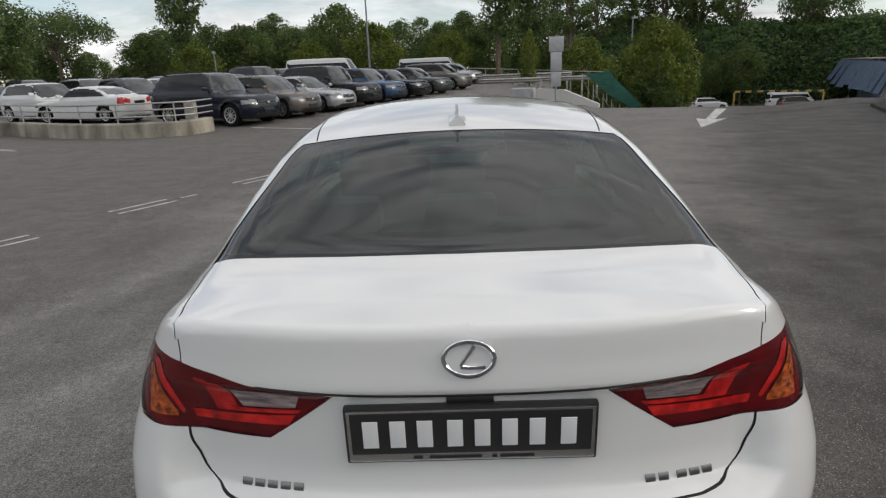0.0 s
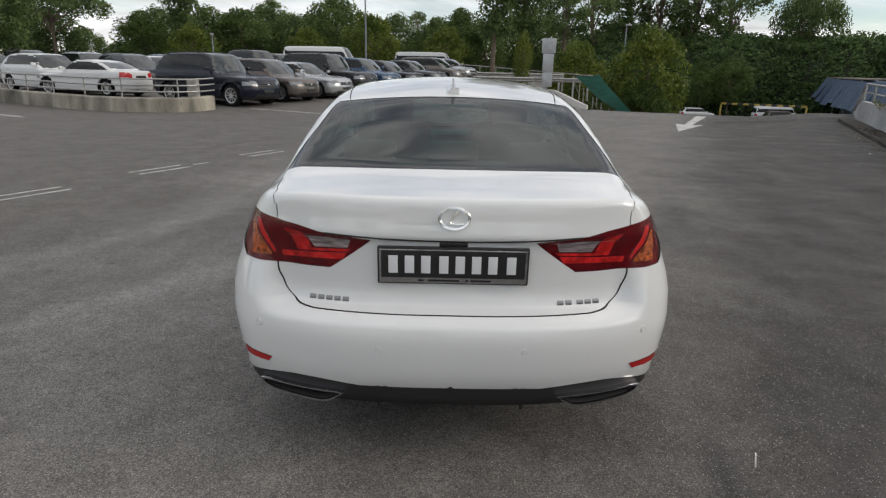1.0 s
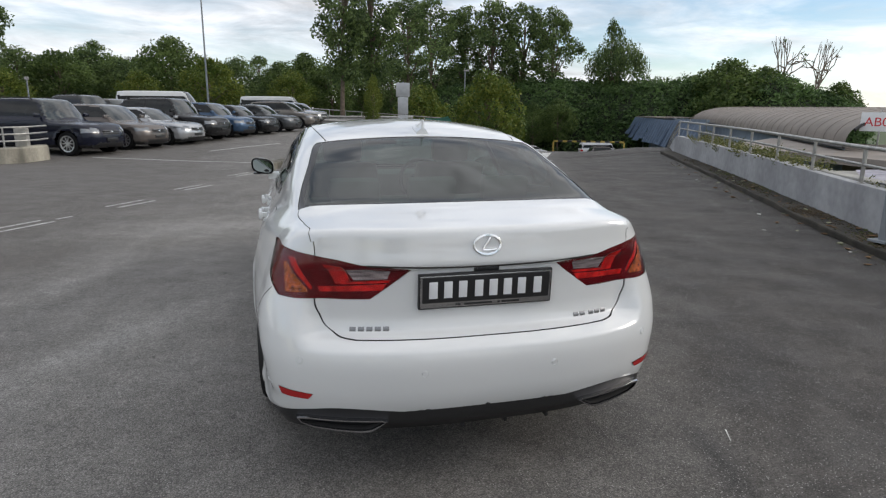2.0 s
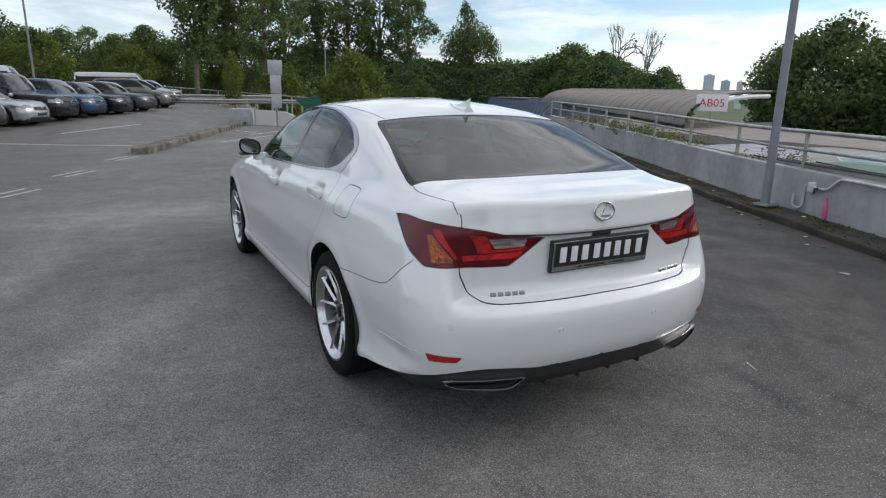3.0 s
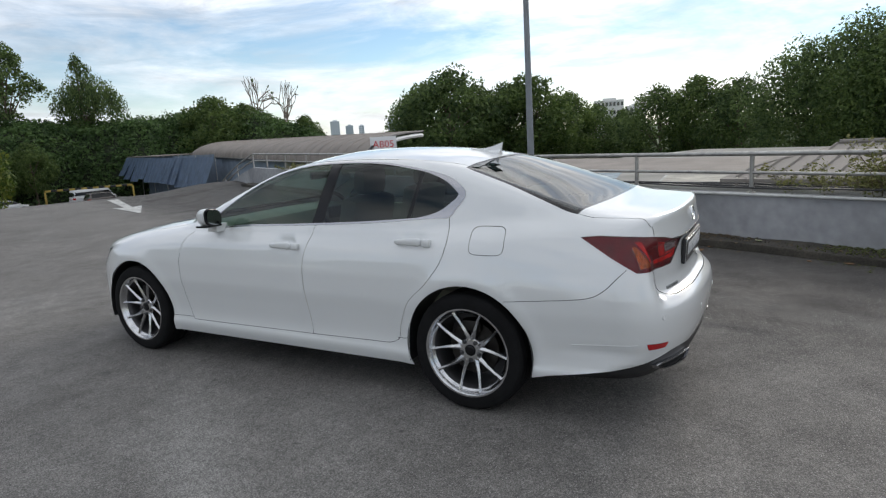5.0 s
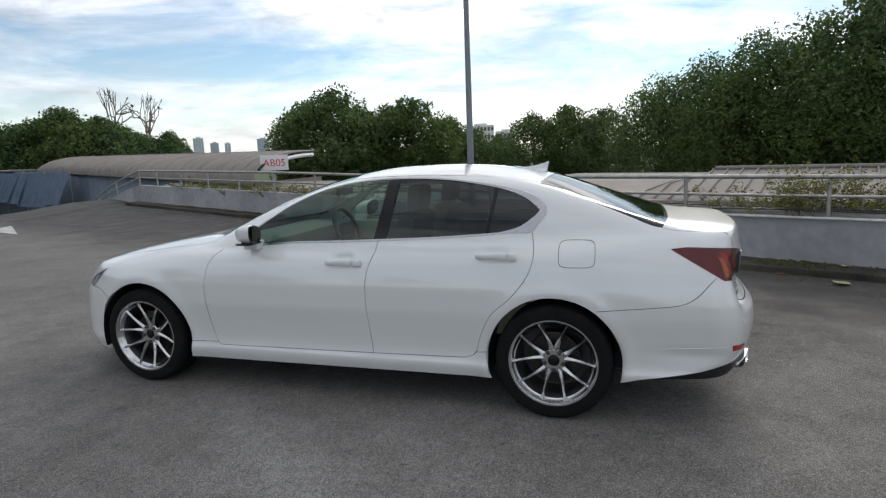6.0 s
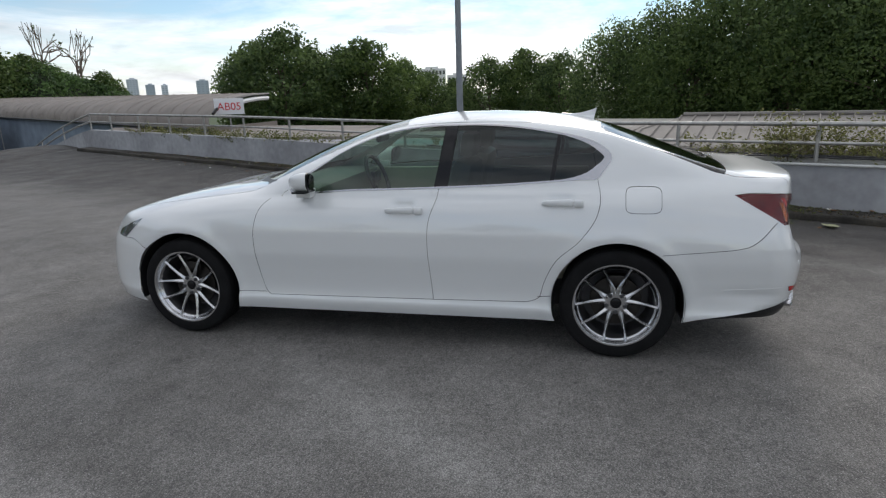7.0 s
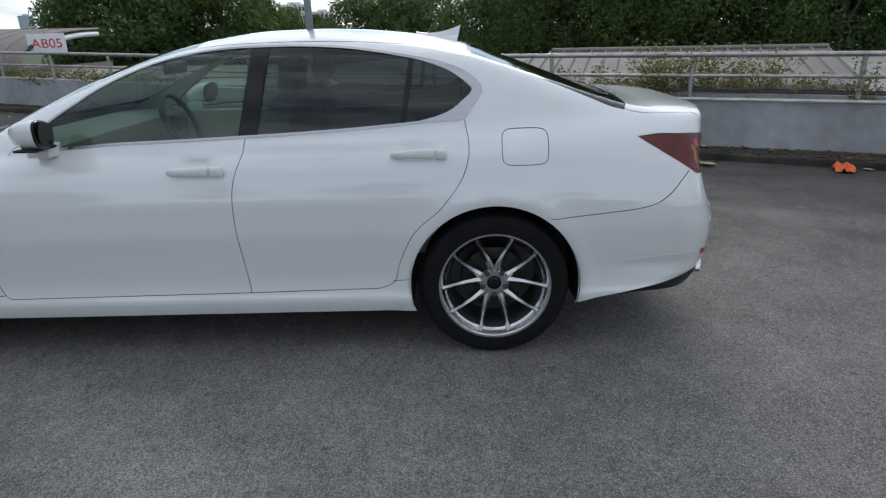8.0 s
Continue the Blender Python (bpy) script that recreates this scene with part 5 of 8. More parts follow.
def build_saloon():
    car = thing("car", "white four-door saloon car parked on the asphalt deck", "car")
    skin = Skin()
    _, top = lower_chart(skin)
    upper_chart(skin, lower_point(top))
    sides = lambda name: [k for k in skin.parts if k.split("#")[0] == name]

    def lay(name, mat, label="", lift=0.0, obj=None, parent=None):
        return [skin.build(k, mat, parent or car, label, obj or name, lift) for k in sides(name)]

    for name in ("boot_lid", "rear_bumper", "front_bumper", "bonnet", "roof", "quarter_panel", "front_wing", "rocker", "front_door", "rear_door", "fuel_flap"):
        lay(name, WHITE)
    lay("cowl", BLACK, "black wiper cowl")
    lay("screen_border", GLOSSBLACK, "black printed border of the rear screen", -0.002)
    lay("shut_line", GAP, "dark gaps between the panels", -0.005)
    lay("window_trim", TRIM, "polished metal window surround", 0.002)
    lay("centre_pillar", GLOSSBLACK, "gloss black door pillar", -0.001)
    lay("glazing_bar", GLOSSBLACK, "black window divider", -0.001)
    for name, mat, label in (("side_window_front", GLASS_FRONT, "green-tinted front door window"), ("side_window_rear", GLASS_REAR, "dark tinted rear door window"),
                             ("quarter_light", GLASS_REAR, "dark tinted quarter light"), ("windscreen", GLASS_FRONT, "green-tinted windscreen"), ("rear_screen", GLASS_BACK, "dark tinted rear screen")):
        lay(name, mat, label, -0.002)
    lamps = lay("lens", LENS_DARK, "red tail lamp under a clear cover", -0.006, "tail_lamp")
    for k in list(skin.parts):
        name, lamp = k.split("#")[0], lamps["right" in k]
        if name == "light_bar":
            skin.build(k, LENS_RED, lamp, "bright red light bar", name, -0.004)
        elif name == "indicator":
            skin.build(k, LENS_AMBER, lamp, "amber indicator", name, -0.004)
        elif name == "lamp_cover":
            skin.build(k, LAMP_COVER, lamp, "clear glossy lamp cover", name, 0.002)
        elif name == "reverse_lamp":
            skin.build(k, LENS_CLEAR, lamp, "clear reverse lamp", name, -0.004)
    lay("reflector", REFLECTOR, "red bumper reflector", 0.003)
    lay("headlamp", HEADLAMP, "clear headlamp", 0.002)
    add_wheels(car)
    add_underside(car)
    add_fittings(car)
    add_cabin(car)
    return car


build_saloon()

# ---- trees ----
def leaf_cloud(centres, radii, per, size, rng, flat=0.0):
    """Leaf quads round clump centres: arrays of corners and faces."""
    n = len(centres) * per
    c = np.repeat(np.asarray(centres, float), per, 0)
    r = np.repeat(np.asarray(radii, float), per)[:, None]
    d = rng.normal(size=(n, 3))
    d /= np.linalg.norm(d, axis=1)[:, None]
    d[:, 2] *= 0.8
    c = c + d * r * rng.uniform(0.45, 1.0, (n, 1)) ** 0.5
    a = rng.normal(size=(n, 3))
    a[:, 2] *= 0.6
    a /= np.linalg.norm(a, axis=1)[:, None]
    b = np.cross(a, d + 0.4 * rng.normal(size=(n, 3)))
    b /= np.maximum(np.linalg.norm(b, axis=1), 1e-6)[:, None]
    s = size * rng.uniform(0.6, 1.35, (n, 1))
    v = np.stack([c - a * s, c + b * s * 0.55, c + a * s, c - b * s * 0.55], 1).reshape(-1, 3)
    return v, np.arange(n * 4).reshape(-1, 4)


def leaf_mesh(name, v, f, mat):
    me = bpy.data.meshes.new(name)
    me.vertices.add(len(v))
    me.vertices.foreach_set("co", v.ravel())
    me.loops.add(f.size)
    me.loops.foreach_set("vertex_index", f.ravel())
    me.polygons.add(len(f))
    me.polygons.foreach_set("loop_start", np.arange(len(f)) * 4)
    me.update()
    me.validate()
    me.materials.append(mat)
    return me


def tree(name, label, h, spread, bare, mat, seed, clumps=70, per=60, leaf=0.3, shape="round", trunk=0.3, lean=0.0):
    """A tree of height h: tapered trunk, limbs that reach the clumps, and a crown of leaves. bare: clear trunk as a share of h."""
    rng = np.random.default_rng(seed)
    ob = thing(name, label, "tree")
    stem = [Vector((lean * h * t * t + 0.12 * math.sin(5 * t + seed), 0.15 * math.sin(4 * t + seed * 2), h * 0.82 * t)) for t in np.linspace(0, 1, 8)]
    bm = tube_bm(stem, [trunk * (1.15 - 0.95 * t) for t in np.linspace(0, 1, 8)], 8)
    cs, rs = [], []
    for i in range(clumps):
        t = rng.uniform(0, 1)
        a = rng.uniform(0, 2 * math.pi)
        if shape == "umbrella":
            rr = spread * math.sqrt(rng.uniform(0, 1))
            z = h * (0.72 + 0.22 * (1 - (rr / spread) ** 2)) + rng.normal() * h * 0.03
            rad = spread * 0.24
        elif shape == "column":
            z = h * (bare + (1 - bare) * t * 0.95)
            rr = spread * (1.0 - 0.55 * abs(2 * t - 0.9)) * math.sqrt(rng.uniform(0.1, 1))
            rad = spread * 0.36
        elif shape == "open":
            z = h * (bare + (0.95 - bare) * t)
            rr = spread * math.sqrt(max(0.05, 1 - (2 * t - 0.9) ** 2)) * rng.uniform(0.3, 1)
            rad = spread * 0.21
        else:
            z = h * (bare + (0.92 - bare) * t)
            rr = spread * math.sqrt(max(0.03, 1 - (2 * t - 0.85) ** 2)) * rng.uniform(0.45, 1) ** 0.6
            rad = spread * 0.31
        cs.append((lean * h * (z / h) ** 2 + rr * math.cos(a), rr * math.sin(a), z))
        rs.append(rad * rng.uniform(0.7, 1.25))
    for i in range(0, clumps, max(1, clumps // 16)):
        c = Vector(cs[i])
        k = min(7, max(2, int(7 * min(1.0, (c.z / (h * 0.82)) * 0.75))))
        s = stem[k]
        mid = s.lerp(c, 0.5) + Vector((0, 0, 0.06 * h))
        tube_bm([s, mid, c], [trunk * 0.38, trunk * 0.22, trunk * 0.07], 6, bm)
    part("trunk", bm, BARK, ob, "brown-grey trunk and limbs")
    v, f = leaf_cloud(cs, rs, per, leaf, rng)
    q = new("crown", leaf_mesh("crown", v, f, mat))
    q.parent = ob
    q["label"] = "leafy green crown"
    return ob


def bare_tree(h, seed):
    rng = np.random.default_rng(seed)
    ob = thing("bare_tree", "nearly leafless dead tree with pale forked branches", "tree")
    bm = bmesh.new()
    tips = []

    def grow(p, d, length, r, depth):
        q = p + d * length
        mid = p.lerp(q, 0.5) + Vector(rng.normal(size=3)) * length * 0.06
        tube_bm([p, mid, q], [r, r * 0.85, r * 0.65], 6, bm)
        if depth == 0:
            tips.append(q)
            return
        for k in range(3 if depth > 2 else 2):
            nd = (d + Vector(rng.normal(size=3)) * 0.48 + Vector((0, 0, 0.12))).normalized()
            grow(q, nd, length * rng.uniform(0.6, 0.82), r * 0.70, depth - 1)

    grow(Vector((0, 0, 0)), Vector((0, 0, 1)), h * 0.38, 0.30, 4)
    part("trunk", bm, material("pale_dead_wood", (0.20, 0.165, 0.13), rough=0.9, var=0.2, scale=3.0), ob)
    v, f = leaf_cloud([tuple(t) for t in tips[::5]], [0.3] * len(tips[::5]), 5, 0.22, rng)
    q = new("crown", leaf_mesh("crown", v, f, LEAF_DARK))
    q.parent = ob
    q["label"] = "last few dark leaves"
    return ob


EYE0 = Vector((-1.5, -2.0, 1.52))


def spot(az, dist):
    return EYE0.x + dist * math.sin(radians(az)), EYE0.y + dist * math.cos(radians(az))


def rise_to(dist, el, base):
    return EYE0.z + dist * math.tan(radians(el)) - base


TREES, PLANTED = {}, set()


def plant(key, az, dist, el, base=-4.4, wide=1.0, turn=0.0):
    """A copy of a tree whose top shows at elevation el."""
    src, h0 = TREES[key]
    h = rise_to(dist, el, base)
    k = h / h0
    x, y = spot(az, dist)
    m = pose(x, y, base, 0, 0, turn) @ Matrix.Diagonal((k * wide, k * wide, k, 1))
    if key in PLANTED:
        return copy_thing(src, m @ Matrix.Diagonal((1 / src.scale.x, 1 / src.scale.y, 1 / src.scale.z, 1)))
    PLANTED.add(key)
    src.matrix_basis = m
    return src


def forest():
    TREES["round_dark"] = tree("tree", "dense dark green rounded broadleaf tree", 12, 5.6, 0.22, LEAF_DARK, 1, 110, 120, 0.20), 12
    TREES["round_mid"] = tree("tree", "mid-green broadleaf tree with an uneven crown", 12, 5.0, 0.25, LEAF_MID, 2, 100, 112, 0.20), 12
    TREES["light"] = tree("tree", "yellow-green young broadleaf tree", 9, 3.6, 0.25, LEAF_LIGHT, 3, 80, 96, 0.17), 9
    TREES["column"] = tree("tree", "tall narrow dark green tree", 20, 3.4, 0.30, LEAF_DARK, 4, 110, 112, 0.20, "column"), 20
    TREES["open"] = tree("tree", "tall open tree with gaps of sky in its crown", 20, 5.4, 0.38, LEAF_DARK, 5, 90, 96, 0.20, "open"), 20
    TREES["umbrella"] = tree("tree", "spreading umbrella-shaped rain tree", 13, 8.0, 0.6, LEAF_DARK, 6, 90, 112, 0.19, "umbrella"), 13
    TREES["feather"] = tree("tree", "sparse feathery grey-green tree", 13, 4.0, 0.45, LEAF_MID, 8, 60, 58, 0.16, "open", 0.2), 13
    TREES["near_dark"] = tree("tree", "tall dense dark green tree past the roofs", 12, 5.6, 0.12, LEAF_DARK, 17, 170, 125, 0.135), 12
    TREES["near_mid"] = tree("tree", "tall mid-green tree past the roofs", 12, 5.2, 0.12, LEAF_MID, 18, 150, 150, 0.125), 12
    # behind the parked cars
    for key, az, dist, el, wide, turn in (
            ("round_dark", -40, 42, 9.5, 1.0, 20), ("round_dark", -35.6, 50, 8.2, 0.72, 70), ("umbrella", -31.0, 66, 5.5, 0.90, 0), ("round_dark", -31.5, 72, 3.9, 1.1, 15), ("round_dark", -26.6, 74, 1.6, 0.8, 75), ("round_dark", -23.0, 66, 4.4, 1.15, 300), ("round_dark", -14.8, 72, 4.4, 1.2, 30), ("round_mid", -11.0, 72, 4.0, 1.2, 230), ("round_dark", -6.4, 76, 3.4, 1.2, 10), ("round_dark", 1.2, 78, 3.6, 1.2, 50), ("round_mid", -33.0, 75, 3.1, 1.0, 40), ("round_mid", -28.9, 80, 2.6, 0.9, 120),
            ("round_mid", -24.6, 62, 4.0, 0.95, 200), ("column", -21.4, 58, 11.5, 0.72, 0), ("round_dark", -19.5, 68, 4.6, 1.0, 10), ("light", -20.6, 55, 3.1, 1.1, 60), ("round_mid", -16.8, 66, 4.6, 1.0, 90),
            ("feather", -14.2, 74, 5.0, 1.0, 0), ("round_dark", -12.8, 70, 3.9, 1.0, 140), ("round_mid", -8.6, 60, 5.6, 0.85, 30), ("light", -5.6, 52, 4.1, 1.0, 150), ("light", -11.2, 56, 2.9, 1.0, 200),
            ("round_dark", -3.6, 72, 4.2, 0.85, 75), ("feather", -1.6, 76, 4.4, 1.0, 90), ("round_mid", 0.2, 66, 4.0, 0.8, 15), ("round_mid", 2.6, 62, 4.7, 0.85, 160), ("light", 1.4, 56, 3.2, 1.0, 20),
            ("round_mid", 4.8, 60, 3.8, 0.8, 60), ("column", 6.2, 40, 13.0, 0.78, 40), ("column", 8.8, 42, 13.0, 0.74, 140), ("light", 9.1, 36, 3.0, 0.36, 10), ("round_dark", 10.2, 66, 4.6, 0.8, 80), ("round_mid", 7.6, 68, 4.4, 0.8, 20), ("open", 11.8, 56, 9.5, 0.85, 0)):
        plant(key, az, dist * 1.2, el * (1.10 if az > -15 else 1.0), -0.2, wide * 1.06, turn)
    # the far sides of the car park, behind the walk
    for k, az in enumerate((-52, -66, -80, -94, -108, -121, -134, -148, -162, -176, 170, 156, 144)):
        plant(("round_dark", "feather", "open")[k % 3], az, 62 + 7 * (k % 4), 6.5 + 1.3 * (k % 3), -0.2, 1.5, 37 * k)
    # tall trees on the bank
    for key, az, dist, el, wide, turn in (
            ("open", 13.6, 108, 10.5, 0.9, 30), ("open", 16.5, 116, 9.6, 0.9, 80), ("open", 19.2, 112, 10.2, 0.9, 140), ("open", 22.0, 116, 9.8, 0.9, 200), ("open", 24.6, 112, 9.4, 0.8, 250),
            ("round_dark", 15.5, 122, 4.2, 1.0, 0), ("round_dark", 21.0, 122, 4.2, 1.0, 50), ("umbrella", 30.2, 112, 6.2, 0.42, 20), ("feather", 29.6, 112, 8.2, 0.42, 120),
            ("round_mid", 39.4, 105, 4.7, 0.95, 0), ("round_mid", 42.2, 108, 4.0, 0.8, 90), ("round_mid", 47.2, 112, 2.7, 0.7, 180)):
        plant(key, az, dist, el, -4.4, wide, turn)
    for az, k, seed, turn in ((43.0, 0.93, 14, 40), (45.2, 0.89, 14, 170)):
        x, y = spot(az, 112)
        bare_tree(13.5, seed).matrix_basis = pose(x, y, -4.4, 0, 0, turn) @ Matrix.Diagonal((0.62, 0.62, k * 1.42, 1))
    # trees past the roofs, towards the sun
    for key, az, dist, el, wide, turn in (
            ("round_dark", 59.8, 58, 6.3, 0.9, 0), ("round_dark", 57.6, 60, 5.0, 0.7, 50), ("round_mid", 62.8, 62, 4.6, 0.8, 90), ("round_mid", 67.6, 60, 5.3, 0.92, 20), ("round_dark", 65.4, 62, 4.6, 0.9, 120), ("round_mid", 71.0, 66, 3.4, 0.8, 220),
            ("round_dark", 73.6, 70, 2.2, 0.8, 0), ("round_mid", 76.3, 74, 1.5, 0.8, 80), ("round_dark", 79.2, 62, 3.4, 0.8, 130), ("round_mid", 82.6, 60, 4.0, 0.8, 40), ("round_dark", 85.4, 58, 3.6, 0.8, 10),
            ("near_dark", 90.4, 50, 6.1, 0.8, 60), ("near_dark", 94.2, 48, 7.5, 0.8, 100), ("near_dark", 98.4, 46, 9.1, 0.78, 150), ("near_mid", 96.4, 44, 5.9, 0.9, 30), ("near_dark", 102.8, 46, 10.1, 0.78, 10),
            ("open", 106.4, 46, 13.3, 0.8, 60), ("near_dark", 107.6, 44, 10.5, 0.8, 200), ("near_mid", 104.6, 42, 6.5, 0.9, 90), ("near_dark", 112.8, 44, 11.9, 0.8, 250), ("near_dark", 118.5, 42, 11.9, 0.8, 20),
            ("near_mid", 112.0, 40, 6.9, 0.9, 170), ("near_mid", 119.5, 38, 6.9, 0.9, 10), ("near_dark", 125.5, 42, 10.9, 0.8, 120), ("near_dark", 133, 44, 9.0, 0.8, 0)):
        plant(key, az, dist, el, -4.4, wide, turn)
    # the young tree by the ramp and the shrub beside it
    plant("light", 19.6, 54, 3.7, -4.4, 0.80, 90)
    plant("round_mid", 23.2, 96, 1.1, -4.4, 0.75, 0)
    plant("round_mid", 25.4, 97, 1.5, -4.4, 0.7, 100)
    plant("light", 13.4, 60, 2.4, -4.4, 0.9, 0)
    plant("round_mid", 17.2, 54, -0.2, -4.4, 0.9, 30)
    plant("round_mid", 19.4, 52, -0.6, -4.4, 0.9, 200)


forest()


def bank():
    """The steep creeper-covered bank past the lower yard: a mound under a skin of leaves."""
    rng = np.random.default_rng(21)
    top = curve((-4, -0.3), (4, 0.2), (7, 1.1), (9, 1.3), (11, 1.7), (14, 2.0), (18, 2.3), (22, 2.6), (28, 2.7), (34, 2.6), (38, 3.2), (42, 3.2), (45, 2.0), (47.5, 1.4), (49.5, -0.2))
    azs = np.linspace(-4, 49.5, 121)
    vs, fs = [], []
    prof = [(0.0, 0.0), (0.02, 0.25), (0.10, 0.6), (0.25, 0.9), (0.45, 1.0), (1.0, 0.9)]
    for az in azs:
        h = rise_to(108, float(top(az)), -4.4)
        for a, b in prof:
            x, y = spot(az, 100 + 26 * a + 2.2 * math.sin(az * 0.7))
            vs.append((x, y, -4.4 + h * b))
    n = len(prof)
    for i in range(len(azs) - 1):
        for k in range(n - 1):
            a = i * n + k
            fs.append((a, a + 1, a + n + 1, a + n))
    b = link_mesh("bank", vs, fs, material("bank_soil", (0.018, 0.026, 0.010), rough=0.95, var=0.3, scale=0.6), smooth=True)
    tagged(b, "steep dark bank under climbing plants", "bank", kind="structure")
    V = np.array(vs).reshape(len(azs), n, 3)
    cs = []
    for _ in range(3200):
        i, k = rng.uniform(0, len(azs) - 1.01), rng.uniform(0, 1) ** 0.8 * 4.2
        i0, k0 = int(i), int(k)
        p = V[i0, k0] * (1 - (i - i0)) * (1 - (k - k0)) + V[i0 + 1, k0] * (i - i0) * (1 - (k - k0)) + V[i0, k0 + 1] * (1 - (i - i0)) * (k - k0) + V[i0 + 1, k0 + 1] * (i - i0) * (k - k0)
        cs.append(p + rng.normal(size=3) * 0.35)
    v, f = leaf_cloud(cs, rng.uniform(0.7, 1.5, len(cs)), 44, 0.24, rng)
    q = new("creeper", leaf_mesh("creeper", v, f, LEAF_HEDGE))
    tagged(q, "thick dark green creeper covering the bank", "creeper", kind="stuff")


bank()

# ---- parked vehicles ----
PAINTS = {}


def paint(name, color, metal=0.35):
    if name not in PAINTS:
        PAINTS[name] = material(name + "_car_paint", color, rough=0.25, metal=metal, spec=0.3, coat=0.22, fine=0.03, fscale=700.0)
    return PAINTS[name]


SIDE_GLASS = material("dark_side_glass", (0.010, 0.012, 0.012), rough=0.04, spec=0.3, var=0.5, scale=2.5)
GLASS_PARKED = material("dark_parked_car_glass", (0.020, 0.026, 0.026), rough=0.03, spec=0.6, coat=0.5, var=0.6, scale=2.5)
LAMP_CLEAR = material("clear_lamp_lens", (0.20, 0.21, 0.22), rough=0.14, metal=0.5, coat=1.0, var=0.3, scale=25.0)
RIM_GREY = material("grey_alloy", (0.62, 0.63, 0.64), rough=0.28, metal=0.85)
KINDS = {
    # length, width, bonnet z, belt z, roof z, screen base, screen top, roof end, tail top (shares of the length from the nose), boot z, ground clearance, wheel radius
    "suv": (4.75, 1.92, 1.07, 1.17, 1.78, 0.30, 0.42, 0.90, 0.985, 1.16, 0.26, 0.37),
    "crossover": (4.30, 1.80, 0.96, 1.06, 1.57, 0.25, 0.42, 0.86, 0.975, 1.10, 0.21, 0.34),
    "saloon": (4.62, 1.78, 0.90, 0.97, 1.43, 0.27, 0.43, 0.70, 0.87, 1.04, 0.17, 0.32),
    "coupe": (4.50, 1.78, 0.88, 0.95, 1.36, 0.30, 0.44, 0.70, 0.86, 0.98, 0.15, 0.32),
    "mpv": (4.40, 1.74, 0.95, 1.03, 1.56, 0.20, 0.40, 0.88, 0.975, 1.06, 0.19, 0.32),
    "van": (5.60, 1.88, 1.10, 1.15, 2.05, 0.08, 0.20, 0.95, 0.99, 1.15, 0.22, 0.34),
}


def road_wheel(r):
    """Tyre, alloy rim with ten tapered spokes, and a black disc that darkens the gaps between them."""
    ty = lathe_bm([(r * 0.66, -0.10), (r * 0.72, -0.108), (r * 0.92, -0.105), (r, -0.085), (r, 0.085), (r * 0.92, 0.10), (r * 0.6, 0.10)], 28)
    ri = lathe_bm([(r * 0.60, -0.085), (r * 0.63, -0.112), (r * 0.70, -0.116), (r * 0.70, -0.09)], 24)
    lathe_bm([(0.0, -0.104), (r * 0.13, -0.104), (r * 0.17, -0.092), (r * 0.17, -0.07)], 16, "x", ri)
    for k in range(5):
        for side in (-1, 1):
            a0, a1 = radians(72 * k + side * 10), radians(72 * k + side * 17)
            ends = [(r * 0.10, a0, 0.030, -0.102), (r * 0.66, a1, 0.024, -0.110)]
            vs = []
            for rr, a, w, x in ends:
                c, u = Vector((x, rr * math.sin(a), rr * math.cos(a))), Vector((0, math.cos(a), -math.sin(a)))
                vs.append([ri.verts.new(c - u * w / 2), ri.verts.new(c + u * w / 2), ri.verts.new(c + u * w / 2 + Vector((0.03, 0, 0))), ri.verts.new(c - u * w / 2 + Vector((0.03, 0, 0)))])
            for q in range(4):
                ri.faces.new((vs[0][q], vs[0][(q + 1) % 4], vs[1][(q + 1) % 4], vs[1][q]))
    dr = lathe_bm([(0.0, -0.06), (r * 0.62, -0.06), (r * 0.64, -0.05)], 20)
    return ty, ri, dr


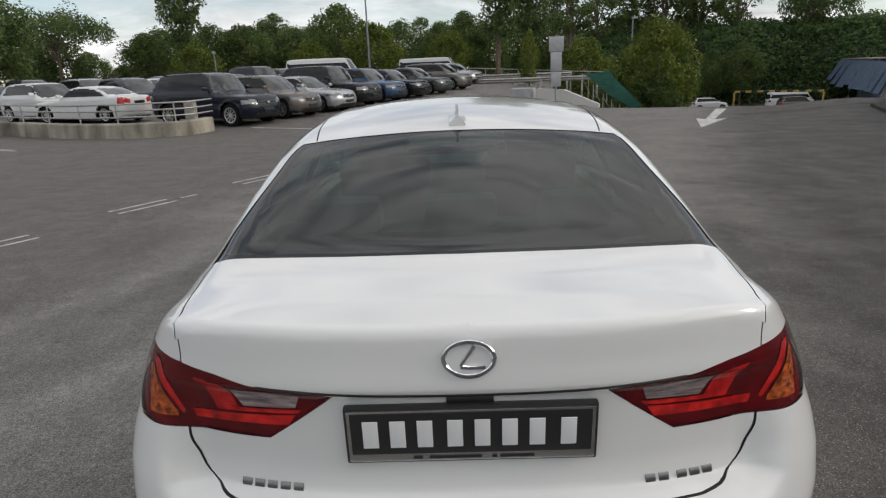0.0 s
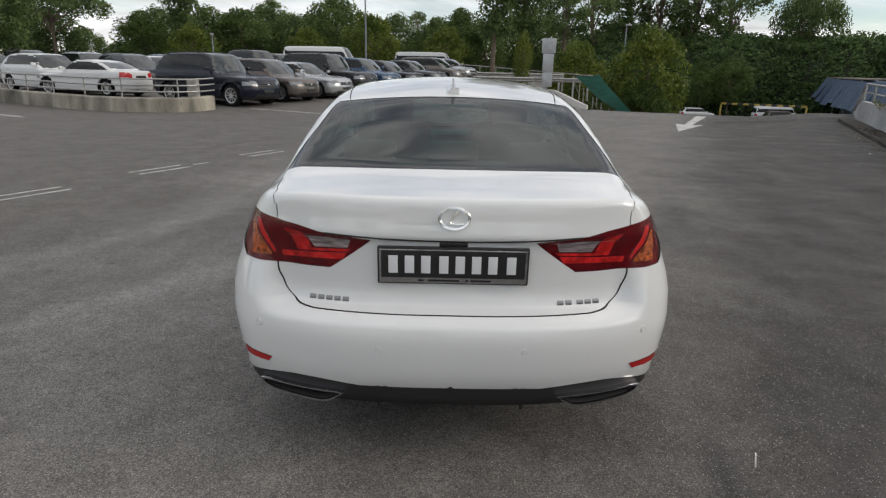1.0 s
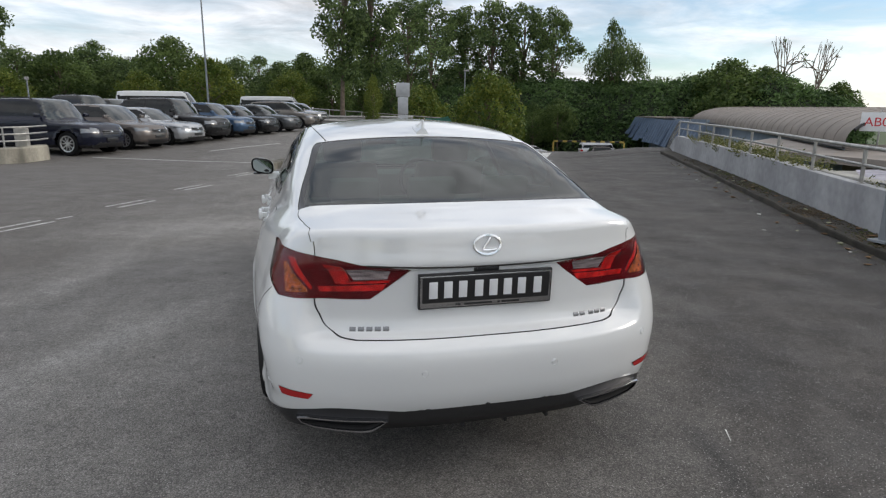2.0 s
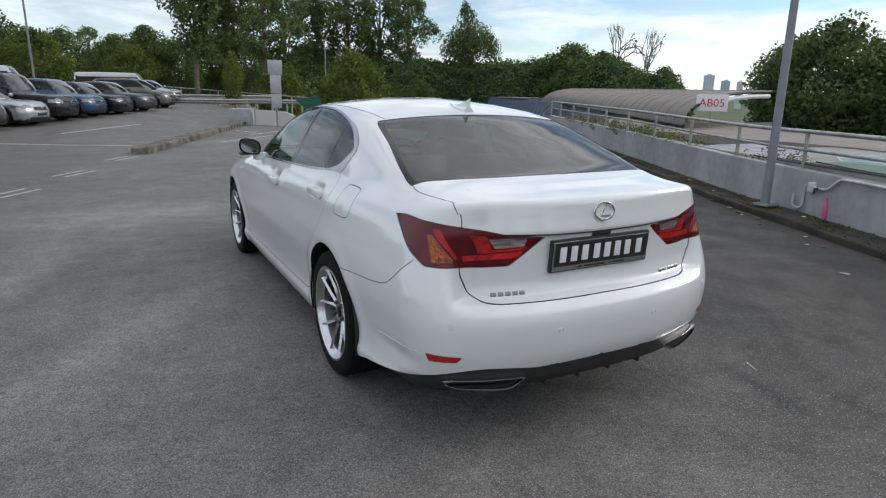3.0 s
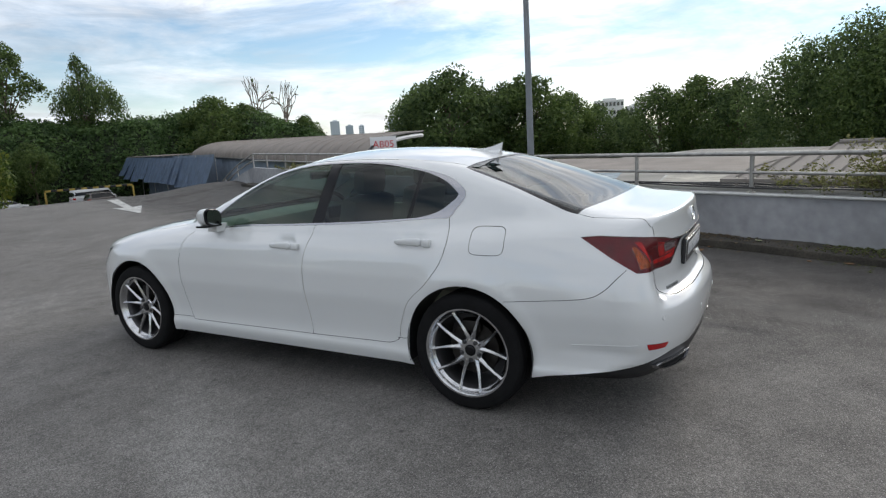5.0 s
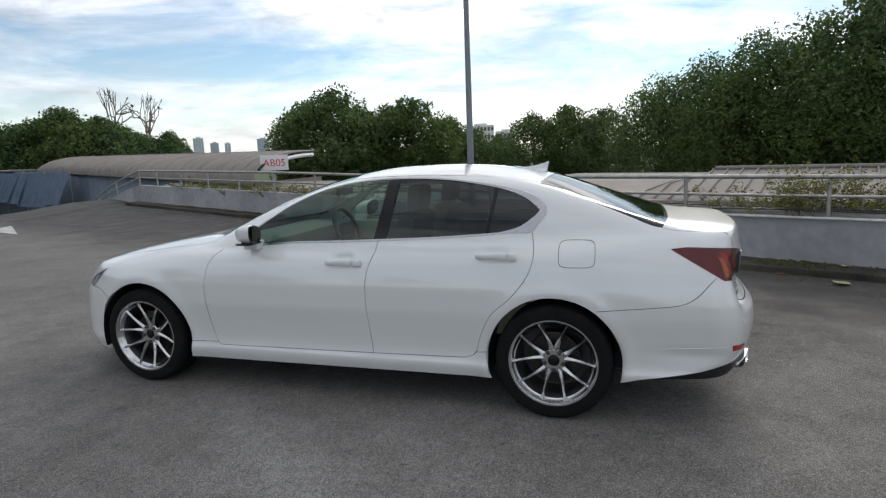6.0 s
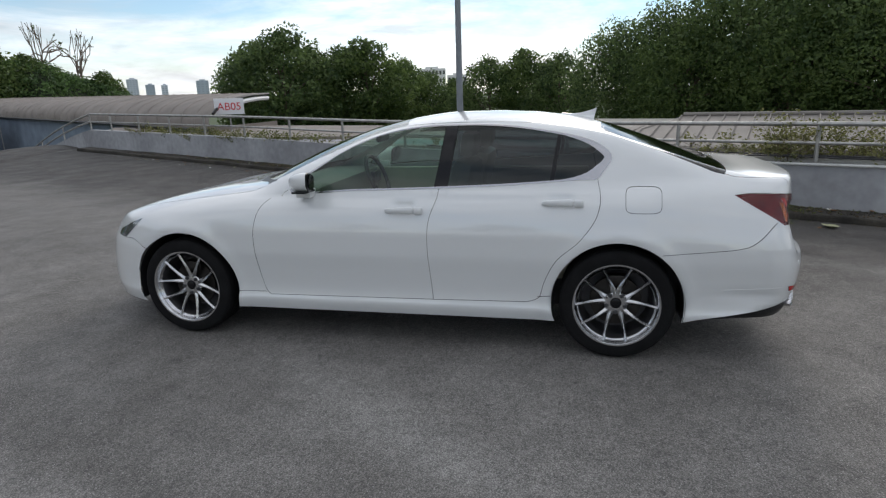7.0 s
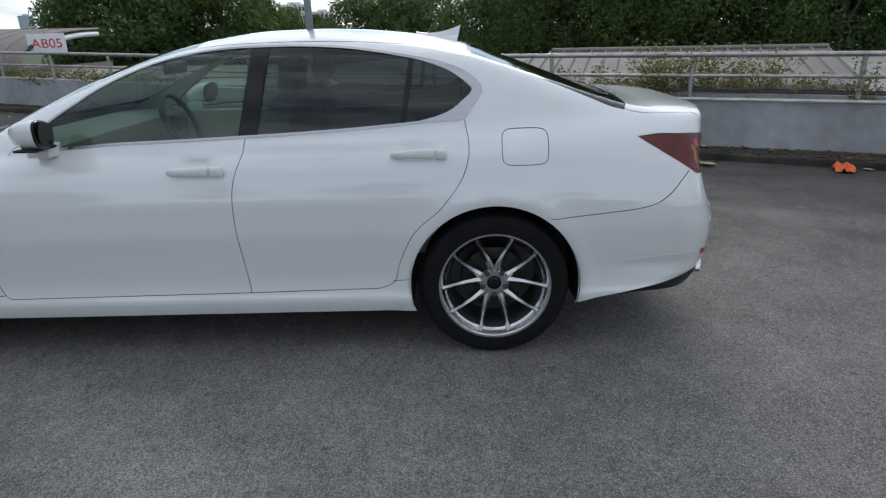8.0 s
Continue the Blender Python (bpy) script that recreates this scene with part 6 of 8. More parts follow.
def parked_field(kind):
    """Negative inside the outer skin of a parked vehicle whose nose stands at y = 0 and tail at y = -length."""
    L, W, hz, bz, rz, sb, st, re, tt, tz, gc, wr = KINDS[kind]
    hw, van = W / 2, kind == "van"
    plan = curve((0.0, 0.84), (0.04, 0.92), (0.10, 0.975), (0.25, 1.0), (0.75, 1.0), (0.92, 0.975), (1.0, 0.90))
    tuck = curve((gc, 0.06), (gc + 0.12, 0.015), (gc + 0.3, 0.0), (bz - 0.22, 0.0), (bz - 0.08, 0.02), (bz, 0.05), (bz + 0.3, 0.2))
    hood = curve((0.0, hz * 0.80), (0.05, hz * 0.885), (0.12, hz * 0.945), (sb, hz), (st, bz), (0.80, bz + 0.01), (0.93, tz), (1.0, tz - 0.03)) if not van else curve((0.0, hz * 0.9), (sb, hz), (1.0, bz))
    nose = curve((gc, -0.10), (gc + 0.12, -0.02), (0.5 * hz, 0.0), (0.66 * hz, -0.02), (0.80 * hz, -0.10), (hz, -0.32), (rz, -0.5))
    back = curve((gc, 0.12), (gc + 0.15, 0.02), (0.55, 0.0), (0.82 * tz, 0.03), (tz, 0.07), (rz, 0.07 + 0.5 * max(0.0, 0.98 - re) * L if kind in ("suv", "mpv", "van", "crossover") else 0.2))
    roof = curve((sb - 0.03, hz * 0.90), (sb, hz), ((sb + st) / 2, (hz + rz) / 2 + 0.03), (st, rz - 0.05), (st + 0.10, rz - 0.005), ((st + re) / 2, rz), (re - 0.06, rz - 0.02), (re, rz - 0.06), (tt, tz + 0.01), (tt + 0.05, tz - 0.1))
    wheels = (-0.185 * L, -0.80 * L)

    def field(x, y, z):
        x = np.abs(x)
        u = -y / L
        arch = sum(np.exp(-((np.hypot(y - w, z - wr) - wr - 0.06) / 0.05) ** 2) for w in wheels) * 0.016
        side = x - (hw * plan(u) - tuck(z) + arch - 0.012 * np.exp(-((z - 0.62 * bz) / 0.07) ** 2))
        top = z - (hood(u) - 0.05 * (x / hw) ** 4 + 0.012 * np.exp(-((x - 0.55 * hw) / 0.1) ** 2) * (u < sb))
        front = y - (nose(z) - 0.26 * (x / hw) ** 2.8)
        rear = (-L + back(z) + 0.18 * (x / hw) ** 3) - y
        low = np.maximum(smax(smax(smax(side, rear, 0.12), front, 0.14), top, 0.06), gc - z)
        up = np.maximum(z - bz, -0.05)
        lean = 0.14 if van else 0.40
        sides = x - (hw * 0.925 * plan(u) - lean * up - 0.20 * up * np.abs(up))
        shift = 0.045 * (x / hw) ** 2 * np.clip((st + 0.06 - u) / 0.1, 0, 1)
        ctop = z - (roof(u - shift) - 0.04 * (x / hw) ** 2)
        cab = np.maximum(np.maximum(smax(smax(sides, ctop, 0.09), rear, 0.10), front), np.maximum((u - tt - 0.02) * L, 0.75 * bz - z))
        return -smax(-low, -cab, 0.03)
    return field, hood, roof, wheels


SKINS = {}


def parked_skin(kind):
    """Meshes of a parked vehicle's outer skin, part by part, marched out from a line along its middle."""
    L, W, hz, bz, rz, sb, st, re, tt, tz, gc, wr = KINDS[kind]
    field, hood, roof, wheels = parked_field(kind)
    hw, z0, ya, yb = W / 2, 0.66 * bz, -0.62, -(L - 0.62)
    nose_rows, ends = np.linspace(math.pi / 2, 0, 25)[:-1], np.linspace(math.pi / 2, 0, 13)[:-1]
    ys = np.linspace(ya, yb, int((ya - yb) / 0.072))
    rows = [(ya, p) for p in nose_rows] + [(y, 0.0) for y in ys] + [(yb, -p) for p in ends[::-1]]
    angs = np.radians(np.concatenate([[-90, -80, -70, -61], np.linspace(-52, 9, 15), np.linspace(12, 76, 23), [83, 90]]))
    o, d = [], []
    for y, p in rows:
        for a in angs:
            o.append((0, y, z0))
            d.append((-math.cos(a) * math.cos(p), math.sin(p), math.sin(a) * math.cos(p)))
    o, d = np.array(o, float), np.array(d)
    lo, hi = np.zeros(len(o)), np.full(len(o), 2.6)
    for _ in range(24):
        mid = (lo + hi) / 2
        q = o + d * mid[:, None]
        out = field(q[:, 0], q[:, 1], q[:, 2]) > 0
        hi, lo = np.where(out, mid, hi), np.where(out, lo, mid)
    P = o + d * hi[:, None]
    e = 0.012
    N = np.stack([field(*(P + e * np.eye(3)[k]).T) - field(*(P - e * np.eye(3)[k]).T) for k in range(3)], 1)
    N /= np.maximum(np.linalg.norm(N, axis=1), 1e-9)[:, None]
    m = len(angs)
    F = np.array([(i * m + k, (i + 1) * m + k, (i + 1) * m + k + 1, i * m + k + 1) for i in range(len(rows) - 1) for k in range(m - 1)])
    C, nx = P[F].mean(1), np.abs(N[F].mean(1)[:, 0])
    x, y, z = np.abs(C[:, 0]), C[:, 1], C[:, 2]
    u, t = -y / L, np.clip((z - bz) / (rz - bz), 0, 1)
    left = N[F].mean(1)[:, 2] > -0.85
    got = {}

    def take(name, mask):
        got[name] = F[mask & left]
        left[mask] = False

    r_arch = np.minimum(np.hypot(y - wheels[0], z - wr), np.hypot(y - wheels[1], z - wr))
    arch = (r_arch < wr + 0.055) & (x > 0.55 * hw) & (z < bz)
    take("wheel_arch", arch & (u < 0.5))
    take("wheel_arch#rear", arch)
    tail = tt - 0.035 - (tt - re) * t if kind in ("saloon", "coupe") else re + 0.02 - 0.05 * t
    pane = (z > bz + 0.04) & (z < roof(u) - 0.085) & (nx > 0.55) & (u > sb + 0.05 + (st - sb) * t) & (u < tail)
    if kind == "van":
        pane &= (z > bz + 0.12) & (z < rz - 0.32)
    take("side_window", pane & (np.abs(u - (st + re) / 2 - 0.01) > 0.009))
    take("pillar", pane)
    take("windscreen", (nx < 0.62) & (u > sb + 0.012 + 0.02 * (x / hw) ** 2) & (u < st - 0.004 + 0.04 * (x / hw) ** 2) & (z > hood(u) + 0.015) & (x < 0.80 * hw))
    take("rear_window", (nx < 0.62) & (u > re + 0.012) & (z > tz + 0.05) & (z < rz - 0.09) & (x < 0.72 * hw))
    reach = 0.085 + (0.03 if kind in ("saloon", "coupe") else 0.0)
    take("headlamp", (u < reach) & (x > 0.50 * hw) & (z < hz * 0.80) & (z > hz * (0.66 + 0.4 * u)))
    take("tail_lamp", (u > 0.95) & (x > 0.50 * hw) & (z > tz * 0.72) & (z < tz * 0.92))
    take("grille", (u < 0.06) & (x < 0.42 * hw) & (z > hz * 0.60) & (z < hz * 0.735))
    take("air_intake", (u < 0.06) & (x < 0.62 * hw) & (z > gc + 0.03) & (z < gc + 0.15))
    take("sill_trim", z < gc + 0.07)
    take("body", np.ones(len(F), bool))
    meshes = {}
    split = ("side_window", "pillar", "headlamp", "tail_lamp", "wheel_arch", "wheel_arch#rear")
    for name, f in got.items():
        if not len(f):
            continue
        used, inv = np.unique(f, return_inverse=True)
        p, n, f = P[used].copy(), N[used], inv.reshape(-1, 4)
        flip = (np.cross(p[f[:, 2]] - p[f[:, 0]], p[f[:, 3]] - p[f[:, 1]]) * n[f].sum(1)).sum(1) < 0
        f[flip] = f[flip][:, ::-1]
        if "wheel_arch" in name:
            p[:, 0] *= 0.80
        sides = []
        for sx in (1, -1):
            sides.append((p * (sx, 1, 1), n * (sx, 1, 1), f if sx > 0 else f[:, ::-1]))
        groups = [[a] for a in sides] if name in split else [sides]
        meshes[name] = []
        for g_ in groups:
            off, fs = 0, []
            for a in g_:
                fs += (a[2] + off).tolist()
                off += len(a[0])
            allp, alln = np.vstack([a[0] for a in g_]), np.vstack([a[1] for a in g_])
            _, first, inv = np.unique(np.round(allp / 0.001).astype(np.int64), axis=0, return_index=True, return_inverse=True)
            loops = [list(dict.fromkeys(q)) for q in inv.ravel()[np.array(fs)].tolist()]
            me = bpy.data.meshes.new(name)
            me.from_pydata(allp[first].tolist(), [], [q for q in loops if len(q) > 2])
            me.polygons.foreach_set("use_smooth", [True] * len(me.polygons))
            me.normals_split_custom_set_from_vertices(alln[first].tolist())
            meshes[name].append(me)
    return meshes


WHEELS = {}


def parked(kind, name, mat, label, at, heading):
    """A parked vehicle, nose at +y in its own axes; at: the nose's middle on the ground; heading: degrees clockwise from +y."""
    L, W, hz, bz, rz, sb, st, re, tt, tz, gc, wr = KINDS[kind]
    car = thing(name, label, "van" if kind == "van" else "car", "parked cars" if kind != "van" else "white vans", (at[0], at[1], deck_z(*at) if len(at) == 2 else at[2]), -heading)
    if kind not in SKINS:
        SKINS[kind] = parked_skin(kind)
    looks = {"body": (mat, ""), "side_window": (SIDE_GLASS, "dark side windows"), "pillar": (GLOSSBLACK, ""), "windscreen": (GLASS_PARKED, "dark windscreen"), "rear_window": (GLASS_PARKED, "dark rear window"),
             "headlamp": (LAMP_CLEAR, "clear headlamp"), "tail_lamp": (REFLECTOR, "red tail lamp"), "grille": (BLACK, "dark radiator grille"), "air_intake": (BLACK, "dark lower air intake"), "sill_trim": (BLACK, "black lower trim"), "wheel_arch": (BLACK, "dark wheel arch")}
    for full, meshes in SKINS[kind].items():
        key = full.split("#")[0]
        for me in meshes:
            if not me.materials:
                me.materials.append(looks[key][0])
            q = new(key, me)
            q.parent = car
            q.material_slots[0].link = "OBJECT"
            q.material_slots[0].material = looks[key][0]
            if looks[key][1]:
                q["label"] = looks[key][1]
            if key == "grille":
                for z in (0.722, 0.665):
                    part("grille_bar", box_bm(-0.36 * W / 2, 0.36 * W / 2, -0.06, 0.004, hz * z - 0.008, hz * z + 0.008, 0.003), SATIN, q)
                part("badge", box_bm(-0.055, 0.055, -0.05, 0.010, hz * 0.64, hz * 0.71, 0.015), CHROME, q, "plain chrome badge")
    part("number_plate", box_bm(-0.25, 0.25, -0.03, 0.016, gc + 0.19, gc + 0.29, 0.004), PLATE_BLACK, car, "blank dark number plate")
    part("rear_plate", box_bm(-0.25, 0.25, -L - 0.012, -L + 0.05, tz * 0.70, tz * 0.70 + 0.1, 0.004), PLATE_BLACK, car, "blank dark number plate")
    if wr not in WHEELS:
        ty, ri, dr = road_wheel(wr)
        keep = []
        for nm, bm, mt in (("tyre", ty, RUBBER), ("rim", ri, RIM_GREY), ("drum", dr, BLACK)):
            ob = part(nm, bm, mt, angle=30)
            keep.append((nm, ob.data))
            bpy.data.objects.remove(ob)
        WHEELS[wr] = keep
    for sx in (-1, 1):
        mir = box_bm(-0.10, 0.10, -0.05, 0.06, -0.06, 0.07, 0.045, None, Matrix.Translation((sx * (W / 2 + 0.06), -(sb + 0.075) * L, bz + 0.07)))
        part("door_mirror", mir, mat, car)
        for s_ in (st + 0.045, (st + re) / 2 + 0.055):
            part("door_handle", box_bm(-0.02, 0.012, -0.09, 0.09, -0.012, 0.012, 0.006, None, Matrix.Translation((sx * (W / 2 - 0.005), -(s_ + 0.10) * L, bz - 0.13)) @ pose(0, 0, 0, 0, 0, 0 if sx > 0 else 180)), mat, car)
        for y in (-0.185 * L, -0.80 * L):
            wh = new("wheel")
            wh.parent = car
            wh.matrix_basis = pose(sx * (W / 2 - 0.125), y, wr, 0, 0, 0 if sx < 0 else 180)
            for nm, me in WHEELS[wr]:
                q = new(nm, me)
                q.parent = wh
    part("underbody", box_bm(-W * 0.36, W * 0.36, -L * 0.96, -L * 0.04, gc - 0.03, gc + 0.12, 0.02), BLACK, car)
    if kind in ("suv", "mpv"):
        for sx in (-1, 1):
            part("roof_rail", tube_bm([(sx * W * 0.31, -(st + 0.06) * L, rz - 0.05), (sx * W * 0.31, -(st + 0.09) * L, rz + 0.015), (sx * W * 0.31, -(re - 0.08) * L, rz + 0.005), (sx * W * 0.31, -(re - 0.04) * L, rz - 0.07)], 0.016, 6), BLACK, car)
    return car


NAVY, BROWN, SILV, BLK = paint("navy", (0.005, 0.007, 0.018), 0.0), paint("bronze_brown", (0.135, 0.118, 0.108)), paint("silver", (0.45, 0.46, 0.47), 0.6), paint("black", (0.010, 0.010, 0.011), 0.0)
BLUE, GREY, TAUPE, WHT = paint("steel_blue", (0.045, 0.085, 0.15)), paint("dark_grey", (0.075, 0.078, 0.08)), paint("taupe", (0.16, 0.145, 0.13)), paint("plain_white", (0.62, 0.63, 0.63), 0.0)


def park_rows():
    H = 115.0
    row = [("suv", NAVY, "dark navy parked sport utility vehicle"), ("crossover", BROWN, "bronze-brown parked crossover car"), ("saloon", SILV, "silver parked saloon car"), ("suv", BLK, "black parked sport utility vehicle"),
           ("crossover", BLUE, "steel-blue parked crossover car"), ("saloon", BLK, "black parked saloon car"), ("saloon", GREY, "dark grey parked saloon car"), ("mpv", TAUPE, "taupe parked people carrier")]
    noses = [(-6.2, 18.9), (-5.15, 21.0), (-4.1, 23.0), (-3.27, 24.9), (-2.3, 27.2), (-1.22, 29.2), (-0.08, 31.4), (1.1, 34.6)]
    for (kind, mat, label), p in zip(row, noses):
        parked(kind, "parked_car", mat, label, p, H)
    # the rows further back
    back = [("crossover", WHT, "white parked crossover car", (-14.93, 22.59), 118), ("mpv", NAVY, "dark navy parked people carrier", (-13.53, 26.45), 126), ("coupe", WHT, "white parked coupe with its tail to the lane", (-16.2, 22.6), 285),
            ("saloon", WHT, "white parked saloon car", (-13.12, 28.76), 126), ("saloon", GREY, "dark grey parked saloon car", (-11.97, 30.7), 126), ("mpv", SILV, "silver parked people carrier", (-16.68, 28.37), 126),
            ("saloon", WHT, "white parked saloon car", (-18.22, 31.45), 126), ("saloon", BLK, "black parked saloon car", (-10.67, 32.57), 126), ("suv", BLK, "black parked sport utility vehicle", (-9.6, 34.39), 126),
            ("saloon", SILV, "silver parked saloon car", (-21.22, 27.57), 126), ("mpv", GREY, "dark grey parked people carrier", (-21.98, 31.83), 126), ("crossover", TAUPE, "taupe parked crossover car", (-8.74, 36.16), 126),
            ("saloon", WHT, "white parked saloon car", (0.82, 37.88), 126), ("saloon", SILV, "silver parked saloon car", (1.89, 40.4), 126), ("saloon", BLUE, "steel-blue parked saloon car", (-15.06, 34.03), 126)]
    for kind, mat, label, at, h in back:
        parked(kind, "parked_car", mat, label, at, h)
    parked("van", "van", WHT, "white high-roof van behind the parked cars", (-5.9, 41.5), 96)
    parked("van", "van", WHT, "white high-roof van behind the parked cars", (1.1, 51.5), 96)
    parked("mpv", "parked_car", WHT, "white parked estate car in the lower yard", (35.2, 78.0, -4.36), 96)
    parked("van", "van", WHT, "white low van in the lower yard", (45.0, 76.0, -4.36), 96)
    parked("suv", "parked_car", BROWN, "bronze-brown parked vehicle in the lower yard", (42.5, 70.0, -4.36), 98)


park_rows()


# ---- planter wall, kerb, sign, lamp posts ----
def planter():
    line = smooth_line([(-19.5, 21.0), (-15.4, 18.5), (-12.4, 16.95), (-10.4, 16.15), (-8.8, 16.1), (-7.95, 16.55), (-7.62, 17.5)], 0.35)
    vs, fs = [], []
    prof = [(-0.015, -0.1), (-0.005, 0.20), (0.0, 0.40), (0.03, 0.44), (0.29, 0.44), (0.32, 0.40), (0.32, -0.1)]
    for i, p in enumerate(line):
        d = line[min(i + 1, len(line) - 1)] - line[max(i - 1, 0)]
        d = d / np.linalg.norm(d)
        u = np.array([-d[1], d[0]])
        for a, z in prof:
            q = p + u * a
            vs.append((q[0], q[1], deck_z(*p) + z))
    n = len(prof)
    for i in range(len(line) - 1):
        for k in range(n - 1):
            a = i * n + k
            fs.append((a, a + n, a + n + 1, a + 1))
    fs += [tuple(range(n)), tuple(range((len(line) - 1) * n, len(line) * n))[::-1]]
    w = link_mesh("low_wall", vs, fs, material("stained_tan_concrete", (0.27, 0.25, 0.205), rough=0.9, var=0.75, scale=1.6, fine=0.12, fscale=25.0, bump=0.3, bscale=60.0, streak=(1.0, 1.0, 0.3)))
    tagged(w, "curved low stained concrete kerb wall", "low wall", kind="structure")
    rail = thing("railing", "galvanised steel railing with bent ends on the low concrete wall", "railing")
    mid = [Vector((p[0] - 0.05, p[1] + 0.16, deck_z(*p) + 0.43)) for p in line]
    for h in (0.18, 0.37, 0.56):
        part("rail", tube_bm([p + Vector((0, 0, h)) for p in mid], 0.024, 8), STEEL, rail)
    for i in range(1, len(mid), 4):
        part("post", tube_bm([mid[i], mid[i] + Vector((0, 0, 0.58))], 0.024, 8), STEEL, rail)
    b = part("bollard", box_bm(-0.16, 0.16, -0.14, 0.14, 0.0, 0.95, 0.05), CONCRETE)
    b.matrix_basis = pose(-8.15, 17.15, deck_z(-8.15, 17.15))
    tagged(b, "pale concrete bollard block by the low wall", "bollard")


planter()


STONE = material("mossy_grey_kerb_stone", (0.125, 0.115, 0.092), rough=0.9, var=0.8, scale=3.0, fine=0.3, fscale=40.0, bump=0.4, bscale=60.0)


def kerb_island():
    rng = np.random.default_rng(5)
    a, b = Vector((-1.40, 13.1)), Vector((3.8, 28.0))
    d = (b - a).normalized()
    n, length = 15, (b - a).length
    isl = new("kerb_line")
    tagged(isl, "worn mossy concrete kerb between the lanes", "kerb", kind="structure")
    for i in range(n):
        s = length * (i + 0.5) / n
        p = a + d * s
        bm = box_bm(-0.19, 0.19, -length / n / 2 + 0.012, length / n / 2 - 0.012, -0.05, 0.17, 0.035)
        for v in bm.verts:
            if v.co.z > 0:
                v.co += Vector(rng.normal(size=3)) * 0.010
        k = part("kerb_stone", bm, STONE, isl, smooth=False)
        k.matrix_basis = pose(p.x, p.y, deck_z(p.x, p.y), 0, 0, -math.degrees(math.atan2(d.x, d.y)) + rng.normal() * 0.8)
    blk = part("concrete_block", box_bm(-0.42, 0.42, -0.35, 0.35, 0.0, 0.62, 0.03), PAINTWALL)
    blk.matrix_basis = pose(3.3, 26.7, deck_z(3.3, 26.7) - 0.02, 0, 0, -18) @ Matrix.Scale(1.2, 4)
    tagged(blk, "grey concrete block beside the kerb", "concrete block")
    vs = [(3.82, 26.09, -0.1), (6.11, 23.91, -0.1), (3.82, 26.09, 0.7), (4.86, 25.1, 0.64), (6.11, 23.91, 0.05), (3.95, 26.37, -0.1), (6.24, 24.18, -0.1), (3.95, 26.37, 0.7), (4.99, 25.38, 0.64), (6.24, 24.18, 0.05)]
    w = link_mesh("ramp_wall", vs, [(0, 1, 4, 3, 2), (5, 7, 8, 9, 6), (2, 3, 8, 7), (3, 4, 9, 8), (0, 2, 7, 5), (1, 6, 9, 4)], paint("render_white", (0.62, 0.60, 0.57), 0.0))
    tagged(w, "low pale rendered wall tapering beside the ramp", "wall", kind="structure")


kerb_island()


def traffic_sign():
    x, y = 4.40, 24.4
    s = thing("traffic_sign", "back of a grey metal sign board stack on a post", "traffic sign", at=(x, y, 0.0), turn=-6)
    part("post", tube_bm([(0, 0, 0), (0, 0, 2.84)], 0.042), POLEGREY, s)
    m = material("sign_back_aluminium", (0.42, 0.43, 0.44), rough=0.45, metal=0.6, var=0.1, scale=5.0)
    for w, z0, z1 in ((0.60, 2.20, 2.80), (0.46, 1.42, 2.18), (0.43, 0.80, 1.40)):
        part("board", box_bm(-w / 2, w / 2, -0.055, -0.04, z0, z1, 0.006), m, s, "plain grey sign board")


traffic_sign()


def lamp_post(x, y, z, h, r, label, heads=True):
    p = thing("lamp_post", label, "lamp post", at=(x, y, z))
    part("pole", tube_bm([(0, 0, 0), (0, 0, 0.9), (0, 0, h)], [r, r, r * 0.72], 20), POLEGREY, p)
    part("base_plate", box_bm(-r * 2, r * 2, -r * 2, r * 2, 0, 0.03, 0.005), POLEGREY, p)
    if heads:
        for sx in (-1, 0, 1):
            part("arm", tube_bm([(0, 0, h - 0.05), (sx * 0.25, -0.12 * (sx == 0), h + 0.03), (sx * 0.42, -0.3 * (sx == 0), h + 0.05)], 0.03, 8), POLEGREY, p)
            part("floodlight", box_bm(-0.20, 0.20, -0.16, 0.16, -0.05, 0.05, 0.025, None, Matrix.Translation((sx * 0.55, -0.35 * (sx == 0), h + 0.02)) @ pose(0, 0, 0, -20 * (sx == 0), sx * 25, 0)), BLACK, p, "black floodlight head")
    return p


lamp_post(5.93, 2.25, 0.07, 4.35, 0.056, "tall grey steel lamp post by the parapet")
x_, y_ = spot(-5.7, 54)
lamp_post(x_, y_, 0.2, 10.5, 0.08, "tall slim grey lamp post among the parked cars", False)
x_, y_ = 17.6, 60.0
q_ = lamp_post(x_, y_, -4.4, 10.3, 0.08, "short pale street lamp by the bank", False)
part("lantern", box_bm(-0.1, 0.45, -0.10, 0.10, 10.2, 10.36, 0.03), STEEL, q_)
x_, y_ = spot(-18.9, 52)
q_ = lamp_post(x_, y_, 0.2, 3.4, 0.06, "short garden lamp post behind the parked cars", False)
part("lantern", box_bm(-0.12, 0.12, -0.12, 0.12, 3.35, 3.55, 0.03), STEEL, q_)


